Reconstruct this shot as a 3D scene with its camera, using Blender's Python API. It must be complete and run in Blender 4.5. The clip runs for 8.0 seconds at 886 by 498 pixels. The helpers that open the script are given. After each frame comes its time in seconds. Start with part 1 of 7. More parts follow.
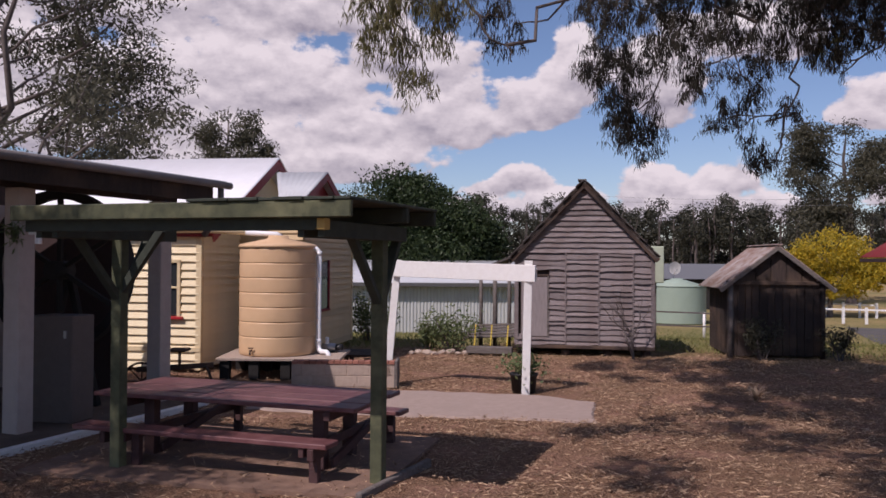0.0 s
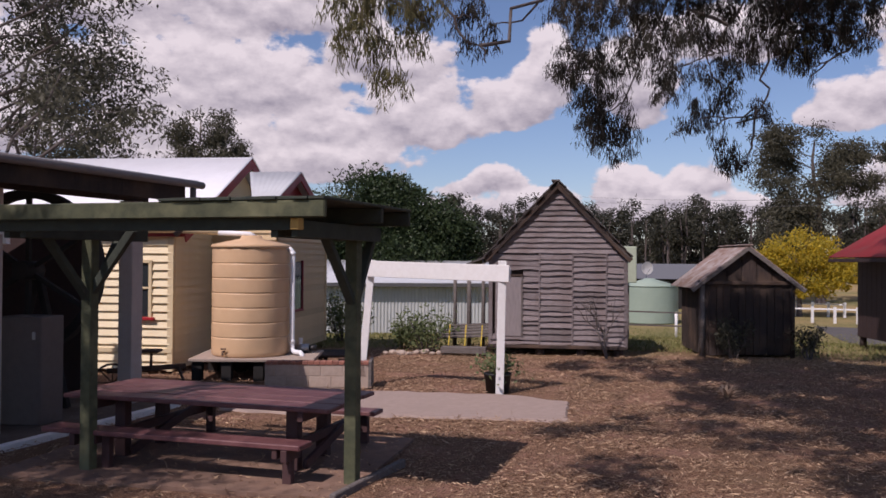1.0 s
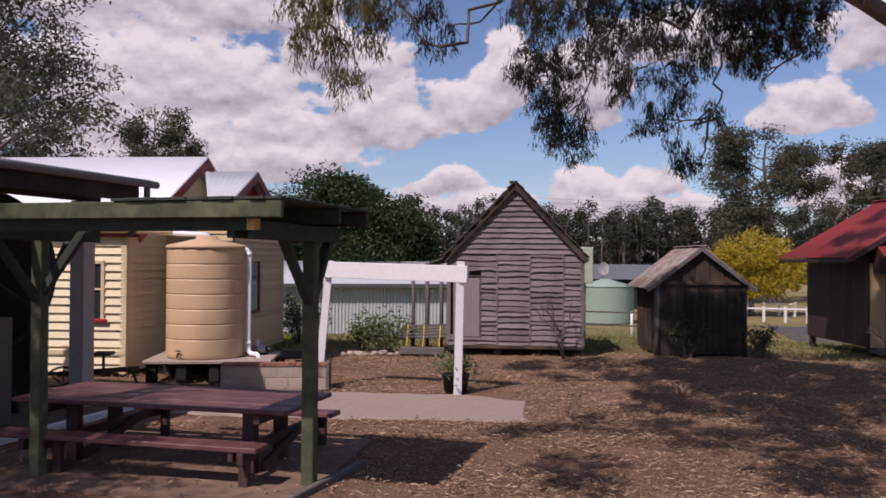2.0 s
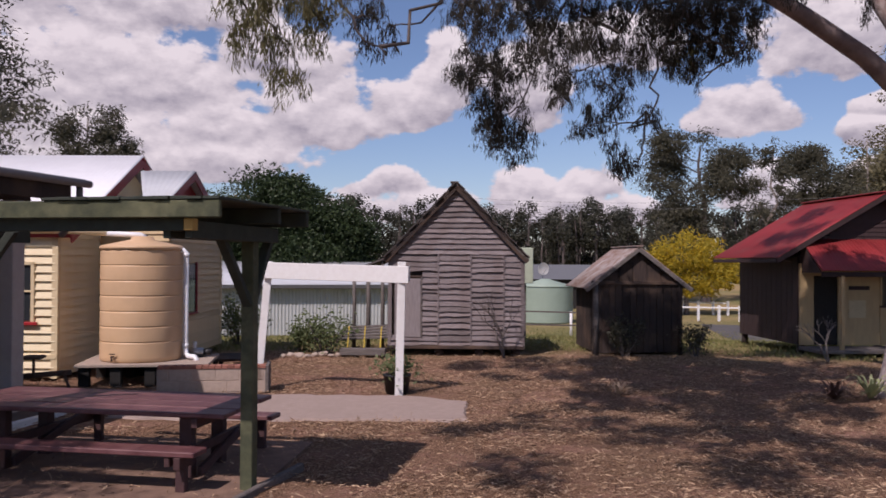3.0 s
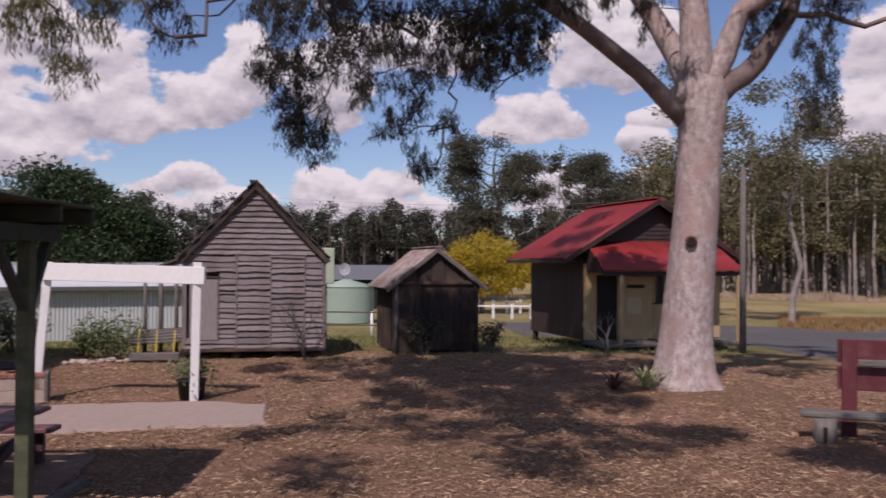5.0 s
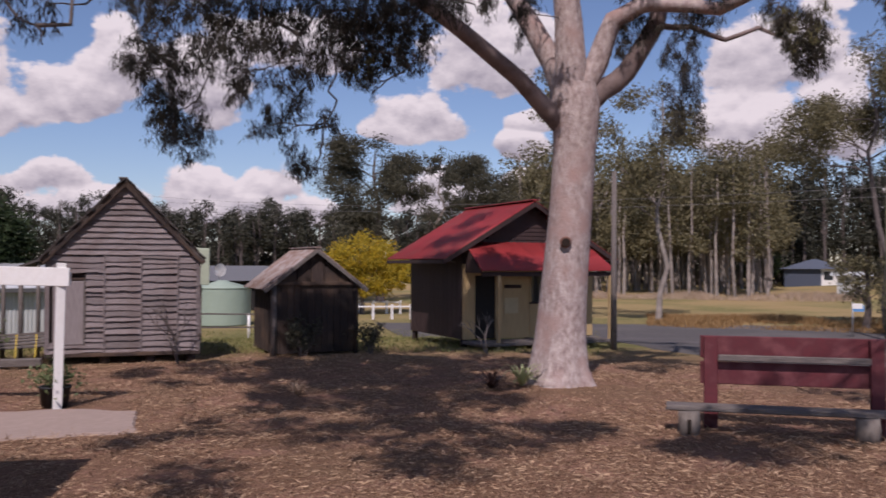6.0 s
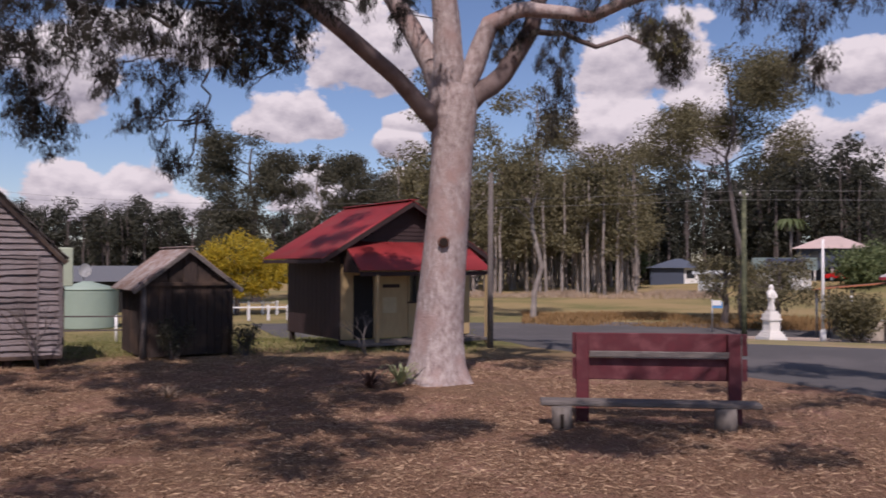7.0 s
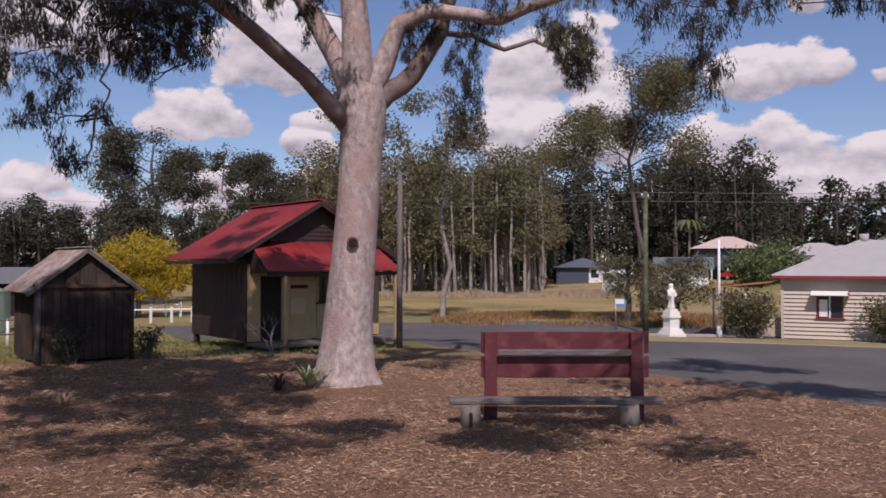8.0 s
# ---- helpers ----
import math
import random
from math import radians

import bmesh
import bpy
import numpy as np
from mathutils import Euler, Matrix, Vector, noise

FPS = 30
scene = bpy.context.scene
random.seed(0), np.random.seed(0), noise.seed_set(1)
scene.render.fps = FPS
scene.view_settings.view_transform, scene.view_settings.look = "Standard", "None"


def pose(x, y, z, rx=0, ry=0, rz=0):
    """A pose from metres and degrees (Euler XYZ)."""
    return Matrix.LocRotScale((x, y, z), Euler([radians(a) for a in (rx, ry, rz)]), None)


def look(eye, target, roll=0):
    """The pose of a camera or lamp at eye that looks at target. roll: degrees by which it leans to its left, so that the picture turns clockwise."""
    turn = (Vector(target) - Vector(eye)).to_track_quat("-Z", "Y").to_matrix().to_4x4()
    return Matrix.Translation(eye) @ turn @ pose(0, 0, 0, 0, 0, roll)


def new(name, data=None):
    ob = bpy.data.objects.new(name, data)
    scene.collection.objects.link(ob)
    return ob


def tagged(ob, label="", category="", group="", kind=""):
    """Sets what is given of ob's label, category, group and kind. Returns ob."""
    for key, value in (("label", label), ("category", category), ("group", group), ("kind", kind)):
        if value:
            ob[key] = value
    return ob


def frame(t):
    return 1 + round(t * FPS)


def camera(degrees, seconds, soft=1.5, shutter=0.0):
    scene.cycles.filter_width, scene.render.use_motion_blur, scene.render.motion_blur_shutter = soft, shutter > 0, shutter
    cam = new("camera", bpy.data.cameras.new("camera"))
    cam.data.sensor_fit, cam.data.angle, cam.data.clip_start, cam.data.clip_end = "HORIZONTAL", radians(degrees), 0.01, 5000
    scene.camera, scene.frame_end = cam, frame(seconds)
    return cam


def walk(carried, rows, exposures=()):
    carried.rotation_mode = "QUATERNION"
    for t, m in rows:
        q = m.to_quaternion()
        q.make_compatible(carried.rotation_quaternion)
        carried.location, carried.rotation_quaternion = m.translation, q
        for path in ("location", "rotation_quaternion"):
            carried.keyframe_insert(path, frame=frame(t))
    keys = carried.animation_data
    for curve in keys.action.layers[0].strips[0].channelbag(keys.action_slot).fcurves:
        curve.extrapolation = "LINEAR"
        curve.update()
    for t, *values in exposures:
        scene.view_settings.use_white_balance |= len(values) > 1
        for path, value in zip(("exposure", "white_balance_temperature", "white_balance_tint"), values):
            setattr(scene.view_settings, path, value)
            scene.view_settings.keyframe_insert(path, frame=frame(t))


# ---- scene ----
EYE = 2.3
cam = camera(54.55, 8.0, soft=1.6, shutter=0.5)
# seconds, yaw, pitch, roll: the camera turns where it stands
ROWS = [
    (0, -0.00, 0.70, -0.40),
    (0.5, -0.86, 0.71, -0.40),
    (1, -1.72, 0.72, -0.39),
    (1.5, -2.89, 0.75, -0.40),
    (3, -8.43, 0.84, -0.27),
    (3.5, -10.50, 0.85, -0.29),
    (4, -13.40, 0.83, -0.35),
    (4.5, -17.48, 0.87, -0.30),
    (6, -29.62, 1.00, -0.23),
    (6.5, -33.65, 0.99, -0.16),
    (7, -37.71, 1.00, -0.14),
    (7.5, -41.49, 0.97, -0.05),
    (8, -43.75, 1.02, 0.02),
]
walk(cam, [(t, pose(0, 0, EYE, 90 + pitch, roll, yaw)) for t, yaw, pitch, roll in ROWS],
     exposures=[(0.0, -0.42, 6500, 27), (8.0, -0.42, 6500, 27)])

# ---- light ----
SUN_AZ, SUN_EL = 220.0, 50.5
sun = new("sun", bpy.data.lights.new("sun", "SUN"))
sun.data.energy, sun.data.angle, sun.data.color = 5.0, radians(0.53), (1.0, 0.95, 0.88)
sun_way = Vector((math.sin(radians(SUN_AZ)) * math.cos(radians(SUN_EL)), math.cos(radians(SUN_AZ)) * math.cos(radians(SUN_EL)), math.sin(radians(SUN_EL))))
sun.matrix_world = look((0, 0, 40), Vector((0, 0, 40)) - sun_way)

world = bpy.data.worlds.new("sky")
scene.world = world
world.use_nodes = True
wt = world.node_tree
wt.nodes.clear()


def math_node(tree, op, a, b=None, c=None, clamp=False):
    n = tree.nodes.new("ShaderNodeMath")
    n.operation, n.use_clamp = op, clamp
    for i, v in enumerate((a, b, c)):
        if v is None:
            continue
        if isinstance(v, (int, float)):
            n.inputs[i].default_value = v
        else:
            tree.links.new(v, n.inputs[i])
    return n.outputs[0]


# cumulus with flat bases: azimuth, elevation, half width, half height, in radians
CLOUDS_WEST = [(-0.34, 0.262, 0.22, 0.045), (-0.17, 0.19, 0.10, 0.05), (-0.16, 0.105, 0.16, 0.035), (-0.268, 0.183, 0.107, 0.064), (-0.215, 0.197, 0.047, 0.048), (-0.422, 0.196, 0.087, 0.048), (-0.448, 0.137, 0.08, 0.053), (-0.251, 0.131, 0.129, 0.037), (-0.169, 0.271, 0.124, 0.042),
               (-0.095, 0.142, 0.052, 0.032), (-0.027, 0.151, 0.036, 0.05), (0.029, 0.151, 0.046, 0.04), (-0.044, 0.223, 0.079, 0.052), (-0.292, 0.109, 0.081, 0.026), (-0.133, 0.104, 0.09, 0.031),
               (0.114, 0.172, 0.065, 0.035), (0.149, 0.197, 0.035, 0.065), (0.092, 0.088, 0.034, 0.02), (0.055, 0.080, 0.034, 0.014), (0.107, 0.058, 0.097, 0.027)]
CLOUDS_NORTH = [(0.238, 0.072, 0.053, 0.034), (0.276, 0.056, 0.097, 0.027), (0.318, 0.086, 0.033, 0.028), (0.247, 0.201, 0.056, 0.081), (0.348, 0.235, 0.064, 0.045), (0.465, 0.159, 0.047, 0.036),
                (0.003, 0.189, 0.046, 0.031), (0.331, 0.053, 0.065, 0.02), (0.491, 0.161, 0.036, 0.036), (0.462, 0.150, 0.034, 0.017), (0.525, 0.152, 0.030, 0.018), (0.607, 0.13, 0.036, 0.02), (0.633, 0.162, 0.036, 0.016),
                (0.624, 0.079, 0.045, 0.036), (0.511, 0.071, 0.055, 0.035), (0.573, 0.234, 0.07, 0.073)]
CLOUDS_EAST = [(0.898, 0.22, 0.071, 0.065), (0.869, 0.139, 0.055, 0.054), (0.95, 0.146, 0.038, 0.088), (1.109, 0.198, 0.053, 0.035), (1.169, 0.207, 0.036, 0.039), (1.07, 0.122, 0.045, 0.039),
               (1.14, 0.119, 0.048, 0.039), (1.235, 0.105, 0.042, 0.03), (1.125, 0.086, 0.052, 0.026), (1.23, 0.073, 0.047, 0.029), (1.254, 0.19, 0.024, 0.016), (1.167, 0.269, 0.022, 0.02),
               (0.84, 0.134, 0.039, 0.041), (1.086, 0.065, 0.118, 0.039), (1.364, 0.185, 0.056, 0.044), (1.364, 0.11, 0.067, 0.045)]


def cloud_noise(vec, scale, detail, rough):
    n = wt.nodes.new("ShaderNodeTexNoise")
    n.inputs["Scale"].default_value, n.inputs["Detail"].default_value, n.inputs["Roughness"].default_value = scale, detail, rough
    wt.links.new(vec, n.inputs["Vector"])
    return math_node(wt, "SUBTRACT", n.outputs["Fac"], 0.5)


tc = wt.nodes.new("ShaderNodeTexCoord")
sx = wt.nodes.new("ShaderNodeSeparateXYZ")
wt.links.new(tc.outputs["Generated"], sx.inputs[0])
az = math_node(wt, "ARCTAN2", sx.outputs[0], sx.outputs[1])
el = math_node(wt, "ARCSINE", sx.outputs[2])


def sky_place(lift):
    cx = wt.nodes.new("ShaderNodeCombineXYZ")
    wt.links.new(az, cx.inputs[0])
    wt.links.new(math_node(wt, "MULTIPLY", math_node(wt, "ADD", el, lift), 1.5), cx.inputs[1])
    return cx.outputs[0]


# the nearest puff wins softly; its own height in the puff shades it from white top to grey base
weight, height = None, None
for a, e, w, h in CLOUDS_WEST + CLOUDS_NORTH + CLOUDS_EAST:
    u = math_node(wt, "MULTIPLY", math_node(wt, "SUBTRACT", az, a), 1 / w)
    v = math_node(wt, "MULTIPLY", math_node(wt, "SUBTRACT", el, e), 1 / h)
    flat = math_node(wt, "MAXIMUM", v, math_node(wt, "MULTIPLY", v, -2.0))
    r2 = math_node(wt, "MULTIPLY_ADD", flat, flat, math_node(wt, "MULTIPLY", u, u))
    puff = math_node(wt, "EXPONENT", math_node(wt, "MULTIPLY_ADD", r2, -3.0, 3.0))
    weight = puff if weight is None else math_node(wt, "ADD", weight, puff)
    height = math_node(wt, "MULTIPLY", puff, v) if height is None else math_node(wt, "MULTIPLY_ADD", puff, v, height)
weight = math_node(wt, "MAXIMUM", weight, 0.0001)
height = math_node(wt, "DIVIDE", height, weight)
body = math_node(wt, "MULTIPLY", math_node(wt, "LOGARITHM", weight, 2.718), 0.333)
overhead = wt.nodes.new("ShaderNodeMapRange")
overhead.interpolation_type = "SMOOTHSTEP"
for key, val in (("From Min", 0.30), ("From Max", 0.42), ("To Min", -9.0), ("To Max", -0.25)):
    overhead.inputs[key].default_value = val
wt.links.new(el, overhead.inputs["Value"])
body = math_node(wt, "MAXIMUM", body, overhead.outputs[0])
billow = cloud_noise(sky_place(0.0), 14.0, 8.0, 0.55)
billow_up = cloud_noise(sky_place(0.012), 14.0, 8.0, 0.55)
broad = cloud_noise(sky_place(0.0), 4.0, 4.0, 0.5)
dense = math_node(wt, "MULTIPLY_ADD", billow, 4.4, math_node(wt, "MULTIPLY_ADD", broad, 1.6, body))
cover = wt.nodes.new("ShaderNodeMapRange")
cover.interpolation_type = "SMOOTHSTEP"
cover.inputs["From Min"].default_value, cover.inputs["From Max"].default_value = -0.26, 0.14
wt.links.new(dense, cover.inputs["Value"])
lit = math_node(wt, "MULTIPLY_ADD", math_node(wt, "SUBTRACT", billow, billow_up), 2.6, math_node(wt, "MULTIPLY_ADD", height, 0.62, 0.52), clamp=True)
zenith = math_node(wt, "MULTIPLY_ADD", el, -2.2, 1.75, clamp=True)
lit = math_node(wt, "MULTIPLY", lit, zenith)
tone = wt.nodes.new("ShaderNodeMix")
tone.data_type = "RGBA"
tone.inputs["A"].default_value, tone.inputs["B"].default_value = (0.44, 0.43, 0.50, 1), (1.06, 1.03, 1.03, 1)
wt.links.new(lit, tone.inputs["Factor"])
sky = wt.nodes.new("ShaderNodeTexSky")
sky.sky_type, sky.sun_disc = "NISHITA", False
sky.sun_elevation, sky.sun_rotation = radians(SUN_EL), radians(SUN_AZ)
sky.dust_density, sky.ozone_density = 0.2, 5.0
w_out, w_bg, w_cl, w_mix = (wt.nodes.new("ShaderNode" + k) for k in ("OutputWorld", "Background", "Background", "MixShader"))
w_bg.inputs["Strength"].default_value = 0.122
w_cl.inputs["Strength"].default_value = 0.93
wt.links.new(sky.outputs[0], w_bg.inputs["Color"])
wt.links.new(tone.outputs["Result"], w_cl.inputs["Color"])
wt.links.new(cover.outputs[0], w_mix.inputs[0])
wt.links.new(w_bg.outputs[0], w_mix.inputs[1])
wt.links.new(w_cl.outputs[0], w_mix.inputs[2])
wt.links.new(w_mix.outputs[0], w_out.inputs["Surface"])

# ---- materials ----
def material(name, col, rough=0.8, metal=0.0, col2=None, scale=8.0, mix=0.6, bump=0.15, bump_scale=60.0, stretch=(1, 1, 1), col3=None, stain=1.5,
             vary=0.0, spec=0.4):
    """A surface with grain at two scales: broad stains in col3, fine grain in col2, and fine relief."""
    m = bpy.data.materials.new(name)
    m.use_nodes = True
    nt = m.node_tree
    b = nt.nodes["Principled BSDF"]
    b.inputs["Roughness"].default_value, b.inputs["Metallic"].default_value = rough, metal
    b.inputs["Specular IOR Level"].default_value = spec
    co = nt.nodes.new("ShaderNodeTexCoord")
    mp = nt.nodes.new("ShaderNodeMapping")
    mp.inputs["Scale"].default_value = stretch
    nt.links.new(co.outputs["Object"], mp.inputs["Vector"])
    n1 = nt.nodes.new("ShaderNodeTexNoise")
    n1.inputs["Scale"].default_value, n1.inputs["Detail"].default_value, n1.inputs["Roughness"].default_value = scale, 6, 0.65
    nt.links.new(mp.outputs[0], n1.inputs["Vector"])
    r1 = nt.nodes.new("ShaderNodeMapRange")
    r1.inputs["From Min"].default_value, r1.inputs["From Max"].default_value = 0.35, 0.68
    nt.links.new(n1.outputs["Fac"], r1.inputs["Value"])
    mx = nt.nodes.new("ShaderNodeMix")
    mx.data_type = "RGBA"
    mx.inputs["A"].default_value = (*col, 1)
    mx.inputs["B"].default_value = (*(col2 or [c * 0.7 for c in col]), 1)
    sc = nt.nodes.new("ShaderNodeMath")
    sc.operation = "MULTIPLY"
    sc.inputs[1].default_value = mix
    nt.links.new(r1.outputs[0], sc.inputs[0])
    nt.links.new(sc.outputs[0], mx.inputs["Factor"])
    last = mx.outputs["Result"]
    if col3:
        n2 = nt.nodes.new("ShaderNodeTexNoise")
        n2.inputs["Scale"].default_value, n2.inputs["Detail"].default_value = stain, 5
        nt.links.new(co.outputs["Object"], n2.inputs["Vector"])
        r2 = nt.nodes.new("ShaderNodeMapRange")
        r2.inputs["From Min"].default_value, r2.inputs["From Max"].default_value = 0.48, 0.66
        nt.links.new(n2.outputs["Fac"], r2.inputs["Value"])
        m2 = nt.nodes.new("ShaderNodeMix")
        m2.data_type = "RGBA"
        m2.inputs["B"].default_value = (*col3, 1)
        nt.links.new(r2.outputs[0], m2.inputs["Factor"])
        nt.links.new(last, m2.inputs["A"])
        last = m2.outputs["Result"]
    if vary:
        inf = nt.nodes.new("ShaderNodeObjectInfo")
        vr = nt.nodes.new("ShaderNodeMapRange")
        vr.inputs["To Min"].default_value, vr.inputs["To Max"].default_value = 1 - vary, 1 + vary
        nt.links.new(inf.outputs["Random"], vr.inputs["Value"])
        hs = nt.nodes.new("ShaderNodeHueSaturation")
        nt.links.new(vr.outputs[0], hs.inputs["Value"])
        nt.links.new(last, hs.inputs["Color"])
        last = hs.outputs[0]
    nt.links.new(last, b.inputs["Base Color"])
    if bump:
        n3 = nt.nodes.new("ShaderNodeTexNoise")
        n3.inputs["Scale"].default_value, n3.inputs["Detail"].default_value = bump_scale, 4
        nt.links.new(mp.outputs[0], n3.inputs["Vector"])
        bp = nt.nodes.new("ShaderNodeBump")
        bp.inputs["Strength"].default_value, bp.inputs["Distance"].default_value = bump, 0.02
        nt.links.new(n3.outputs["Fac"], bp.inputs["Height"])
        nt.links.new(bp.outputs[0], b.inputs["Normal"])
    return m


M = {}
M["grey_wood"] = material("grey_wood", (0.25, 0.212, 0.21), 0.85, col2=(0.12, 0.097, 0.097), stretch=(1, 6, 14), scale=3, mix=0.8, bump=0.5, bump_scale=14, col3=(0.17, 0.135, 0.13), stain=2.5, vary=0.25)
M["dark_wood"] = material("dark_wood", (0.052, 0.035, 0.029), 0.85, col2=(0.025, 0.018, 0.016), stretch=(9, 9, 1), scale=3, mix=0.9, bump=0.5, bump_scale=14, col3=(0.085, 0.054, 0.038), vary=0.3)
M["brown_paint"] = material("brown_paint", (0.046, 0.025, 0.024), 0.75, col2=(0.028, 0.016, 0.016), vary=0.12)
M["cream_board"] = material("cream_board", (0.84, 0.72, 0.48), 0.55, col2=(0.77, 0.63, 0.40), scale=4, mix=0.5, bump=0.08, col3=(0.80, 0.67, 0.44), stain=1.0, vary=0.05)
M["ochre_paint"] = material("ochre_paint", (0.46, 0.33, 0.17), 0.65, col2=(0.36, 0.25, 0.125), scale=3, mix=0.6, bump=0.08, stretch=(4, 4, 1))
M["ochre_trim"] = material("ochre_trim", (0.50, 0.40, 0.24), 0.6, mix=0.4)
M["cream_trim"] = material("cream_trim", (0.72, 0.58, 0.36), 0.55, mix=0.25)
M["maroon_trim"] = material("maroon_trim", (0.27, 0.03, 0.04), 0.5, mix=0.4)
M["white_paint"] = material("white_paint", (0.80, 0.79, 0.77), 0.5, col2=(0.66, 0.63, 0.6), scale=12, mix=0.4, bump=0.1)
M["post_paint"] = material("post_paint", (0.44, 0.375, 0.34), 0.6, col2=(0.35, 0.295, 0.265), scale=7, mix=0.5)
M["green_wood"] = material("green_wood", (0.085, 0.092, 0.048), 0.75, col2=(0.04, 0.046, 0.026), stretch=(2, 2, 2), scale=5, mix=0.8, bump=0.3, col3=(0.15, 0.15, 0.08), stain=3)
# green_wood darkened for the shaded underside of the shelter roof
M["green_wood_shaded"] = material("green_wood_shaded", (0.045, 0.055, 0.04), 0.8, col2=(0.025, 0.03, 0.024), scale=6, mix=0.8, bump=0.3)
M["table_red"] = material("table_red", (0.15, 0.062, 0.062), 0.5, col2=(0.09, 0.03, 0.035), scale=6, mix=0.7, bump=0.15, col3=(0.17, 0.075, 0.075), stain=5)
M["bench_red"] = material("bench_red", (0.12, 0.02, 0.026), 0.6, col2=(0.055, 0.014, 0.018), scale=4, mix=0.8, bump=0.25, col3=(0.16, 0.045, 0.05), stain=4)
M["shutter_grey"] = material("shutter_grey", (0.27, 0.235, 0.235), 0.8, col2=(0.20, 0.17, 0.17), stretch=(6, 6, 1), scale=4, mix=0.8, bump=0.2)
M["weathered"] = material("weathered", (0.19, 0.165, 0.15), 0.85, col2=(0.09, 0.075, 0.07), stretch=(1, 8, 8), scale=4, mix=0.9, bump=0.4)
M["roof_white"] = material("roof_white", (0.80, 0.80, 0.82), 0.75, spec=0.15, col2=(0.66, 0.66, 0.68), scale=2, mix=0.4, bump=0.03)
M["roof_grey"] = material("roof_grey", (0.52, 0.54, 0.56), 0.65, metal=0.0, spec=0.2, col2=(0.42, 0.43, 0.45), scale=2, mix=0.5, bump=0.03)
M["roof_red"] = material("roof_red", (0.30, 0.032, 0.034), 0.5, col2=(0.20, 0.024, 0.026), scale=2.2, mix=0.7, bump=0.05, col3=(0.24, 0.045, 0.042), stain=1.2)
M["rust_iron"] = material("rust_iron", (0.42, 0.34, 0.31), 0.6, metal=0.2, col2=(0.24, 0.12, 0.075), stretch=(3, 1, 1), scale=3, mix=0.9, col3=(0.50, 0.45, 0.43), stain=2.2)
M["shingle"] = material("shingle", (0.10, 0.085, 0.08), 0.9, col2=(0.05, 0.043, 0.04), scale=5, mix=0.8, bump=0.4, bump_scale=20, col3=(0.16, 0.14, 0.13), vary=0.25)
M["shed_wall"] = material("shed_wall", (0.50, 0.52, 0.51), 0.45, metal=0.1, col2=(0.42, 0.44, 0.43), scale=1.5, mix=0.4, bump=0.02)
M["gutter_eave_shade"] = material("gutter_eave_shade", (0.10, 0.10, 0.10), 0.6, mix=0.4)
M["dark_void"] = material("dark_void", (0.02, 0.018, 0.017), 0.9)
M["tank_tan"] = material("tank_tan", (0.66, 0.44, 0.26), 0.45, col2=(0.60, 0.39, 0.225), scale=2.5, mix=0.6, bump=0.04, bump_scale=30, col3=(0.58, 0.385, 0.23), stain=1.4)
M["tank_green"] = material("tank_green", (0.30, 0.38, 0.31), 0.5, col2=(0.25, 0.32, 0.26), scale=2, mix=0.5, bump=0.03)
M["pvc"] = material("pvc", (0.82, 0.83, 0.85), 0.35, mix=0.15, bump=0.0)
M["concrete"] = material("concrete", (0.37, 0.28, 0.24), 0.9, col2=(0.28, 0.215, 0.185), scale=9, mix=0.7, bump=0.3, bump_scale=90, col3=(0.32, 0.245, 0.21), stain=1.3)
M["block"] = material("block", (0.43, 0.34, 0.28), 0.9, col2=(0.30, 0.235, 0.195), scale=12, mix=0.6, bump=0.3, vary=0.08)
M["brick"] = material("brick", (0.32, 0.14, 0.10), 0.9, col2=(0.22, 0.09, 0.07), scale=20, mix=0.7, bump=0.3, vary=0.2)
M["rust_dark"] = material("rust_dark", (0.06, 0.04, 0.03), 0.8, col2=(0.12, 0.06, 0.04), scale=10)
M["hollow_wood"] = material("hollow_wood", (0.03, 0.018, 0.013), 0.95, col2=(0.012, 0.008, 0.006), scale=12, mix=0.8, bump=0.5, bump_scale=30)
M["steel"] = material("steel", (0.45, 0.46, 0.47), 0.4, metal=0.8, mix=0.4)
M["black_plastic"] = material("black_plastic", (0.02, 0.02, 0.022), 0.5, mix=0.3)
M["verge_grass"] = material("verge_grass", (0.20, 0.185, 0.075), 0.95, col2=(0.30, 0.235, 0.12), scale=3, mix=0.8, bump=0.6, bump_scale=40, col3=(0.33, 0.23, 0.14), stain=0.5)
M["yellow"] = material("yellow", (0.60, 0.42, 0.04), 0.6, mix=0.4)
M["asphalt"] = material("asphalt", (0.10, 0.092, 0.09), 0.9, col2=(0.07, 0.064, 0.062), scale=3, mix=0.7, bump=0.3, bump_scale=150, col3=(0.125, 0.113, 0.108), stain=0.25)
M["bark"] = material("bark", (0.50, 0.42, 0.395), 0.85, col2=(0.19, 0.125, 0.115), scale=6, mix=0.85, bump=0.9, bump_scale=20, stretch=(1.8, 1.8, 1.1), col3=(0.36, 0.245, 0.22), stain=1.7)
# darker copy of bark: shade on the left, right and low limbs
M["bark_limb_shaded"] = material("bark_limb_shaded", (0.19, 0.14, 0.13), 0.85, col2=(0.11, 0.078, 0.072), scale=5, mix=0.8, bump=0.5, bump_scale=24, stretch=(2, 2, 2), col3=(0.26, 0.20, 0.185), stain=1.5)
M["bark_dark"] = material("bark_dark", (0.14, 0.115, 0.105), 0.9, col2=(0.06, 0.048, 0.044), scale=5, mix=0.8, bump=0.5, bump_scale=20, stretch=(2, 2, 0.6))
M["pale_trunk"] = material("pale_trunk", (0.34, 0.295, 0.26), 0.9, col2=(0.15, 0.12, 0.105), scale=1.5, mix=0.8, bump=0.2)
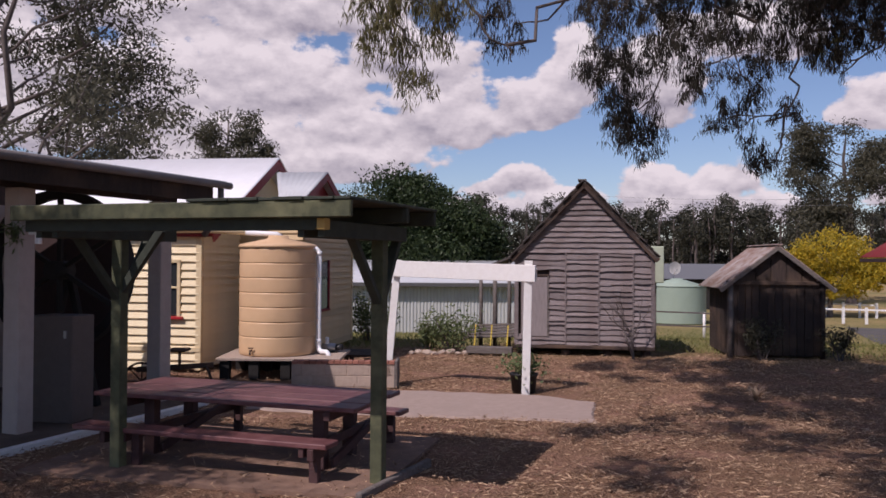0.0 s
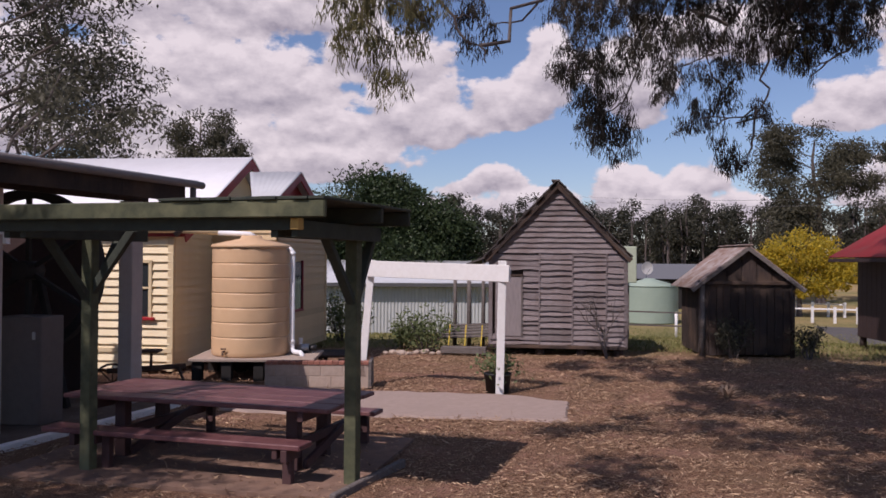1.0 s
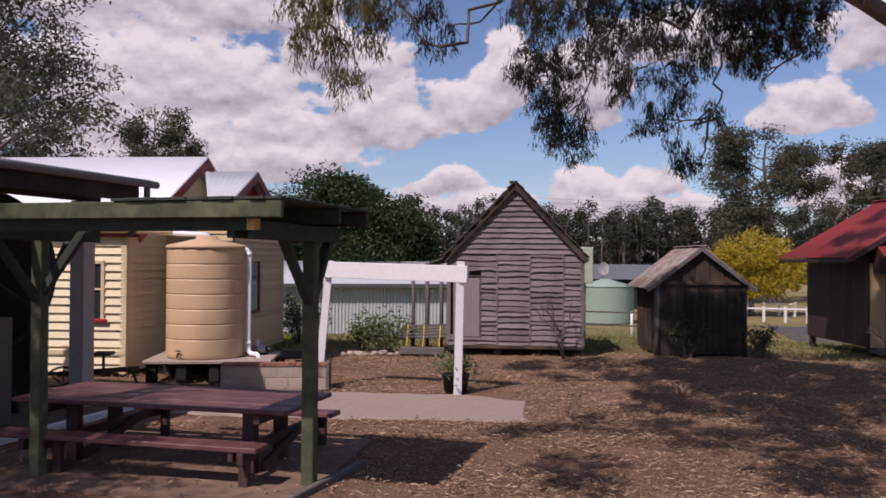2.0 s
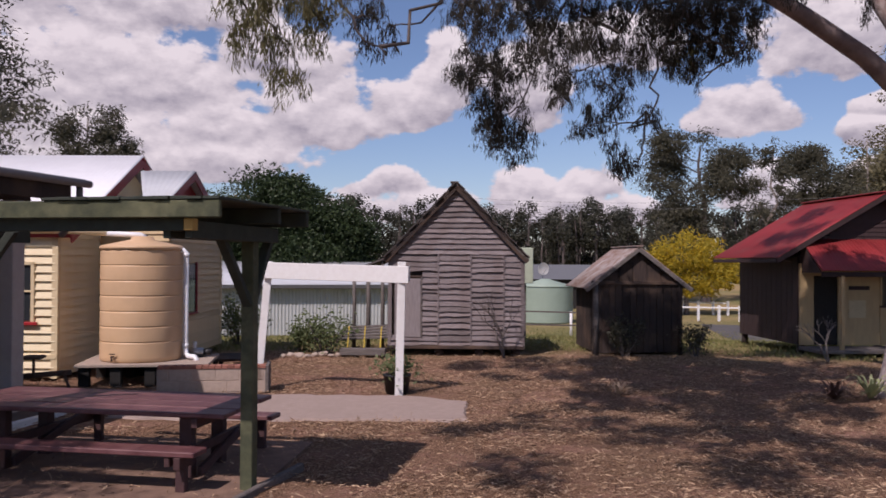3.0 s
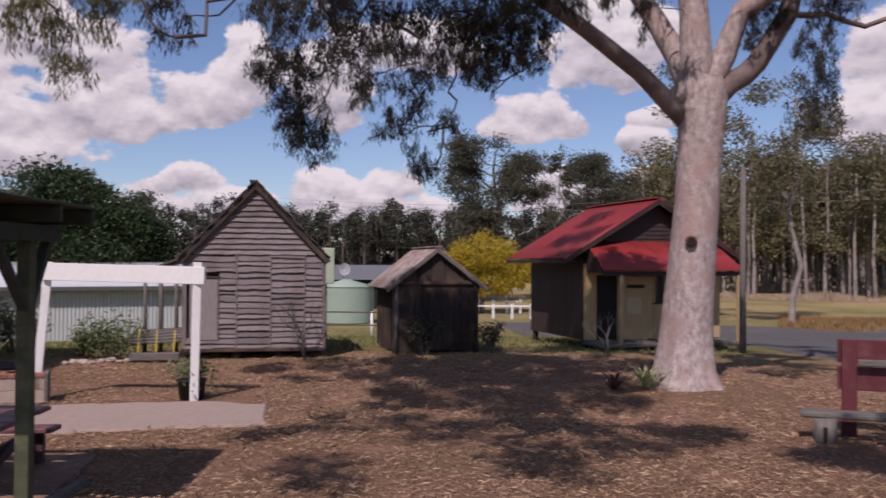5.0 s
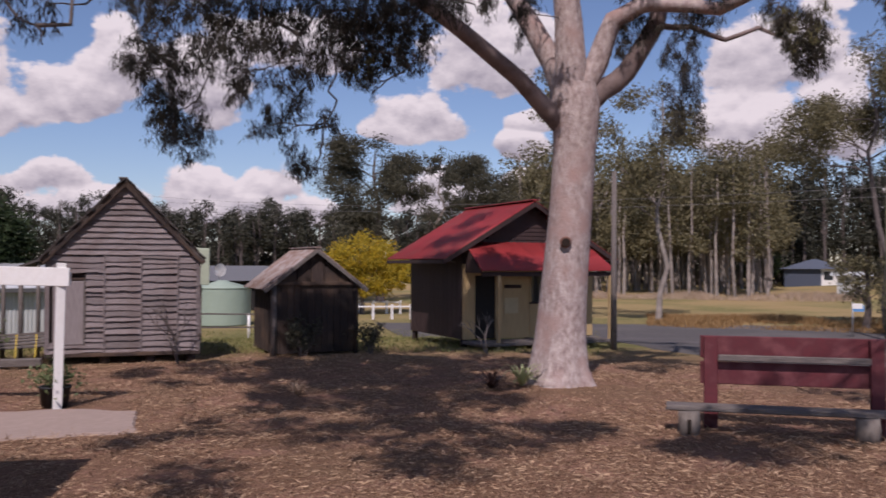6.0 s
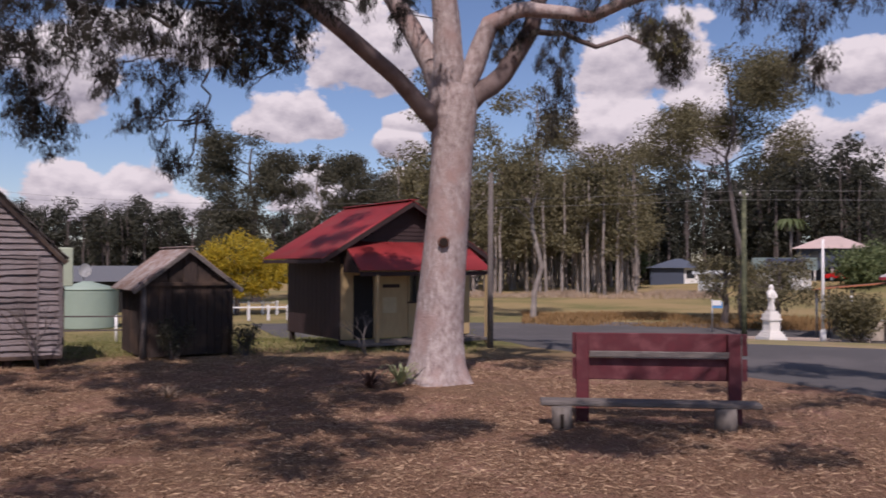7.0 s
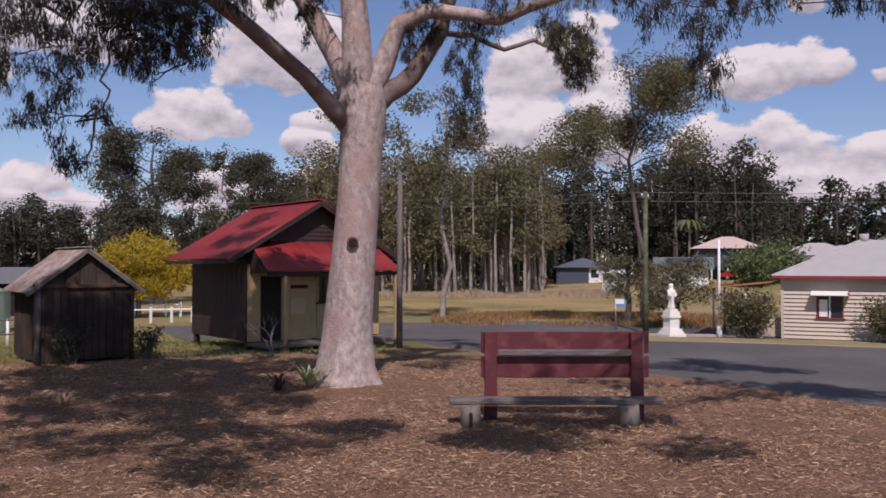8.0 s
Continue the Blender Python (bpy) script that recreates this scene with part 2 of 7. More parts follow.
M["statue_stone"] = material("statue_stone", (0.80, 0.77, 0.72), 0.7, col2=(0.68, 0.64, 0.6), scale=6, mix=0.4)
M["glass_dark"] = material("glass_dark", (0.03, 0.035, 0.04), 0.08, mix=0.2, bump=0.0, spec=0.6)


def leaf_material(name, col, col2, rough=0.55, trans=0.35):
    m = bpy.data.materials.new(name)
    m.use_nodes = True
    nt = m.node_tree
    b = nt.nodes["Principled BSDF"]
    b.inputs["Roughness"].default_value = rough
    b.inputs["Specular IOR Level"].default_value = 0.3
    geo = nt.nodes.new("ShaderNodeNewGeometry")
    mx = nt.nodes.new("ShaderNodeMix")
    mx.data_type = "RGBA"
    mx.inputs["A"].default_value, mx.inputs["B"].default_value = (*col, 1), (*col2, 1)
    nt.links.new(geo.outputs["Random Per Island"], mx.inputs["Factor"])
    nt.links.new(mx.outputs["Result"], b.inputs["Base Color"])
    tr = nt.nodes.new("ShaderNodeBsdfTranslucent")
    nt.links.new(mx.outputs["Result"], tr.inputs["Color"])
    ms = nt.nodes.new("ShaderNodeMixShader")
    ms.inputs[0].default_value = trans
    nt.links.new(b.outputs[0], ms.inputs[1])
    nt.links.new(tr.outputs[0], ms.inputs[2])
    nt.links.new(ms.outputs[0], nt.nodes["Material Output"].inputs["Surface"])
    return m


M["gum_leaf"] = leaf_material("gum_leaf", (0.018, 0.017, 0.012), (0.05, 0.041, 0.027), trans=0.12)
M["gum_leaf_light"] = leaf_material("gum_leaf_light", (0.085, 0.088, 0.04), (0.20, 0.175, 0.075), trans=0.3)
M["far_leaf"] = leaf_material("far_leaf", (0.095, 0.084, 0.045), (0.20, 0.175, 0.09), trans=0.25)
M["gum_leaf_mid"] = leaf_material("gum_leaf_mid", (0.045, 0.045, 0.03), (0.105, 0.098, 0.062), trans=0.2)
M["pine_leaf"] = leaf_material("pine_leaf", (0.026, 0.029, 0.02), (0.058, 0.056, 0.036), trans=0.15)
M["fig_leaf"] = leaf_material("fig_leaf", (0.018, 0.034, 0.012), (0.042, 0.064, 0.022), trans=0.1)
M["yellow_leaf"] = leaf_material("yellow_leaf", (0.56, 0.37, 0.015), (0.31, 0.27, 0.04), trans=0.3)
M["shrub_leaf"] = leaf_material("shrub_leaf", (0.07, 0.10, 0.035), (0.17, 0.20, 0.09), trans=0.25)
M["dry_leaf"] = leaf_material("dry_leaf", (0.11, 0.054, 0.032), (0.62, 0.43, 0.275), rough=0.8, trans=0.1)
M["grass_blade"] = leaf_material("grass_blade", (0.14, 0.16, 0.05), (0.30, 0.27, 0.11), rough=0.7, trans=0.2)


# ---- mesh helpers ----
def box(bm, x0, x1, y0, y1, z0, z1):
    vs = [bm.verts.new((x, y, z)) for z in (z0, z1) for y in (y0, y1) for x in (x0, x1)]
    for q in ((0, 2, 3, 1), (4, 5, 7, 6), (0, 1, 5, 4), (2, 6, 7, 3), (0, 4, 6, 2), (1, 3, 7, 5)):
        bm.faces.new([vs[i] for i in q])
    return vs


def beam(bm, a, b, w, h, up=(0, 0, 1)):
    """A squared timber from a to b, w across and h high."""
    a, b = Vector(a), Vector(b)
    d = (b - a).normalized()
    s = d.cross(Vector(up))
    s = s.normalized() if s.length > 1e-4 else Vector((1, 0, 0))
    u = s.cross(d).normalized()
    vs = [bm.verts.new(p + s * (i * w / 2) + u * (j * h / 2)) for p in (a, b) for j in (-1, 1) for i in (-1, 1)]
    for q in ((0, 2, 3, 1), (4, 5, 7, 6), (0, 1, 5, 4), (2, 6, 7, 3), (0, 4, 6, 2), (1, 3, 7, 5)):
        bm.faces.new([vs[i] for i in q])
    return vs


def tube(bm, path, radii, n=8, cap=True):
    """A round limb along a path, with a radius at each point."""
    path = [Vector(p) for p in path]
    rings = []
    side = None
    for i, p in enumerate(path):
        d = (path[min(i + 1, len(path) - 1)] - path[max(i - 1, 0)]).normalized()
        if side is None:
            side = d.cross(Vector((0, 0, 1)) if abs(d.z) < 0.9 else Vector((1, 0, 0))).normalized()
        side = (side - d * side.dot(d)).normalized()
        o = d.cross(side)
        r = radii[i] if not isinstance(radii, (int, float)) else radii
        rings.append([bm.verts.new(p + (side * math.cos(k * math.tau / n) + o * math.sin(k * math.tau / n)) * r) for k in range(n)])
    for a, b in zip(rings, rings[1:]):
        for k in range(n):
            bm.faces.new((a[k], a[(k + 1) % n], b[(k + 1) % n], b[k])).smooth = n > 6
    if cap:
        bm.faces.new(rings[0][::-1])
        bm.faces.new(rings[-1])
    return rings


def lathe(bm, profile, n=24, centre=(0, 0)):
    """A turned body from (radius, height) pairs."""
    rings = [[bm.verts.new((centre[0] + r * math.cos(k * math.tau / n), centre[1] + r * math.sin(k * math.tau / n), z)) for k in range(n)] for r, z in profile]
    for a, b in zip(rings, rings[1:]):
        for k in range(n):
            bm.faces.new((a[k], a[(k + 1) % n], b[(k + 1) % n], b[k])).smooth = True
    bm.faces.new(rings[0][::-1])
    bm.faces.new(rings[-1])


def soften(bm, w=0.006):
    bmesh.ops.bevel(bm, geom=list(bm.edges), offset=w, segments=1, affect="EDGES", clamp_overlap=True)


def to_mesh(name, bm, mat):
    bmesh.ops.recalc_face_normals(bm, faces=bm.faces)
    me = bpy.data.meshes.new(name)
    bm.to_mesh(me)
    bm.free()
    me.materials.append(M[mat] if isinstance(mat, str) else mat)
    return me


def part(name, bm, mat, parent=None, label=""):
    ob = new(name, to_mesh(name, bm, mat))
    ob.parent = parent
    return tagged(ob, label)


def piece(name, me, parent, m):
    ob = new(name, me)
    ob.parent = parent
    ob.matrix_local = m
    return ob


def thing(name, label, category, m=None, group="", kind=""):
    ob = new(name)
    ob.empty_display_size = 0.2
    if m is not None:
        ob.matrix_world = m
    return tagged(ob, label, category, group, kind)


def single(name, bm, mat, label, category, m=None, group="", kind=""):
    ob = new(name, to_mesh(name, bm, mat))
    if m is not None:
        ob.matrix_world = m
    return tagged(ob, label, category, group, kind)


def bm_box(*a, soft=0.0):
    bm = bmesh.new()
    box(bm, *a)
    if soft:
        soften(bm, soft)
    return bm


def bm_beam(a, b, w, h, soft=0.006, up=(0, 0, 1)):
    bm = bmesh.new()
    beam(bm, a, b, w, h, up)
    if soft:
        soften(bm, soft)
    return bm


def bm_tube(path, radii, n=10):
    bm = bmesh.new()
    tube(bm, path, radii, n)
    return bm


def slab_quad(bm, a, b, c, d, t):
    """A flat sheet with four corners, t thick downwards."""
    top = [Vector(p) for p in (a, b, c, d)]
    n = (top[1] - top[0]).cross(top[3] - top[0]).normalized()
    if n.z < 0:
        n = -n
    vs = [bm.verts.new(p) for p in top] + [bm.verts.new(p - n * t) for p in top]
    for q in ((0, 1, 2, 3), (7, 6, 5, 4), (0, 4, 5, 1), (1, 5, 6, 2), (2, 6, 7, 3), (3, 7, 4, 0)):
        bm.faces.new([vs[i] for i in q])


def corrugated(bm, a, b, c, d, pitch=0.076, depth=0.018, n_max=220, wave=True, thick=0.012):
    """A sheet of ribbed iron: ribs run from edge a-b to edge d-c."""
    a, b, c, d = (Vector(p) for p in (a, b, c, d))
    width = ((b - a).length + (c - d).length) / 2
    n = min(n_max, max(4, int(width / pitch))) * 2
    up = (b - a).cross(d - a).normalized()
    if up.z < 0:
        up = -up
    rows = []
    for lay in (0.0, -thick):
        lo, hi = [], []
        for i in range(n + 1):
            o = up * ((depth if i % 2 else 0) + lay)
            lo.append(bm.verts.new(a.lerp(b, i / n) + o))
            hi.append(bm.verts.new(d.lerp(c, i / n) + o))
        rows.append((lo, hi))
    (lo, hi), (lo2, hi2) = rows
    for i in range(n):
        bm.faces.new((lo[i], lo[i + 1], hi[i + 1], hi[i])).smooth = wave
        bm.faces.new((hi2[i], hi2[i + 1], lo2[i + 1], lo2[i])).smooth = wave
        bm.faces.new((lo[i + 1], lo[i], lo2[i], lo2[i + 1]))
        bm.faces.new((hi[i], hi[i + 1], hi2[i + 1], hi2[i]))
    bm.faces.new((lo[0], hi[0], hi2[0], lo2[0]))
    bm.faces.new((hi[n], lo[n], lo2[n], hi2[n]))


def ss(a, b, x):
    x = max(0.0, min(1.0, (x - a) / (b - a)))
    return x * x * (3 - 2 * x)


def land(x, y):
    """Height of the ground: a low knoll that falls away, then rises to the far woods."""
    r = math.hypot(x, y)
    z = -1.25 * ss(23, 44, r) + 0.8 * ss(55, 120, r)
    z += 0.16 * ss(3.2, 0.4, math.hypot(x - 9.7, y - 12.6))
    return z + 2.5 * ss(70, 160, r) * ss(48, 62, math.degrees(math.atan2(x, y)))

# ---- ground ----
def ground_material():
    m = bpy.data.materials.new("ground")
    m.use_nodes = True
    nt = m.node_tree
    b = nt.nodes["Principled BSDF"]
    b.inputs["Roughness"].default_value = 0.95
    b.inputs["Specular IOR Level"].default_value = 0.1
    geo = nt.nodes.new("ShaderNodeNewGeometry")

    def nz(scale, detail=6, rough=0.6):
        n = nt.nodes.new("ShaderNodeTexNoise")
        n.inputs["Scale"].default_value, n.inputs["Detail"].default_value, n.inputs["Roughness"].default_value = scale, detail, rough
        nt.links.new(geo.outputs["Position"], n.inputs["Vector"])
        return n.outputs["Fac"]

    def rng(v, lo, hi, to0=0.0, to1=1.0):
        r = nt.nodes.new("ShaderNodeMapRange")
        for key, val in (("From Min", lo), ("From Max", hi), ("To Min", to0), ("To Max", to1)):
            r.inputs[key].default_value = val
        nt.links.new(v, r.inputs["Value"])
        return r.outputs[0]

    def mix(f, a, c):
        x = nt.nodes.new("ShaderNodeMix")
        x.data_type = "RGBA"
        nt.links.new(f, x.inputs["Factor"])
        for key, v in (("A", a), ("B", c)):
            if isinstance(v, tuple):
                x.inputs[key].default_value = (*v, 1)
            else:
                nt.links.new(v, x.inputs[key])
        return x.outputs["Result"]

    def op(kind, a, c):
        x = nt.nodes.new("ShaderNodeMath")
        x.operation = kind
        for i, v in enumerate((a, c)):
            if isinstance(v, float):
                x.inputs[i].default_value = v
            else:
                nt.links.new(v, x.inputs[i])
        return x.outputs[0]

    litter = mix(rng(nz(48, 6, 0.78), 0.42, 0.6), (0.10, 0.048, 0.029), (0.45, 0.275, 0.178))
    litter = mix(rng(nz(0.9, 5), 0.5, 0.68), litter, (0.36, 0.20, 0.145))
    litter = mix(rng(nz(0.35, 6), 0.5, 0.7), litter, (0.23, 0.145, 0.09))
    green = mix(rng(nz(5, 6), 0.38, 0.62), (0.125, 0.135, 0.048), (0.26, 0.225, 0.10))
    green = mix(rng(nz(0.12, 5), 0.45, 0.62), green, (0.33, 0.25, 0.12))
    far = mix(rng(nz(0.08, 5), 0.4, 0.6), green, (0.36, 0.26, 0.13))
    ln = nt.nodes.new("ShaderNodeVectorMath")
    ln.operation = "LENGTH"
    nt.links.new(geo.outputs["Position"], ln.inputs[0])
    reach = op("ADD", ln.outputs["Value"], op("MULTIPLY", op("ADD", nz(0.4, 6), -0.5), 9.0))
    sep = nt.nodes.new("ShaderNodeSeparateXYZ")
    nt.links.new(geo.outputs["Position"], sep.inputs[0])
    f1 = rng(reach, 20.0, 25.5)
    f2 = rng(reach, 40.0, 75.0)
    base = mix(f2, mix(f1, litter, green), far)
    nt.links.new(base, b.inputs["Base Color"])
    bp = nt.nodes.new("ShaderNodeBump")
    bp.inputs["Strength"].default_value, bp.inputs["Distance"].default_value = 0.9, 0.05
    nt.links.new(nz(38, 6, 0.78), bp.inputs["Height"])
    nt.links.new(bp.outputs[0], b.inputs["Normal"])
    return m


M["ground"] = ground_material()


def ground():
    rings = [0.0] + [0.6 * 1.045 ** k for k in range(196)]
    n = 180
    verts, faces = [(0, 0, land(0, 0))], []
    for r in rings[1:]:
        for k in range(n):
            a = k * math.tau / n
            x, y = r * math.sin(a), r * math.cos(a)
            rough = noise.noise((x * 0.9, y * 0.9, 0)) * 0.025 + noise.noise((x * 3.1, y * 3.1, 5)) * 0.012 if r < 40 else 0
            rough *= ss(20, 13, r)
            verts.append((x, y, land(x, y) + rough - 0.015))
    for k in range(n):
        faces.append((0, 1 + k, 1 + (k + 1) % n))
    for i in range(len(rings) - 2):
        for k in range(n):
            a, b = 1 + i * n + k, 1 + i * n + (k + 1) % n
            faces.append((a, a + n, b + n, b))
    me = bpy.data.meshes.new("ground")
    me.from_pydata(verts, [], [f[::-1] for f in faces])
    me.materials.append(M["ground"])
    for p in me.polygons:
        p.use_smooth = True
    me.update()
    if me.polygons[0].normal.z < 0:
        me.flip_normals()
    tagged(new("ground", me), "bare brown earth with dry leaf litter, turning to short grass farther off", "ground", kind="structure")


ground()


def drape(bm, near, far, lift=0.02, n=40, m=8):
    """A strip of paving that follows the ground between two lines of plan points."""
    def along(line, s):
        seg = [math.dist(p, q) for p, q in zip(line, line[1:])]
        d = s * sum(seg)
        for p, q, l in zip(line, line[1:], seg):
            if d <= l + 1e-6:
                return Vector(p).lerp(Vector(q), d / l)
            d -= l
        return Vector(line[-1])
    grid = []
    for i in range(n + 1):
        a, b = along(near, i / n), along(far, i / n)
        row = []
        for j in range(m + 1):
            p = a.lerp(b, j / m)
            row.append(bm.verts.new((p.x, p.y, land(p.x, p.y) + lift)))
        grid.append(row)
    for i in range(n):
        for j in range(m):
            bm.faces.new((grid[i][j], grid[i][j + 1], grid[i + 1][j + 1], grid[i + 1][j]))
    # the edges turn down into the ground
    for side in (0, m):
        low = [bm.verts.new(row[side].co + (row[side].co - row[1 if side == 0 else m - 1].co).normalized() * 0.25 - Vector((0, 0, 0.12))) for row in grid]
        for i in range(n):
            bm.faces.new((grid[i][side], low[i], low[i + 1], grid[i + 1][side]))


bm = bmesh.new()
drape(bm, [(18.5, 36.0), (26.0, 31.5), (33.9, 23.5), (37.5, 18.5), (44.5, 15.2), (80, 2)], [(22.0, 47), (33.1, 40.2), (41, 35), (47.7, 25.6), (58, 19), (92, 6)], lift=0.012, n=120, m=24)
single("road", bm, "asphalt", "grey asphalt street running past the park", "road", kind="structure")
bm = bmesh.new()
drape(bm, [(26.0, 31.4), (19.5, 22.5), (16.9, 17.8), (16.3, 12.5), (15.6, 8.5), (14.7, 5.0), (13.5, -3), (12, -20)],
      [(26.05, 31.45), (31.5, 26.0), (33.8, 22.6), (35.4, 19.5), (36.5, 15.5), (36.8, 12.7), (37, 2), (38, -20)], lift=0.02, n=140, m=40)
single("road", bm, "asphalt", "wide grey asphalt side road beside the park", "road", kind="structure")

bm = bmesh.new()
drape(bm, [(29.0, 24.6), (29.9, 19.4), (31.5, 16.4), (33.0, 13.8), (34.0, 11.7), (35.5, 4.0)], [(30.4, 25.2), (35.7, 23.6), (37.6, 19.9), (39.6, 16.9), (41.5, 13.0), (43.5, 4.0)], lift=0.06, n=60, m=10)
single("verge", bm, "verge_grass", "strip of short dry grass between the two roads", "verge", kind="structure")
for a, b in (((36.2, 24.2), (39.6, 19.2)),):
    single("kerb", bm_beam((*a, land(*a) + 0.07), (*b, land(*b) + 0.07), 0.22, 0.14, 0.02), "block", "pale concrete kerb edging the memorial", "kerb", kind="structure")

# ---- slab hut ----
def plank_mesh(name, length, h, t, mat, k=0, lap=0.02):
    """A split board, lying along x, with uneven lower edge and a lapped face."""
    rnd = random.Random(k)
    bm = bmesh.new()
    n = max(2, int(length / 0.18))
    lo, up, back = [], [], []
    for i in range(n + 1):
        x = length * i / n
        e = rnd.uniform(-0.3, 0.3) * lap
        lo.append(bm.verts.new((x, -t - rnd.uniform(0, 0.006), e)))
        up.append(bm.verts.new((x, -0.004, h + 0.01)))
        back.append(bm.verts.new((x, 0.0, e + 0.002)))
    for i in range(n):
        bm.faces.new((lo[i], lo[i + 1], up[i + 1], up[i]))
        bm.faces.new((back[i], back[i + 1], lo[i + 1], lo[i]))
    bm.faces.new((lo[0], up[0], back[0]))
    bm.faces.new((lo[-1], back[-1], up[-1]))
    return to_mesh(name, bm, mat)


def hut():
    W, D, E, A = 3.26, 4.4, 2.5, 4.22
    o = thing("slab_hut", "weathered grey timber slab hut with steep gable roof", "hut", pose(1.82, 21.16, 0, 0, 0, -11))
    bm = bmesh.new()
    box(bm, 0.03, W - 0.03, 0.03, D, 0.22, E)
    vs = [bm.verts.new(p) for p in ((0.03, 0.03, E), (W - 0.03, 0.03, E), (W / 2, 0.03, A - 0.06), (0.03, D, E), (W - 0.03, D, E), (W / 2, D, A - 0.06))]
    for q in ((0, 1, 2), (5, 4, 3), (0, 3, 4, 1), (1, 4, 5, 2), (2, 5, 3, 0)):
        bm.faces.new([vs[i] for i in q])
    part("wall", bm, "dark_wood", o)
    for s in (0, 1):
        bm = bmesh.new()
        x0, x1 = (W / 2, -0.12) if s == 0 else (W / 2, W + 0.12)
        ze = E - 0.12
        slab_quad(bm, (x0, -0.14, A), (x1, -0.14, ze), (x1, D + 0.15, ze), (x0, D + 0.15, A), 0.05)
        roof = part("roof", bm, "shingle", o)
        slope = Vector((x1 - x0, 0, ze - A))
        nrm = Vector((-(ze - A), 0, x1 - x0)).normalized()
        nrm = -nrm if nrm.z < 0 else nrm
        me = to_mesh("shingle", bm_box(-0.07, 0.07, 0, 0.24, 0, 0.022), "shingle")
        rows = 11
        rnd = random.Random(5 + s)
        for i in range(rows):
            for j in range(13 if i < 10 else 13):
                d = slope.normalized()
                y = -0.13 + j * 0.155 + rnd.uniform(-0.02, 0.02) + (0.07 if i % 2 else 0)
                p = Vector((x0, y, A)) + slope * ((i + 0.02) / rows) + nrm * 0.018
                ax = Vector((0, 1, 0))
                up = (nrm + d * -0.09).normalized()
                mm = Matrix((ax, d, ax.cross(d))).transposed().to_4x4()
                if mm.to_3x3().col[2].z < 0:
                    mm = Matrix((-ax, d, (-ax).cross(d))).transposed().to_4x4()
                piece("shingle", me, roof, Matrix.Translation(p) @ mm @ pose(0, 0, 0, rnd.uniform(2, 6), 0, rnd.uniform(-3, 3)))
        part("barge_board", bm_beam((x0, -0.12, A - 0.08), (x1, -0.12, ze - 0.08), 0.04, 0.13), "dark_wood", o)
    bm = bmesh.new()
    beam(bm, (W / 2 - 0.05, -0.16, A + 0.03), (W / 2 - 0.05, D + 0.16, A + 0.03), 0.2, 0.03)
    part("ridge_cap", bm, "shingle", o)
    # gable boards
    k = 0
    z = E - 0.02
    while z < A - 0.25:
        half = (A - 0.1 - z) / (A - E + 0.1) * W / 2
        half = min(half, W / 2)
        k += 1
        me = plank_mesh("board", half * 2 - 0.06, 0.135, 0.05, "grey_wood", k, 0.03)
        piece("board", me, o, pose(W / 2 - half + 0.03, 0.0, z))
        z += 0.132
    # four columns of split slabs between upright joints
    cols = [(0.0, 1.18), (1.21, 1.98), (2.01, 2.79), (2.82, W)]
    for c, (a, b) in enumerate(cols):
        z = 0.24
        rnd = random.Random(40 + c)
        while z < E - 0.07:
            h = rnd.uniform(0.10, 0.165)
            k += 1
            x0 = a
            if c == 0 and 0.42 < z < 1.95:
                x0 = 0.80
            me = plank_mesh("slab", b - x0, h, rnd.uniform(0.035, 0.065), "grey_wood", k, 0.055)
            piece("slab", me, o, pose(x0, 0.0, z, 0, rnd.uniform(-1.4, 1.4), 0))
            z += h
    for x in (0.0, 1.195, 1.995, 2.805, W):
        part("cover_strip", bm_beam((x, -0.035, 0.22), (x, -0.035, E - 0.02), 0.045 if 0 < x < W else 0.10, 0.03, up=(0, 1, 0)), "grey_wood", o)
    door = part("shutter", bm_box(0.12, 0.76, -0.05, 0.0, 0.44, 1.88, soft=0.01), "shutter_grey", o, "flat grey timber shutter in a rough frame")
    part("frame_edge", bm_beam((0.78, -0.03, 0.42), (0.78, -0.03, 1.95), 0.035, 0.05, up=(0, 1, 0)), "weathered", door)
    part("frame_head", bm_beam((0.05, -0.03, 1.93), (0.8, -0.03, 1.93), 0.05, 0.05), "dark_wood", door)
    part("sill_beam", bm_beam((-0.05, 0.0, 0.2), (W + 0.05, 0.0, 0.2), 0.12, 0.09, 0.012), "dark_wood", o)
    for x in (0.15, 1.2, 2.2, 3.1):
        for y in (0.15, D - 0.2):
            part("stump", bm_tube([(x, y, -0.05), (x, y, 0.15)], 0.12), "dark_wood", o)
    # lean-to along the far side
    bm = bmesh.new()
    slab_quad(bm, (-0.05, 1.3, E - 0.0), (-1.2, 1.3, 2.05), (-1.2, D, 2.05), (-0.05, D, E - 0.0), 0.05)
    part("lean_to_roof", bm, "shingle", o)
    for x, y in ((-1.1, 1.4), (-0.72, 1.4), (-0.35, 1.4), (-1.1, D - 0.3)):
        part("post", bm_tube([(x, y, 0.0), (x + 0.01, y, 1.2), (x, y, 2.06 + (x + 1.1) * 0.36)], [0.055, 0.05, 0.045], 8), "weathered", o)
    # deck of planks beside the hut
    for i in range(5):
        part("deck_board", bm_beam((-1.35, 0.2 + i * 0.3, 0.36 + 0.05 * i), (-0.05, 0.2 + i * 0.3, 0.42 + 0.05 * i), 0.27, 0.05, 0.01), "weathered", o)
    part("step", bm_beam((-1.15, -0.45, 0.12), (-0.05, -0.45, 0.12), 0.3, 0.16, 0.012), "weathered", o)
    for i, x in enumerate((-1.0, -0.6, -0.2)):
        part("yellow_rail", bm_beam((x, -0.3, 0.2), (x, -0.05, 0.70), 0.028, 0.022), "yellow", o, "thin yellow painted rail")
    return o


hut()


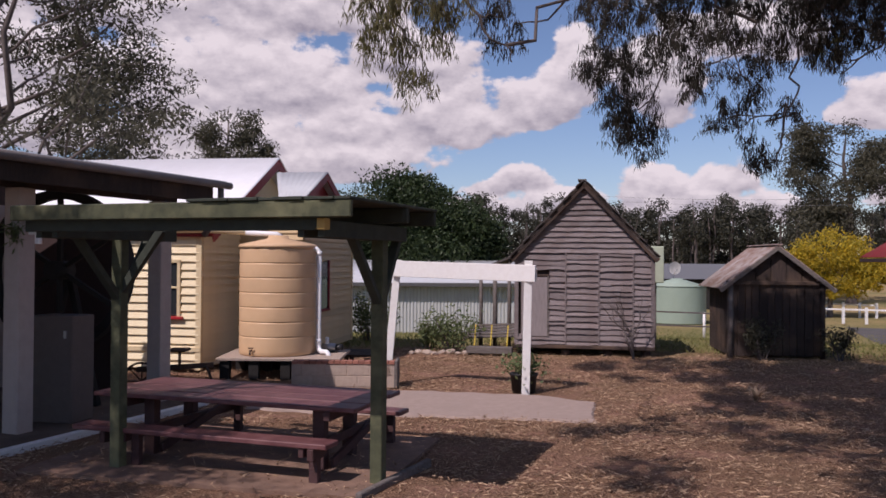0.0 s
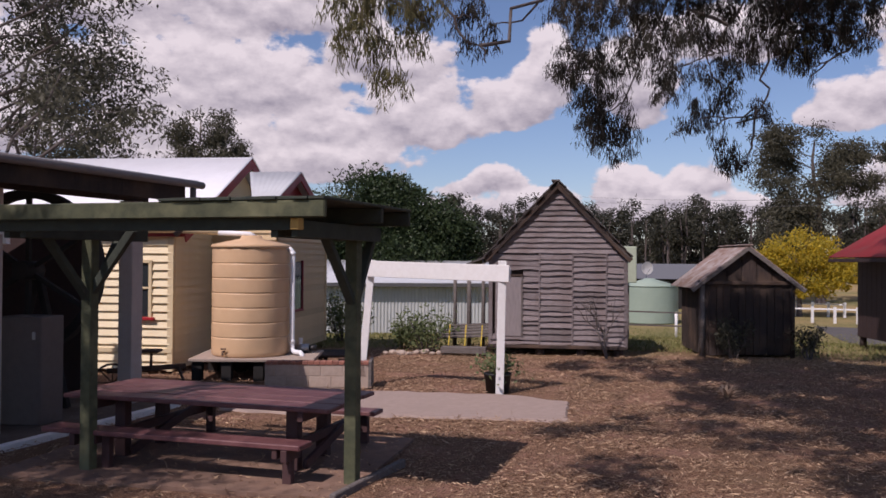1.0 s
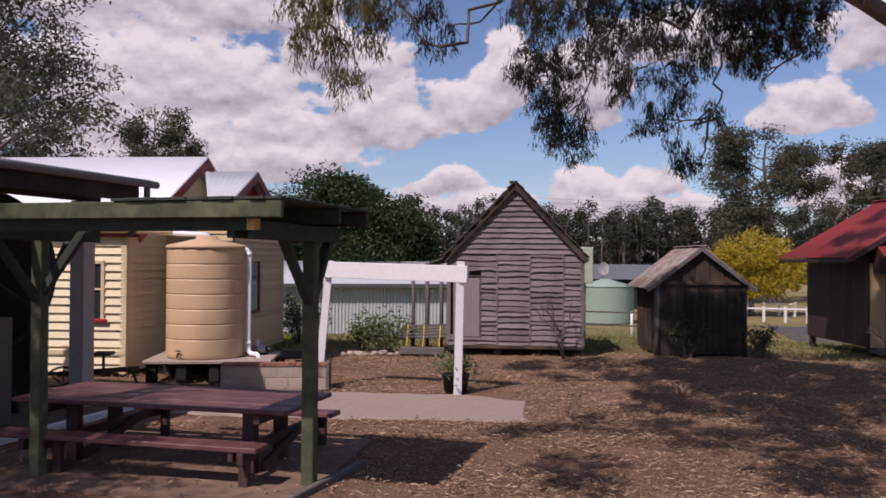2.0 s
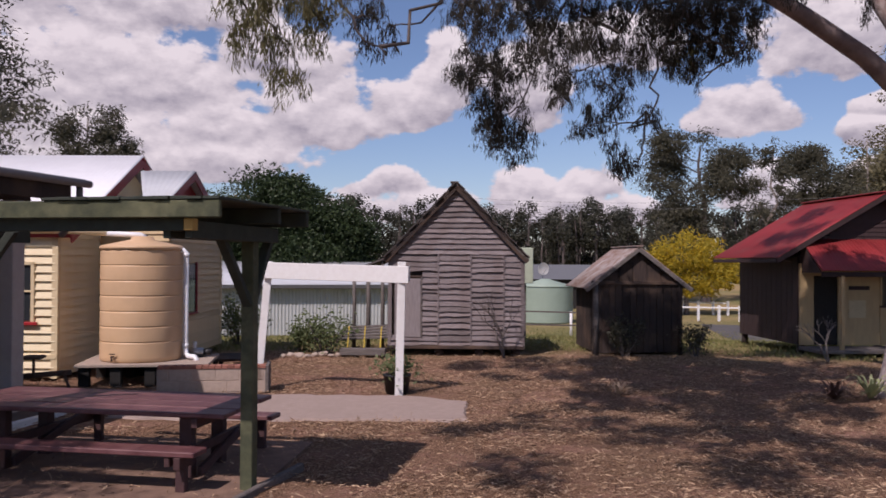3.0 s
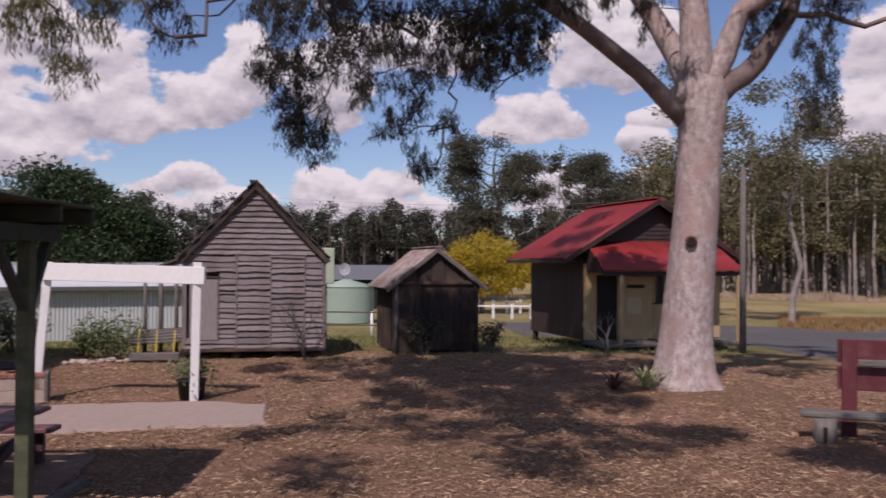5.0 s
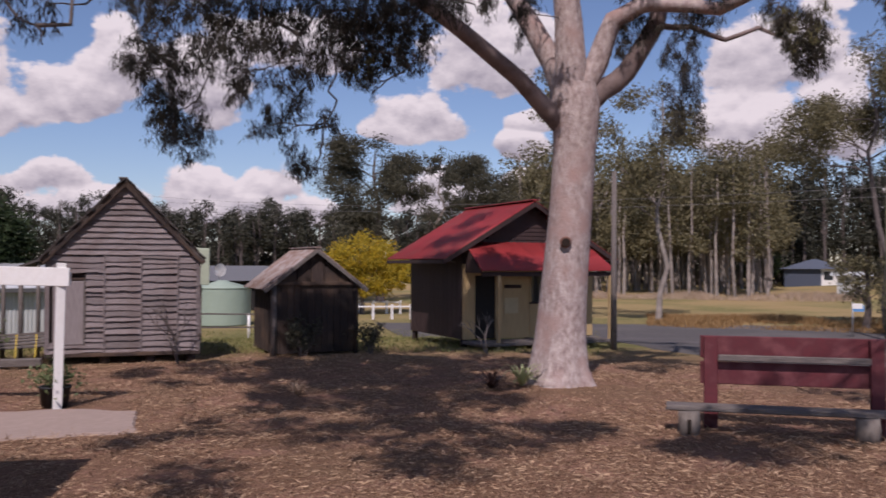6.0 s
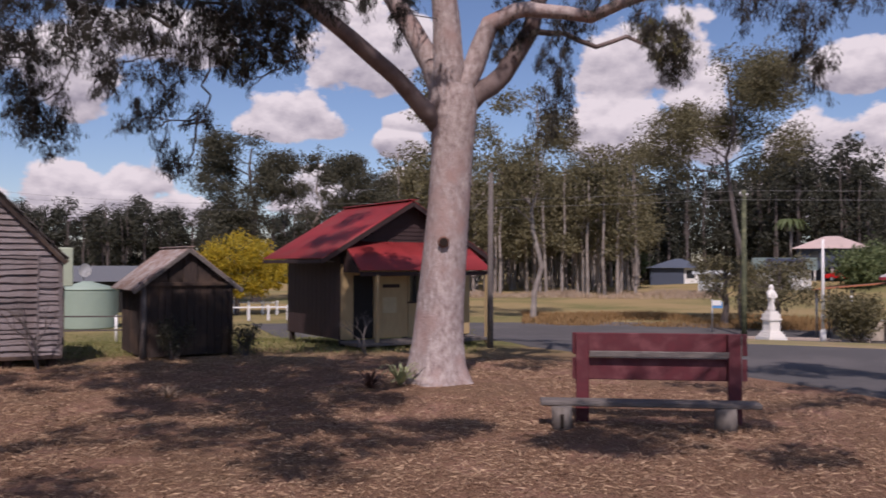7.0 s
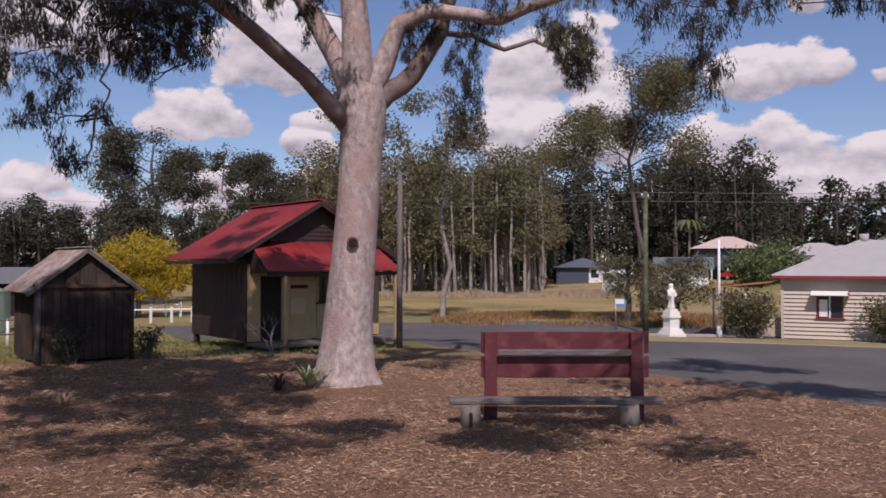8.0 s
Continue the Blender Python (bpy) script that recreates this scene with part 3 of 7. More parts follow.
# ---- small plank shed ----
def plank_shed():
    W, D, E, A = 2.16, 2.1, 1.82, 2.68
    o = thing("plank_shed", "small dark upright-plank shed with rusted iron gable roof", "shed", pose(6.93, 20.75, 0, 0, 0, -5))
    part("wall", bm_box(0.04, W - 0.04, 0.04, D, 0.03, E - 0.05), "dark_wood", o)
    bm = bmesh.new()
    vs = [bm.verts.new(p) for p in ((0, 0, E - 0.1), (W, 0, E - 0.1), (W / 2, 0, A - 0.05), (0, D, E - 0.1), (W, D, E - 0.1), (W / 2, D, A - 0.05))]
    for q in ((0, 1, 2), (5, 4, 3), (0, 3, 4, 1), (1, 4, 5, 2), (2, 5, 3, 0)):
        bm.faces.new([vs[i] for i in q])
    part("gable", bm, "dark_wood", o)
    rnd = random.Random(3)
    x = 0.0
    while x < W - 0.02:
        w = min(rnd.uniform(0.15, 0.22), W - x)
        part("plank", bm_box(x + 0.005, x + w - 0.005, -0.02 - rnd.uniform(0, 0.012), 0.035, 0.02 + rnd.uniform(0, 0.05), E - 0.03, soft=0.004), "dark_wood", o)
        x += w
    y = 0.0
    while y < D:
        w = rnd.uniform(0.16, 0.22)
        part("plank", bm_box(-0.02, 0.03, y, min(D, y + w - 0.01), 0.05, E - 0.05, soft=0.004), "weathered" if y < 0.1 else "dark_wood", o)
        y += w
    for i in range(5):
        x = 0.25 + i * 0.36
        zt = A - 0.1 - abs(x + 0.16 - W / 2) * (A - E) / (W / 2)
        part("gable_plank", bm_box(x, x + 0.33, -0.025, -0.003, E, max(E + 0.08, zt), soft=0.004), "dark_wood", o)
    part("tie_beam", bm_beam((-0.1, -0.06, E - 0.03), (W + 0.1, -0.06, E - 0.03), 0.06, 0.09), "dark_wood", o)
    part("corner_post", bm_tube([(0.0, -0.03, -0.05), (0.02, -0.03, 0.9), (0.0, -0.03, E)], [0.075, 0.065, 0.065], 8), "weathered", o)
    part("corner_post", bm_tube([(W, -0.03, -0.05), (W, -0.03, E)], 0.06, 8), "dark_wood", o)
    for s in (-1, 1):
        bm = bmesh.new()
        xe = W / 2 + s * (W / 2 + 0.27)
        ze = E - 0.17
        corrugated(bm, (xe, -0.18, ze), (xe, D + 0.2, ze), (W / 2, D + 0.2, A + 0.02), (W / 2, -0.18, A + 0.02), 0.076, 0.02)
        part("roof_sheet", bm, "rust_iron", o, "rusted corrugated iron roof sheet")
        part("barge_board", bm_beam((xe, -0.16, ze - 0.05), (W / 2, -0.16, A - 0.04), 0.03, 0.11), "weathered", o)
    bm = bmesh.new()
    beam(bm, (W / 2, -0.2, A + 0.035), (W / 2, D + 0.2, A + 0.035), 0.2, 0.025)
    part("ridge_cap", bm, "rust_iron", o)


plank_shed()


# ---- red-roofed hut ----
def red_hut():
    W, D, E, A = 4.3, 3.7, 2.5, 4.12
    o = thing("red_roof_hut", "small dark brown weatherboard hut with red iron roof and cream porch", "hut", pose(12.3, 20.55, 0, 0, 0, -5))
    bm = bmesh.new()
    box(bm, 0.02, W - 0.02, 0.02, D - 0.02, 0.2, E)
    part("wall", bm, "brown_paint", o)
    bm = bmesh.new()
    vs = [bm.verts.new(p) for p in ((0, 0.0, E - 0.1), (W, 0.0, E - 0.1), (W / 2, 0.0, A - 0.08), (0, D, E - 0.1), (W, D, E - 0.1), (W / 2, D, A - 0.08))]
    for q in ((0, 1, 2), (5, 4, 3), (0, 3, 4, 1), (1, 4, 5, 2), (2, 5, 3, 0)):
        bm.faces.new([vs[i] for i in q])
    part("gable", bm, "brown_paint", o)
    z = E + 0.02
    k = 300
    while z < A - 0.2:
        half = (A - 0.12 - z) / (A - E) * W / 2
        k += 1
        piece("board", plank_mesh("board", half * 2, 0.12, 0.02, "brown_paint", k, 0.002), o, pose(W / 2 - half, -0.002, z))
        z += 0.12
    n = 12
    for i in range(n):
        y0 = D * i / n
        part("side_board", bm_box(-0.02, 0.018, y0 + 0.006, y0 + D / n - 0.006, 0.2, E - 0.05, soft=0.004), "brown_paint", o)
    for s in (-1, 1):
        xe = W / 2 + s * (W / 2 + 0.72)
        ze = E - 0.06
        bm = bmesh.new()
        corrugated(bm, (xe, -0.35, ze), (xe, D + 0.3, ze), (W / 2, D + 0.3, A), (W / 2, -0.35, A), 0.1, 0.02)
        part("roof_sheet", bm, "roof_red", o, "faded red corrugated iron roof")
        part("barge_board", bm_beam((xe, -0.33, ze - 0.09), (W / 2, -0.33, A - 0.09), 0.03, 0.13), "brown_paint", o)
        part("fascia", bm_beam((xe, -0.33, ze - 0.08), (xe, D + 0.28, ze - 0.08), 0.03, 0.1), "brown_paint", o)
    part("ridge_cap", bm_beam((W / 2, -0.36, A + 0.02), (W / 2, D + 0.3, A + 0.02), 0.26, 0.03), "roof_red", o)
    # porch awning over the front
    P = 1.0
    bm = bmesh.new()
    corrugated(bm, (0.05, -P - 0.12, 2.12), (W + 0.1, -P - 0.12, 2.12), (W - 0.2, -0.03, 2.92), (0.05, -0.03, 2.92), 0.1, 0.02)
    part("awning", bm, "roof_red", o, "red corrugated iron porch awning")
    bm = bmesh.new()
    vs = [bm.verts.new(p) for p in ((0.06, -P - 0.05, 2.06), (0.06, 0, 2.06), (0.06, 0, 2.88), (0.1, -P - 0.05, 2.06), (0.1, 0, 2.06), (0.1, 0, 2.88))]
    for q in ((0, 1, 2), (5, 4, 3), (0, 3, 4, 1), (1, 4, 5, 2), (2, 5, 3, 0)):
        bm.faces.new([vs[i] for i in q])
    part("awning_side", bm, "brown_paint", o)
    part("awning_beam", bm_beam((0.1, -P, 2.03), (W, -P, 2.03), 0.07, 0.12), "brown_paint", o)
    for x in (0.62, W - 0.05):
        part("porch_post", bm_beam((x, -P, 0.0), (x, -P, 2.0), 0.09, 0.09, up=(0, 1, 0)), "ochre_paint", o)
    # cream front with door opening and window
    front = part("front_wall", bm_box(0.0, W, -0.06, -0.004, 1.98, 2.3), "ochre_paint", o, "cream painted front wall boards")
    for a, b, z0, z1 in ((0.0, 0.38, 0.2, 1.98), (1.02, 1.16, 0.2, 1.98), (1.16, 2.15, 0.2, 1.98), (2.15, 3.3, 0.2, 1.2), (3.3, W, 0.2, 1.98)):
        part("wall_panel", bm_box(a + 0.004, b - 0.004, -0.06, -0.004, z0, z1, soft=0.004), "ochre_paint", front)
    part("batten", bm_beam((2.15, -0.075, 0.25), (2.15, -0.075, 1.98), 0.05, 0.03, up=(0, 1, 0)), "ochre_paint", front)
    # flat near-black sheet in place of the unlit room behind the doorway
    part("door", bm_box(0.38, 1.02, -0.012, -0.003, 0.22, 1.98), "dark_void", o, "near-black sheet standing for the unlit open doorway")
    win = part("window", bm_box(2.15, 3.3, -0.03, -0.003, 1.2, 1.98), "glass_dark", o)
    part("window_frame", bm_beam((2.12, -0.07, 1.19), (3.33, -0.07, 1.19), 0.06, 0.05), "brown_paint", win)
    part("window_frame", bm_beam((2.72, -0.05, 1.2), (2.72, -0.05, 1.98), 0.04, 0.04, up=(0, 1, 0)), "brown_paint", win)
    part("notice", bm_box(1.3, 1.75, -0.075, -0.062, 0.9, 1.35), "ochre_trim", o, "pale notice sheet fixed to the wall")
    part("sign", bm_box(1.3, 1.85, -0.078, -0.062, 1.62, 1.72), "brown_paint", o, "small dark name plate")
    part("porch_floor", bm_box(0.0, W, -P - 0.1, 0.0, 0.08, 0.17, soft=0.01), "weathered", o)
    for x in (0.1, W / 2, W - 0.1):
        for y in (0.1, D - 0.1):
            part("stump", bm_tube([(x, y, -0.1), (x, y, 0.2)], 0.1, 8), "dark_wood", o)
    bm = bmesh.new()
    tube(bm, [(-0.05, 0.35, 2.35), (-0.5, 0.3, 2.42)], 0.02, 6)
    part("eave_bracket", bm, "weathered", o)


red_hut()

# ---- picnic shelter and table ----
def picnic_shelter():
    o = thing("picnic_shelter", "flat-roofed timber picnic shelter on two green posts with braces", "shelter", pose(-0.63, 8.79, 0, 0, 0, -20))
    L, y0, y1 = 3.71, -1.55, 0.45
    x1, x0 = 0.42, 0.42 - L
    for x, py in ((-0.02, 0.0), (-2.95, -0.4)):
        post = part("post", bm_beam((x, py, -0.02), (x, py, 2.62), 0.13, 0.13, 0.008, up=(0, 1, 0)), "green_wood", o, "weathered green square post")
        part("cross_beam", bm_beam((x + 0.1, y0 + 0.1, 2.56), (x + 0.1, y1 - 0.05, 2.56), 0.07, 0.15), "green_wood_shaded", o)
        part("cross_beam", bm_beam((x - 0.1, y0 + 0.1, 2.56), (x - 0.1, y1 - 0.05, 2.56), 0.07, 0.15), "green_wood_shaded", o)
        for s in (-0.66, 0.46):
            part("brace", bm_beam((x, py + 0.04 * (1 if s > 0 else -1), 1.86), (x, py + s, 2.52), 0.07, 0.09, up=(1, 0, 0)), "green_wood_shaded", o)
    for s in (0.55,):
        part("brace", bm_beam((-2.95, -0.4, 1.9), (-2.95 + s, -0.4, 2.6), 0.07, 0.09), "green_wood_shaded", o)
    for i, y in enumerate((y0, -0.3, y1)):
        part("roof_beam", bm_beam((x0, y, 2.725), (x1, y, 2.725), 0.055, 0.15, 0.01), "green_wood" if i == 0 else "green_wood_shaded", o)
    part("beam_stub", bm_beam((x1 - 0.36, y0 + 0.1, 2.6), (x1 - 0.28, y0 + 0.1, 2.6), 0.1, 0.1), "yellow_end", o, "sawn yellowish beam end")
    part("under_beam", bm_beam((x0 + 0.1, y0 + 0.1, 2.6), (x1 - 0.37, y0 + 0.1, 2.6), 0.06, 0.11), "green_wood_shaded", o)
    rnd = random.Random(9)
    n = 25
    for i in range(n - 11, n):
        x = x0 + (i + 0.5) * L / n
        w = L / n - 0.004
        a = bm_box(x - w / 2, x + w / 2, y0 - 0.03 - rnd.uniform(0, 0.03), y1 + 0.05 + rnd.uniform(0, 0.05), 2.802, 2.826 + rnd.uniform(0, 0.008), soft=0.004)
        part("roof_board", a, "green_wood_shaded", o)


M["yellow_end"] = material("yellow_end", (0.50, 0.33, 0.10), 0.7, mix=0.4)
picnic_shelter()


def picnic_table():
    o = thing("picnic_table", "dark red painted timber picnic table with attached bench seats", "picnic table", pose(-0.92, 8.9, 0, 0, 0, -18.8))
    L = 3.32
    rnd = random.Random(2)
    for i in range(4):
        w = 0.335
        part("tabletop_board", bm_box(-L + rnd.uniform(-0.03, 0.03), rnd.uniform(-0.03, 0.02), i * w + 0.005, i * w + w - 0.005, 0.70, 0.748 + rnd.uniform(0, 0.006), soft=0.01), "table_red", o)
    for y0, y1 in ((-0.36, -0.06), (1.66, 1.96)):
        part("bench_seat", bm_box(-L + 0.05, -0.13, y0, y1, 0.38, 0.435, soft=0.01), "table_red", o)
    for x in (-0.42, -2.6):
        part("leg_upright", bm_beam((x - 0.1, 0.3, 0.0), (x - 0.1, 0.3, 0.70), 0.14, 0.12, up=(0, 1, 0)), "table_dark", o)
        part("leg_upright", bm_beam((x - 0.1, 1.05, 0.0), (x - 0.1, 1.05, 0.70), 0.14, 0.12, up=(0, 1, 0)), "table_dark", o)
        part("cross_rail", bm_beam((x, -0.34, 0.33), (x, 1.94, 0.33), 0.06, 0.10), "table_dark", o)
        part("seat_leg", bm_beam((x + 0.1, -0.22, 0.0), (x + 0.1, -0.22, 0.38), 0.10, 0.08, up=(0, 1, 0)), "table_dark", o)
        part("seat_leg", bm_beam((x + 0.1, 1.82, 0.0), (x + 0.1, 1.82, 0.38), 0.10, 0.08, up=(0, 1, 0)), "table_dark", o)
        part("diagonal", bm_beam((x + 0.06, 0.25, 0.10), (x + 0.06, 1.55, 0.40), 0.05, 0.10), "table_dark", o)
    for x in (-0.3, -2.85):
        part("seat_cleat", bm_beam((x, -0.37, 0.32), (x, -0.07, 0.32), 0.07, 0.12), "table_dark", o)
        part("top_cleat", bm_beam((x, -0.01, 0.65), (x, 1.33, 0.65), 0.07, 0.10), "table_dark", o)


M["table_dark"] = material("table_dark", (0.075, 0.035, 0.034), 0.7, col2=(0.04, 0.02, 0.02), scale=6, mix=0.7, bump=0.2)
picnic_table()

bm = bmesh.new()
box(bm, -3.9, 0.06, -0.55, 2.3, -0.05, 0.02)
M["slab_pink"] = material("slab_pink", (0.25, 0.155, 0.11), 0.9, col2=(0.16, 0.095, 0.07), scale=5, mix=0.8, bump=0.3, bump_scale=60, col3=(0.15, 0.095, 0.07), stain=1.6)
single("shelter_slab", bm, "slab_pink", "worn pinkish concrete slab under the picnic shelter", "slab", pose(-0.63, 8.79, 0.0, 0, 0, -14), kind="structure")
single("slab_edging", bm_beam((0.09, -0.6, 0.02), (0.09, 1.0, 0.02), 0.07, 0.1, 0.012), "weathered", "old timber board edging the shelter slab", "edging", pose(-0.63, 8.79, 0.0, 0, 0, -24))


def paving():
    bm = bmesh.new()
    pts = [(-2.9, 15.1), (-0.9, 15.0), (0.6, 14.75), (1.75, 14.45), (2.42, 13.85), (2.16, 12.3), (0.8, 12.5), (-0.8, 12.7), (-3.0, 13.1)]
    fine = []
    for (ax, ay), (bx, by) in zip(pts, pts[1:] + pts[:1]):
        m = max(2, int(math.dist((ax, ay), (bx, by)) / 0.12))
        for k in range(m):
            x, y = ax + (bx - ax) * k / m, ay + (by - ay) * k / m
            fine.append((x + 0.07 * noise.noise((x * 3, y * 3, 1)), y + 0.10 * noise.noise((x * 3, y * 3, 9))))
    pts = fine
    mx, my = sum(x for x, _ in pts) / len(pts), sum(y for _, y in pts) / len(pts)
    top = [bm.verts.new((x, y, 0.022)) for x, y in pts]
    low = [bm.verts.new((x + (x - mx) * 0.02, y + (y - my) * 0.05, -0.05)) for x, y in pts]
    bm.faces.new(top)
    bm.faces.new(low[::-1])
    for i in range(len(pts)):
        j = (i + 1) % len(pts)
        bm.faces.new((top[i], low[i], low[j], top[j]))
    single("concrete_path", bm, "concrete", "pinkish worn concrete path slab", "path", kind="structure")


paving()


def white_frame():
    o = thing("white_frame", "white painted timber post-and-beam frame", "timber frame")
    part("post", bm_beam((1.43, 14.76, -0.02), (1.47, 14.76, 2.29), 0.135, 0.09, up=(0, 1, 0)), "white_paint", o)
    part("post", bm_beam((-1.02, 15.85, -0.02), (-0.83, 15.85, 2.29), 0.135, 0.09, up=(0, 1, 0)), "white_paint", o)
    part("crossbeam", bm_beam((-0.92, 15.78, 2.13), (1.58, 14.66, 2.07), 0.06, 0.29), "white_paint", o)
    part("back_rail", bm_beam((-0.85, 15.93, 2.1), (1.62, 14.86, 2.06), 0.05, 0.2), "white_paint", o)
    for z in (2.02, 2.13):
        bm = bmesh.new()
        tube(bm, [(1.47, 14.70, z), (1.465, 14.685, z)], 0.014, 8)
        part("bolt", bm, "steel", o)


white_frame()


def planter_wall():
    o = thing("planter_wall", "low concrete block planter wall with red brick capping", "planter wall", pose(-2.69, 15.35, 0))
    part("fill", bm_box(0.2, 1.7, 0.16, 0.6, 0, 0.36), "ground", o)
    part("mortar", bm_box(0.004, 1.83, 0.008, 0.14, 0, 0.43), "block", o)
    me = to_mesh("block", bm_box(0, 0.385, 0, 0.15, 0, 0.19, soft=0.006), "block")
    cap = to_mesh("brick", bm_box(0, 0.1, -0.015, 0.19, 0, 0.06, soft=0.005), "brick")
    for row in range(2):
        for i in range(5):
            x = i * 0.395 - (0.19 if row else 0)
            if x + 0.385 <= 1.9 and x >= -0.001:
                piece("block", me, o, pose(x, 0, 0.02 + row * 0.2))
    end = to_mesh("block", bm_box(0, 0.18, 0, 0.15, 0, 0.19, soft=0.006), "block")
    piece("block", end, o, pose(0, 0, 0.22))
    piece("block", end, o, pose(1.62, 0, 0.22))
    for i in range(17):
        piece("brick", cap, o, pose(0.01 + i * 0.108, 0, 0.42))
    part("end_post", bm_box(1.83, 1.89, 0, 0.8, 0, 0.47, soft=0.008), "weathered", o)


planter_wall()


def water_tank():
    c = (-3.27, 17.05)
    st = thing("tank_stand", "dark timber tank stand with flat pale top", "stand", pose(c[0], c[1], 0))
    part("top", bm_box(-1.0, 1.35, -0.85, 0.85, 0.36, 0.42, soft=0.01), "block", st)
    for x in (-0.85, -0.3, 0.3, 0.85):
        for y in (-0.7, 0.6):
            part("stump", bm_box(x - 0.09, x + 0.09, y - 0.09, y + 0.09, 0, 0.36), "dark_void", st)
    part("back_board", bm_box(-0.95, 0.95, 0.7, 0.76, 0, 0.36), "dark_void", st)
    o = thing("water_tank", "tan ribbed polyethylene rainwater tank with conical lid", "water tank", pose(c[0], c[1], 0.42))
    R = 0.745
    prof = [(R - 0.03, 0.0), (R, 0.03)]
    rings = 7
    for i in range(rings):
        z = 0.1 + i * 0.283
        prof += [(R, z), (R + 0.001, z + 0.012), (R + 0.001, z + 0.245), (R, z + 0.258), (R - 0.01, z + 0.263), (R - 0.01, z + 0.275)]
    prof += [(R - 0.005, 2.09), (R - 0.01, 2.12)]
    bm = bmesh.new()
    lathe(bm, prof, 48)
    part("body", bm, "tank_tan", o)
    bm = bmesh.new()
    lathe(bm, [(R + 0.03, 2.08), (R + 0.035, 2.13), (R + 0.0, 2.155), (0.22, 2.27), (0.2, 2.33), (0.0005, 2.335)], 16)
    part("lid", bm, "tank_tan", o)
    tap = part("tap", bm_tube([(-0.36, -0.64, 0.12), (-0.38, -0.74, 0.12), (-0.37, -0.78, 0.05)], 0.02, 8), "rust_dark", o, "dull brass tap")
    part("tap_handle", bm_tube([(-0.42, -0.72, 0.17), (-0.32, -0.72, 0.17)], 0.014, 6), "rust_dark", tap)
    pp = thing("tank_overflow_pipe", "white PVC overflow pipe down the side of the tank", "pipe", pose(c[0], c[1], 0.42))
    part("pipe", bm_tube([(0.68, -0.1, 2.06), (0.78, -0.12, 2.07), (0.83, -0.12, 2.02), (0.83, -0.12, 0.2), (0.84, -0.13, 0.1), (0.9, -0.2, 0.06), (1.02, -0.3, 0.06), (1.06, -0.33, 0.02), (1.06, -0.33, -0.1)], 0.05, 10), "pvc", pp)
    for p in ((0.83, -0.12, 1.94), (0.83, -0.12, 0.22)):
        part("pipe_collar", bm_tube([p, (p[0], p[1], p[2] + 0.08)], 0.058, 10), "pvc", pp)
    gp = thing("gutter_pipe", "cream and white pipe from the gutter to the tank lid", "pipe")
    part("pipe", bm_tube([(-4.98, 16.78, 2.86), (-4.85, 16.8, 2.84), (-3.9, 16.95, 2.80)], 0.045, 8), "cream_trim", gp)
    part("pipe", bm_tube([(-3.9, 16.95, 2.80), (-3.3, 17.05, 2.78), (-3.2, 17.05, 2.72)], 0.05, 8), "pvc", gp, "white pipe end")


water_tank()


# ---- weatherboard house beside the tank ----
def clad(o, length, z0, z1, step, mat, m, gaps=(), name="board", proud=0.042):
    """Lapped weatherboards along x on a wall, leaving gaps (x0, x1, z0, z1)."""
    z = z0
    cache = {}
    while z < z1 - 0.02:
        h = min(step, z1 - z)
        spans = [(0.0, length)]
        for a, b, c, d in gaps:
            if z + h * 0.5 > c and z + h * 0.5 < d:
                spans = [q for s in spans for q in ((s[0], min(s[1], a)), (max(s[0], b), s[1])) if q[1] - q[0] > 0.03]
        for a, b in spans:
            key = (round(b - a, 3), round(h, 3))
            if key not in cache:
                bm = bmesh.new()
                l = b - a
                vs = [bm.verts.new(p) for p in ((0, -proud, 0), (l, -proud, 0), (l, -0.006, h + 0.012), (0, -0.006, h + 0.012), (0, 0, 0.002), (l, 0, 0.002))]
                for q in ((0, 1, 2, 3), (4, 5, 1, 0)):
                    bm.faces.new([vs[i] for i in q])
                cache[key] = to_mesh(name, bm, mat)
            piece(name, cache[key], o, m @ pose(a, 0, z))
        z += h


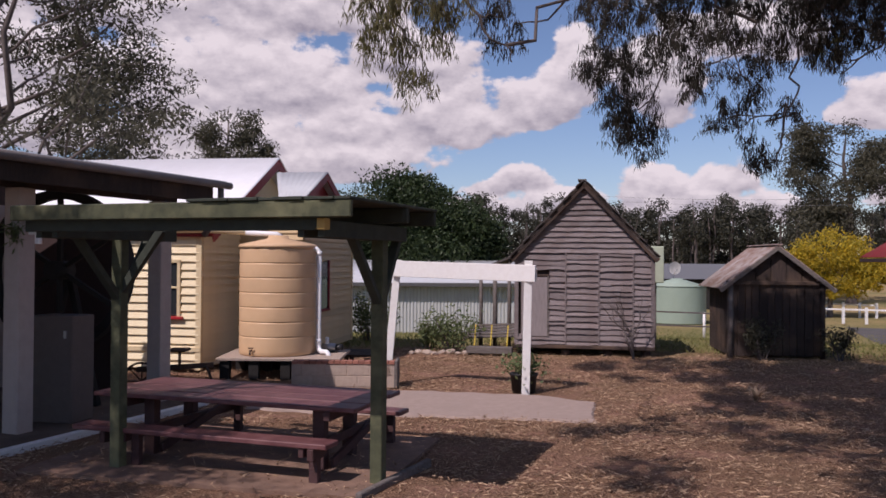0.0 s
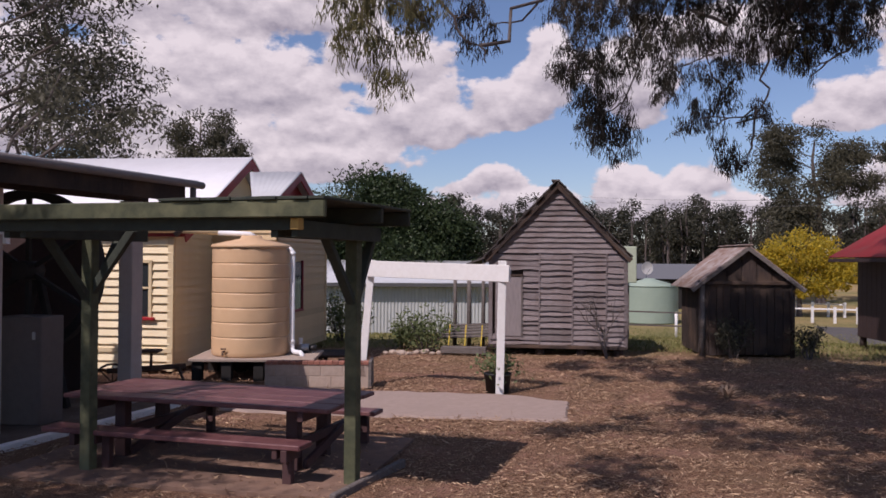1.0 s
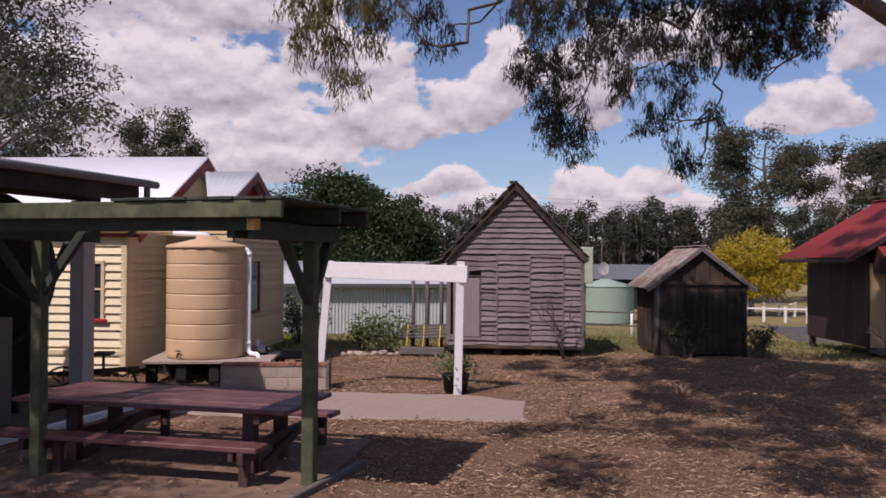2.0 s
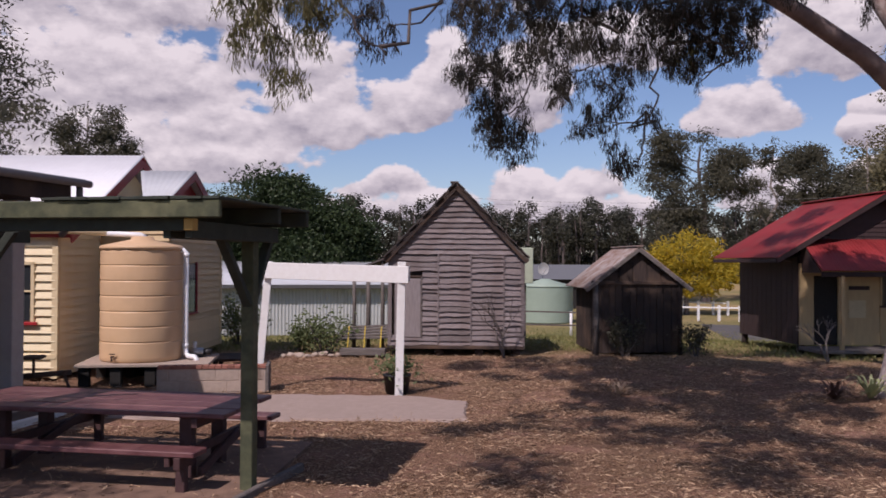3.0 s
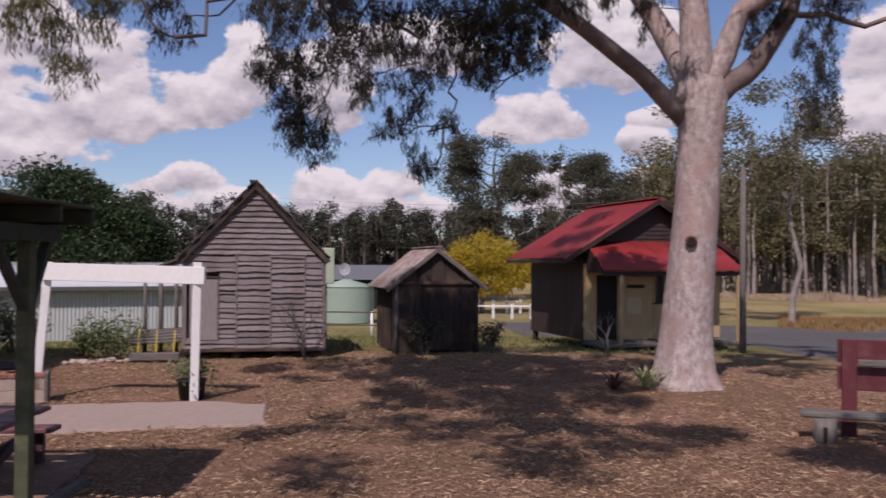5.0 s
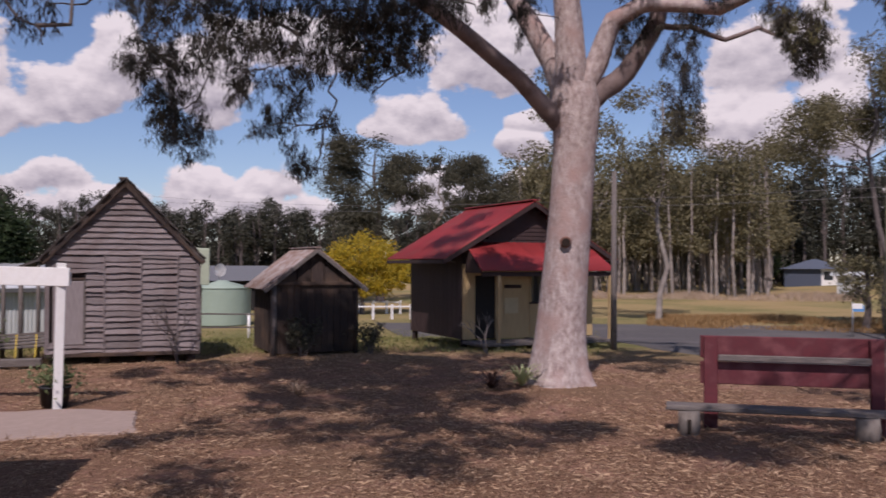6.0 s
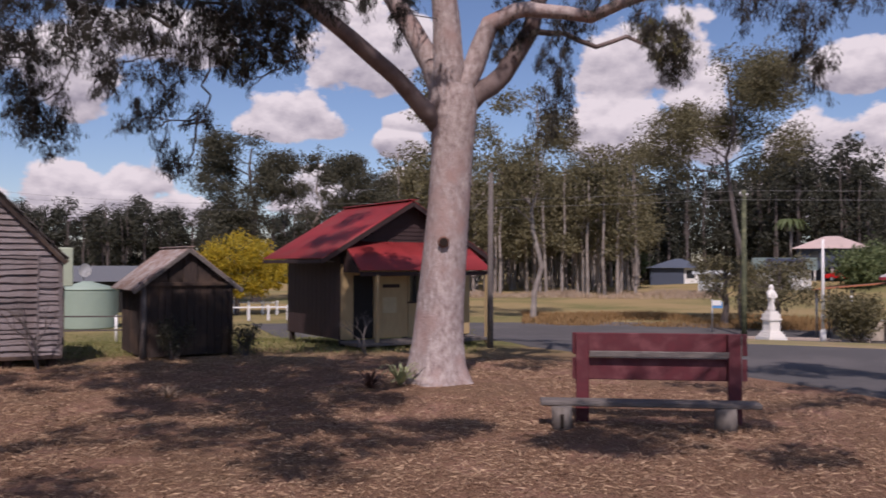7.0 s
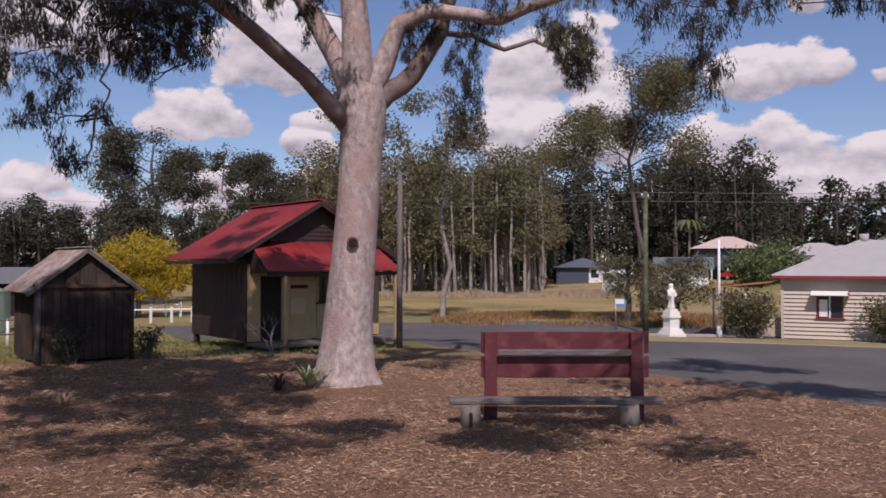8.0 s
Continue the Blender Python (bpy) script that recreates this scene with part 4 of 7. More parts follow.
def left_house():
    o = thing("weatherboard_house", "cream weatherboard house with white iron roof and maroon trim", "house", pose(-4.88, 17.25, 0, 0, 0, -9))
    w = part("wall", bm_box(-6.0, -0.01, 0.01, 7.1, 0.06, 2.9), "cream_trim", o)
    clad(w, 6.0, 0.08, 2.92, 0.165, "cream_board", pose(-6.0, 0.0, 0), gaps=((5.14, 5.6, 1.1, 2.25),), proud=0.056)
    clad(w, 2.0, 0.08, 2.92, 0.165, "cream_board", pose(0, 0.0, 0, 0, 0, 90), proud=0.056)
    k = 0
    # gable end above the side wall
    bm = bmesh.new()
    vs = [bm.verts.new(p) for p in ((-0.03, 0, 2.85), (-0.03, 3.55, 4.58), (-0.03, 7.1, 2.85), (-0.3, 0, 2.85), (-0.3, 3.55, 4.58), (-0.3, 7.1, 2.85))]
    for q in ((0, 1, 2), (5, 4, 3), (0, 3, 4, 1), (1, 4, 5, 2), (2, 5, 3, 0)):
        bm.faces.new([vs[i] for i in q])
    part("gable", bm, "cream_board", o)
    part("corner_board", bm_box(-0.06, 0.055, -0.05, 0.06, 0.05, 2.95), "cream_trim", o)
    part("base_board", bm_box(-6, 0.04, -0.06, 0.0, 0.42, 0.5), "cream_trim", o)
    for s, ye, yr in ((0, -0.16, 3.55), (1, 7.3, 3.55)):
        bm = bmesh.new()
        corrugated(bm, (-9, ye, 2.86), (0.38, ye, 2.86), (0.38, yr, 4.72), (-9, yr, 4.72), 0.1, 0.016)
        part("roof_sheet", bm, "roof_white", o, "white corrugated iron roof")
        part("barge_board", bm_beam((0.34, ye, 2.72), (0.34, yr, 4.58), 0.035, 0.24), "maroon_trim", o)
    part("fascia", bm_beam((-9, -0.13, 2.79), (0.36, -0.13, 2.79), 0.03, 0.14), "maroon_trim", o)
    part("gutter", bm_tube([(-9, -0.19, 2.84), (0.36, -0.19, 2.84)], 0.05, 8), "cream_trim", o)
    win = part("window", bm_box(-0.84, -0.42, -0.03, -0.005, 1.14, 2.2), "glass_dark", o)
    for x in (-0.85, -0.42):
        part("window_frame", bm_beam((x, -0.045, 1.1), (x, -0.045, 2.25), 0.07, 0.05, up=(0, 1, 0)), "cream_trim", win)
    part("window_frame", bm_beam((-0.89, -0.045, 2.23), (-0.38, -0.045, 2.23), 0.05, 0.07), "cream_trim", win)
    part("window_frame", bm_beam((-0.89, -0.045, 1.7), (-0.38, -0.045, 1.7), 0.04, 0.04), "cream_trim", win)
    part("curtain", bm_box(-0.8, -0.62, -0.04, -0.031, 1.2, 1.9), "white_paint", win)
    part("window_sill", bm_box(-0.95, -0.32, -0.12, -0.0, 1.06, 1.12, soft=0.008), "red_paint", win, "bright red window sill")
    for x in (-0.15, -1.8):
        part("stump", bm_box(x - 0.1, x + 0.1, 0.05, 0.25, -0.05, 0.08), "dark_wood", o)
    # side wing behind the tank
    wing = part("wing_wall", bm_box(-2.0, 1.49, 2.0, 6.0, 0.15, 3.5), "cream_trim", o)
    clad(wing, 4.0, 0.16, 3.45, 0.15, "cream_board_shaded", pose(1.5, 2.0, 0, 0, 0, 90), gaps=((1.0, 1.85, 1.1, 2.25),))
    clad(wing, 1.5, 0.16, 3.45, 0.15, "cream_board_shaded", pose(0.0, 1.99, 0))
    part("corner_board", bm_box(1.45, 1.55, 5.94, 6.04, 0.15, 3.45), "cream_trim", wing)
    w2 = part("wing_window", bm_box(1.505, 1.53, 3.0, 3.85, 1.12, 2.22), "glass_dark", o)
    for y in (3.0, 3.85):
        part("window_frame", bm_beam((1.53, y, 1.08), (1.53, y, 2.26), 0.06, 0.06, up=(0, 1, 0)), "maroon_trim", w2)
    part("window_frame", bm_beam((1.53, 2.95, 1.08), (1.53, 3.9, 1.08), 0.08, 0.05), "maroon_trim", w2)
    bm = bmesh.new()
    slab_quad(bm, (1.75, 1.95, 3.46), (1.75, 6.3, 3.46), (1.0, 6.3, 3.56), (1.0, 1.95, 3.56), 0.05)
    part("wing_roof", bm, "roof_grey", o)
    for ye in (0.95, 4.5):
        bm = bmesh.new()
        corrugated(bm, (1.3, ye, 3.52), (1.83, ye, 3.52), (1.83, 2.73, 4.28), (0.6, 2.73, 4.28), 0.1, 0.016)
        part("wing_gable_roof", bm, "roof_grey", o, "pale grey iron gable roof")
        part("barge_board", bm_beam((1.81, ye, 3.42), (1.81, 2.73, 4.17), 0.035, 0.17), "maroon_trim", o)
    bm = bmesh.new()
    vs = [bm.verts.new(p) for p in ((1.6, 1.2, 3.5), (1.6, 4.25, 3.5), (1.6, 2.73, 4.16), (1.4, 1.2, 3.5), (1.4, 4.25, 3.5), (1.4, 2.73, 4.16))]
    for q in ((0, 1, 2), (5, 4, 3), (0, 3, 4, 1), (1, 4, 5, 2), (2, 5, 3, 0)):
        bm.faces.new([vs[i] for i in q])
    part("wing_gable", bm, "maroon_trim", o)


M["red_paint"] = material("red_paint", (0.40, 0.02, 0.025), 0.5, mix=0.3)
# cream_board darkened for the wing walls, which stand in shade
M["cream_board_shaded"] = material("cream_board_shaded", (0.58, 0.43, 0.245), 0.6, col2=(0.50, 0.365, 0.20), scale=4, mix=0.5, bump=0.08, vary=0.12)
left_house()


# ---- open pavilion with the old machinery ----
def pavilion():
    o = thing("open_pavilion", "open-sided pavilion with iron roof, dark inside, on pale posts", "pavilion", pose(-5.1, 9.9, 0, 0, 0, -20.9))
    L = 4.4
    z0 = 3.47
    W = 4.4
    bm = bmesh.new()
    corrugated(bm, (0.0, -3.5, z0 + 0.06), (0.0, L, z0 + 0.06), (-W, L - 1.9, z0 + 0.62), (-W, -3.5, z0 + 0.62), 0.076, 0.018)
    part("roof_sheet", bm, "roof_grey", o, "corrugated iron roof")
    part("gutter", bm_tube([(0.06, -3.5, z0), (0.06, L, z0)], 0.058, 10), "gutter_grey", o, "grey metal gutter")
    part("downpipe", bm_tube([(0.02, L - 0.2, z0 - 0.05), (0.02, L - 0.2, z0 - 0.5), (-0.3, L - 0.2, z0 - 0.8)], 0.05, 8), "gutter_grey", o)
    part("eave_beam", bm_beam((-0.72, -3.4, z0 - 0.16), (-0.72, L - 0.4, z0 - 0.16), 0.1, 0.26), "dark_wood", o)
    # added board, dark like the shaded roof underside whose place it takes
    part("fascia", bm_beam((-0.03, -3.45, z0 - 0.15), (-0.03, L - 0.35, z0 - 0.15), 0.03, 0.27), "dark_wood", o)
    part("eave_beam", bm_beam((-W + 0.2, -3.4, z0 + 0.2), (-W + 0.2, L - 0.4, z0 + 0.2), 0.1, 0.26), "dark_wood", o)
    for i in range(9):
        y = -3.2 + i * 0.83
        part("rafter", bm_beam((-0.05, y, z0 - 0.0), (-W + 0.1, y, z0 + 0.52), 0.06, 0.10), "dark_wood", o)
    for x, y in ((-0.72, 0.94), (-0.72, 3.65), (-0.72, -2.4), (-W + 0.2, 3.65), (-W + 0.2, 0.94)):
        part("post", bm_beam((x, y, -0.02), (x, y, z0 - 0.29), 0.26, 0.26, 0.012, up=(0, 1, 0)), "post_paint", o, "square grey-white painted post")
    part("back_wall", bm_box(-W - 0.06, -W + 0.04, -3.5, L - 0.3, 0, z0 + 0.4), "brown_paint", o)
    part("end_wall", bm_box(-W, -1.8, L - 0.42, L - 0.34, 0, 3.12), "brown_paint", o)
    part("floor", bm_box(-W, -0.05, -3.5, 3.9, -0.05, 0.05), "floor_shaded", o, "concrete floor slab coloured dark for the shade under the roof")
    part("floor_edge", bm_box(-0.05, 0.06, -3.5, 3.9, -0.05, 0.07, soft=0.01), "white_paint", o, "pale painted slab edge")


# concrete darkened to carry the shade inside the pavilion
M["floor_shaded"] = material("floor_shaded", (0.13, 0.095, 0.075), 0.95, col2=(0.08, 0.058, 0.045), scale=4, mix=0.8, bump=0.3, col3=(0.17, 0.13, 0.10), stain=1.2)
M["gutter_grey"] = material("gutter_grey", (0.20, 0.175, 0.165), 0.6, col2=(0.13, 0.11, 0.105), scale=5, mix=0.6)
pavilion()


def old_wheel():
    o = thing("flywheel", "large dark iron spoked flywheel on a stand", "wheel", pose(-5.75, 12.9, 0.0, 0, 0, -12))
    bm = bmesh.new()
    n, R = 48, 1.2
    prof = ((R, -0.09), (R, 0.09), (R - 0.13, 0.09), (R - 0.13, -0.09))
    vs = [[bm.verts.new((r * math.cos(k * math.tau / n), y, 2.1 + r * math.sin(k * math.tau / n))) for r, y in prof] for k in range(n)]
    for k in range(n):
        for j in range(4):
            bm.faces.new((vs[k][j], vs[k][(j + 1) % 4], vs[(k + 1) % n][(j + 1) % 4], vs[(k + 1) % n][j]))
    part("rim", bm, "dark_void", o)
    for k in range(6):
        a = k * math.tau / 6 + math.pi / 2
        part("spoke", bm_beam((0, 0, 2.1), (1.1 * math.cos(a), 0, 2.1 + 1.1 * math.sin(a)), 0.07, 0.07, up=(0, 1, 0)), "dark_void", o)
    part("hub", bm_tube([(0, -0.2, 2.1), (0, 0.2, 2.1)], 0.14, 12), "dark_void", o)
    for s in (-1, 1):
        part("stand_leg", bm_beam((s * 0.5, 0.22, 0.05), (0, 0.22, 2.1), 0.1, 0.1, up=(0, 1, 0)), "dark_void", o)
    c = thing("metal_cabinet", "plain grey-brown metal cabinet in the pavilion", "cabinet", pose(-5.25, 11.9, 0.05, 0, 0, -12))
    part("body", bm_box(-0.32, 0.32, -0.25, 0.25, 0, 1.45, soft=0.015), "cabinet_grey", c)
    part("latch", bm_box(0.2, 0.24, -0.27, -0.25, 1.15, 1.25), "steel", c)


M["cabinet_grey"] = material("cabinet_grey", (0.13, 0.105, 0.095), 0.7, mix=0.5)
old_wheel()


def farm_machine():
    o = thing("farm_implement", "rusty old farm implement with a small wheel", "farm machine", pose(-4.35, 14.2, 0))
    part("beam", bm_beam((-0.7, 0, 0.45), (0.5, 0.3, 0.5), 0.08, 0.08), "rust_dark", o)
    part("axle", bm_tube([(-0.5, -0.3, 0.3), (-0.5, 0.5, 0.3)], 0.03, 8), "rust_dark", o)
    part("seat", bm_box(-0.15, 0.15, -0.1, 0.2, 0.75, 0.8, soft=0.02), "rust_dark", o)
    part("seat_stem", bm_beam((0, 0.05, 0.45), (0, 0.05, 0.76), 0.04, 0.04, up=(0, 1, 0)), "rust_dark", o)
    bm = bmesh.new()
    ring = [(-0.5 + 0.3 * math.cos(k * math.tau / 20), -0.3, 0.3 + 0.3 * math.sin(k * math.tau / 20)) for k in range(21)]
    tube(bm, ring, 0.02, 6, cap=False)
    wh = part("wheel", bm, "rust_dark", o)
    for k in range(4):
        a = k * math.tau / 8
        part("spoke", bm_tube([(-0.5 + 0.3 * math.cos(a), -0.3, 0.3 + 0.3 * math.sin(a)), (-0.5 - 0.3 * math.cos(a), -0.3, 0.3 - 0.3 * math.sin(a))], 0.012, 5), "rust_dark", wh)
    part("lever", bm_beam((0.4, 0.2, 0.5), (0.6, 0.2, 0.0), 0.04, 0.04), "rust_dark", o)


farm_machine()


# ---- long metal shed behind ----
def metal_shed():
    o = thing("metal_shed", "long pale grey ribbed metal shed with low iron roof", "shed", pose(-9.0, 37.3, -1.05, 0, 0, 5))
    L = 13.2
    bm = bmesh.new()
    for i in range(8):
        x = i * 0.15
        vs = [bm.verts.new((px, py, z)) for z in (-0.2, 2.35) for px, py in ((x, 0), (x + 0.03, -0.03), (x + 0.075, -0.03), (x + 0.105, 0), (x + 0.15, 0))]
        for j in range(4):
            bm.faces.new((vs[j], vs[j + 1], vs[j + 6], vs[j + 5]))
    bmesh.ops.remove_doubles(bm, verts=bm.verts, dist=0.001)
    me = to_mesh("wall_sheet", bm, "shed_wall")
    for i in range(11):
        piece("wall_sheet", me, o, pose(i * 1.2, 0, 0))
    part("body", bm_box(0, L, 0.02, 5, -0.2, 2.33), "shed_wall", o)
    bm = bmesh.new()
    corrugated(bm, (-0.3, -0.35, 2.32), (L + 0.3, -0.35, 2.32), (L + 0.3, 5.2, 3.3), (-0.3, 5.2, 3.3), 0.12, 0.02)
    part("roof_sheet", bm, "roof_grey", o)
    # dark strip paints in the shadow band below the roof edge
    part("gutter", bm_beam((-0.3, -0.38, 2.27), (L + 0.3, -0.38, 2.22), 0.1, 0.16), "gutter_eave_shade", o, "gutter coloured dark for the shadow under the eave")


metal_shed()

# ---- park bench ----
def park_bench():
    o = thing("park_bench", "old dark red park bench with weathered grey seat plank", "bench", pose(8.81, 8.67, 0.0, 0, 0, -43.8))
    for x in (0.34, 2.52):
        part("back_post", bm_beam((x, 0.46, -0.03), (x, 0.5, 1.29), 0.19, 0.09, 0.01, up=(0, 1, 0)), "bench_red", o)
    part("back_board", bm_box(0.2, 2.72, 0.56, 0.6, 0.97, 1.29, soft=0.01), "bench_red", o)
    part("back_board", bm_box(0.2, 2.72, 0.56, 0.6, 0.6, 0.92, soft=0.01), "bench_red", o)
    part("back_rail", bm_box(0.44, 2.44, 0.44, 0.5, 0.94, 1.03, soft=0.012), "weathered", o, "weathered grey back rail")
    bm = bmesh.new()
    beam(bm, (-0.28, 0.12, 0.33), (2.78, 0.12, 0.33), 0.34, 0.075)
    soften(bm, 0.015)
    part("seat_plank", bm, "weathered", o, "weathered grey timber seat plank")
    for x in (0.02, 2.28):
        part("support_block", bm_tube([(x, -0.03, -0.05), (x + 0.01, -0.03, 0.15), (x, -0.03, 0.295)], [0.16, 0.15, 0.15], 10), "log", o, "grey sawn log support")
    part("log_split", bm_box(0.0, 0.05, -0.192, -0.12, 0.0, 0.2), "hollow_wood", o, "dark split in the log")
    part("edge_strip", bm_beam((2.61, 0.45, 0.55), (2.61, 0.45, 1.28), 0.02, 0.02, up=(0, 1, 0)), "weathered", o)


M["log"] = material("log", (0.22, 0.19, 0.165), 0.9, col2=(0.11, 0.09, 0.08), scale=6, mix=0.8, bump=0.4, stretch=(3, 3, 1))
park_bench()


# ---- memorial statue, poles and signs ----
def statue():
    x, y = 36.95, 22.55
    bm = bmesh.new()
    for h0, h1, a in ((-0.05, 0.18, 0.5), (0.18, 0.3, 0.42), (0.3, 0.42, 0.36), (0.42, 0.95, 0.27), (0.95, 1.05, 0.33), (1.05, 1.25, 0.29), (1.25, 1.37, 0.22)):
        box(bm, -a, a, -a, a, h0, h1)
    lathe(bm, [(0.2, 1.37), (0.17, 1.5), (0.13, 1.75), (0.16, 1.95), (0.2, 2.15), (0.19, 2.3), (0.1, 2.36), (0.09, 2.4), (0.115, 2.48), (0.1, 2.57), (0.02, 2.62)], 14)
    tube(bm, [(-0.18, -0.05, 2.25), (-0.24, -0.12, 2.05), (-0.1, -0.2, 1.98)], [0.06, 0.05, 0.045], 7)
    tube(bm, [(0.18, 0, 2.25), (0.23, -0.1, 2.05), (0.05, -0.2, 1.98)], [0.06, 0.05, 0.045], 7)
    tube(bm, [(-0.12, -0.2, 2.0), (-0.14, -0.2, 1.4)], [0.03, 0.02], 6)
    single("statue", bm, "statue_stone", "white stone memorial statue on a stepped pedestal", "statue", pose(x, y, land(x, y), 0, 0, -20))


statue()


def flagpole():
    x, y = 38.4, 20.8
    o = thing("flagpole", "white painted flagpole with a thicker foot", "flagpole", pose(x, y, land(x, y)))
    part("foot", bm_tube([(0, 0, -0.1), (0, 0, 0.5), (0, 0, 0.56)], [0.14, 0.13, 0.08], 10), "white_paint", o)
    part("pole", bm_tube([(0, 0, 0.5), (0, 0, 4.75)], [0.075, 0.055], 8), "white_paint", o)
    part("collar", bm_tube([(0, 0, 1.1), (0, 0, 1.2)], 0.1, 8), "white_paint", o)


flagpole()


def street_sign():
    x, y = 38.7, 27.0
    o = thing("street_sign", "thin grey pole with small white and blue sign plate", "street sign", pose(x, y, land(x, y), 0, 0, -55))
    part("pole", bm_tube([(0, 0, -0.1), (0, 0, 1.75)], 0.035, 8), "steel", o)
    part("plate", bm_box(-0.02, 0.52, -0.03, -0.01, 1.28, 1.62), "sign_blue", o, "blue sign plate")
    part("plate", bm_box(-0.02, 0.45, -0.05, -0.031, 1.42, 1.68), "white_paint", o, "white sign plate")


M["sign_blue"] = material("sign_blue", (0.10, 0.28, 0.55), 0.4, mix=0.2)
street_sign()


def power_pole(x, y, top, r, mat, arm):
    o = thing("power_pole", "tall weathered timber power pole" if arm else "dark bare timber pole", "pole", pose(x, y, land(x, y)))
    part("pole", bm_tube([(0, 0, -0.2), (0, 0, 2), (0.02, 0, top)], [r * 1.15, r * 1.05, r * 0.85], 10), mat, o)
    if arm:
        part("crossarm", bm_beam((-0.5, -0.1, top - 0.3), (0.5, 0.1, top - 0.3), 0.09, 0.1), "weathered", o)
        for s in (-0.42, 0.42):
            part("insulator", bm_tube([(s, s * 0.2, top - 0.25), (s, s * 0.2, top - 0.12)], 0.04, 8), "white_paint", o)


power_pole(38.2, 24.8, 7.3, 0.13, "green_wood", True)
power_pole(15.7, 18.15, 4.85, 0.078, "weathered", False)
M["wire"] = material("wire", (0.20, 0.195, 0.19), 0.5, mix=0.2, bump=0)


def wires():
    for k, dz in enumerate((0.0, -0.45)):
        a, b = Vector((38.0, 24.8, 6.0 + dz)), Vector((14.0, 95.0, 9.6 + dz))
        pts = [a.lerp(b, i / 24) - Vector((0, 0, 1.1 * math.sin(math.pi * i / 24))) for i in range(25)]
        single("power_line", bm_tube(pts, 0.009, 4), "wire", "thin overhead power line strung across the field", "power line", group="power lines")
        c = Vector((70.0, -6.0, 8.0 + dz))
        pts = [a.lerp(c, i / 24) - Vector((0, 0, 0.8 * math.sin(math.pi * i / 24))) for i in range(25)]
        single("power_line", bm_tube(pts, 0.009, 4), "wire", "thin overhead power line along the street", "power line", group="power lines")


wires()


# ---- house across the side road ----
def side_house():
    o = thing("weatherboard_house", "pale weatherboard house with grey hip roof beside the road", "house", pose(40.0, 18.4, land(40, 18.4), 0, 0, -70))
    L, D, H0 = 8.0, 7.0, 3.0
    w = part("wall", bm_box(0, L, 0, D, -0.1, H0), "pale_board", o)
    clad(w, L, 0.05, H0, 0.19, "pale_board", pose(0, 0, 0), proud=0.075, gaps=((1.5, 2.6, 1.05, 2.05),))
    clad(w, D, 0.05, H0, 0.15, "pale_board", pose(0, D, 0, 0, 0, -90))
    part("corner_board", bm_box(-0.07, 0.06, -0.07, 0.06, 0, H0), "pale_board", w)
    bm = bmesh.new()
    e = 0.45
    p = [Vector(q) for q in ((-e, -e, H0), (L + e, -e, H0), (L + e, D + e, H0), (-e, D + e, H0), (3.4, D / 2, H0 + 1.75), (L - 3.4, D / 2, H0 + 1.75))]
    vs = [bm.verts.new(q) for q in p]
    for q in ((0, 1, 5, 4), (1, 2, 5), (2, 3, 4, 5), (3, 0, 4), (3, 2, 1, 0)):
        bm.faces.new([vs[i] for i in q])
    part("roof", bm, "roof_pale", o, "pale grey iron hip roof")
    part("fascia", bm_beam((-e, -e, H0 - 0.06), (L + e, -e, H0 - 0.06), 0.04, 0.14), "maroon_trim", o)
    part("fascia", bm_beam((-e, -e, H0 - 0.06), (-e, D + e, H0 - 0.06), 0.04, 0.14), "maroon_trim", o)
    for a, b in ((0, 4), (1, 5)):
        part("hip_cap", bm_tube([p[a], p[b]], 0.06, 6), "roof_pale", o)
    part("roof_vent", bm_tube([(3.5, D / 2, H0 + 1.6), (3.5, D / 2, H0 + 2.05)], [0.2, 0.24], 10), "roof_pale", o)
    win = part("window", bm_box(1.5, 2.6, -0.03, -0.004, 1.05, 2.05), "glass_dark", o)
    for x in (1.5, 2.05, 2.6):
        part("window_frame", bm_beam((x, -0.05, 1.0), (x, -0.05, 2.1), 0.06, 0.05, up=(0, 1, 0)), "maroon_trim" if x != 2.05 else "white_paint", win)
    part("curtain", bm_box(1.6, 1.95, -0.045, -0.032, 1.1, 1.9), "white_paint", win)
    part("window_sill", bm_beam((1.4, -0.08, 1.02), (2.7, -0.08, 1.02), 0.12, 0.05), "maroon_trim", win)
    hood = bmesh.new()
    slab_quad(hood, (1.25, -0.6, 2.12), (2.85, -0.6, 2.12), (2.85, 0, 2.32), (1.25, 0, 2.32), 0.03)
    part("window_hood", hood, "white_paint", win, "small white window hood with red end")
    part("hood_side", bm_box(2.83, 2.87, -0.55, 0, 2.02, 2.28), "red_paint", win)
    # lean-to carport at the near end
    bm = bmesh.new()
    corrugated(bm, (-3.4, -0.2, 2.35), (-0.1, -0.2, 2.7), (-0.1, 4.0, 2.75), (-3.4, 4.0, 2.4), 0.12, 0.02)
    part("carport_roof", bm, "rust_orange", o, "rusty orange iron carport roof")
    for x, y in ((-3.2, 0.1), (-1.7, 0.1), (-3.2, 3.8)):
        part("carport_post", bm_tube([(x, y, -0.1), (x, y, 2.4)], 0.05, 8), "steel", o)
    part("low_wall", bm_box(-2.6, -0.1, 0.5, 0.6, 0.05, 0.95), "pale_board", o)
    part("wall_rail", bm_beam((-2.6, 0.55, 1.0), (-0.1, 0.55, 1.0), 0.12, 0.06), "white_paint", o)


M["pale_board"] = material("pale_board", (0.54, 0.46, 0.375), 0.6, col2=(0.47, 0.395, 0.32), scale=4, mix=0.5, bump=0.06)
M["roof_pale"] = material("roof_pale", (0.40, 0.385, 0.38), 0.7, col2=(0.33, 0.32, 0.315), scale=1.5, mix=0.5, bump=0.03, spec=0.2)
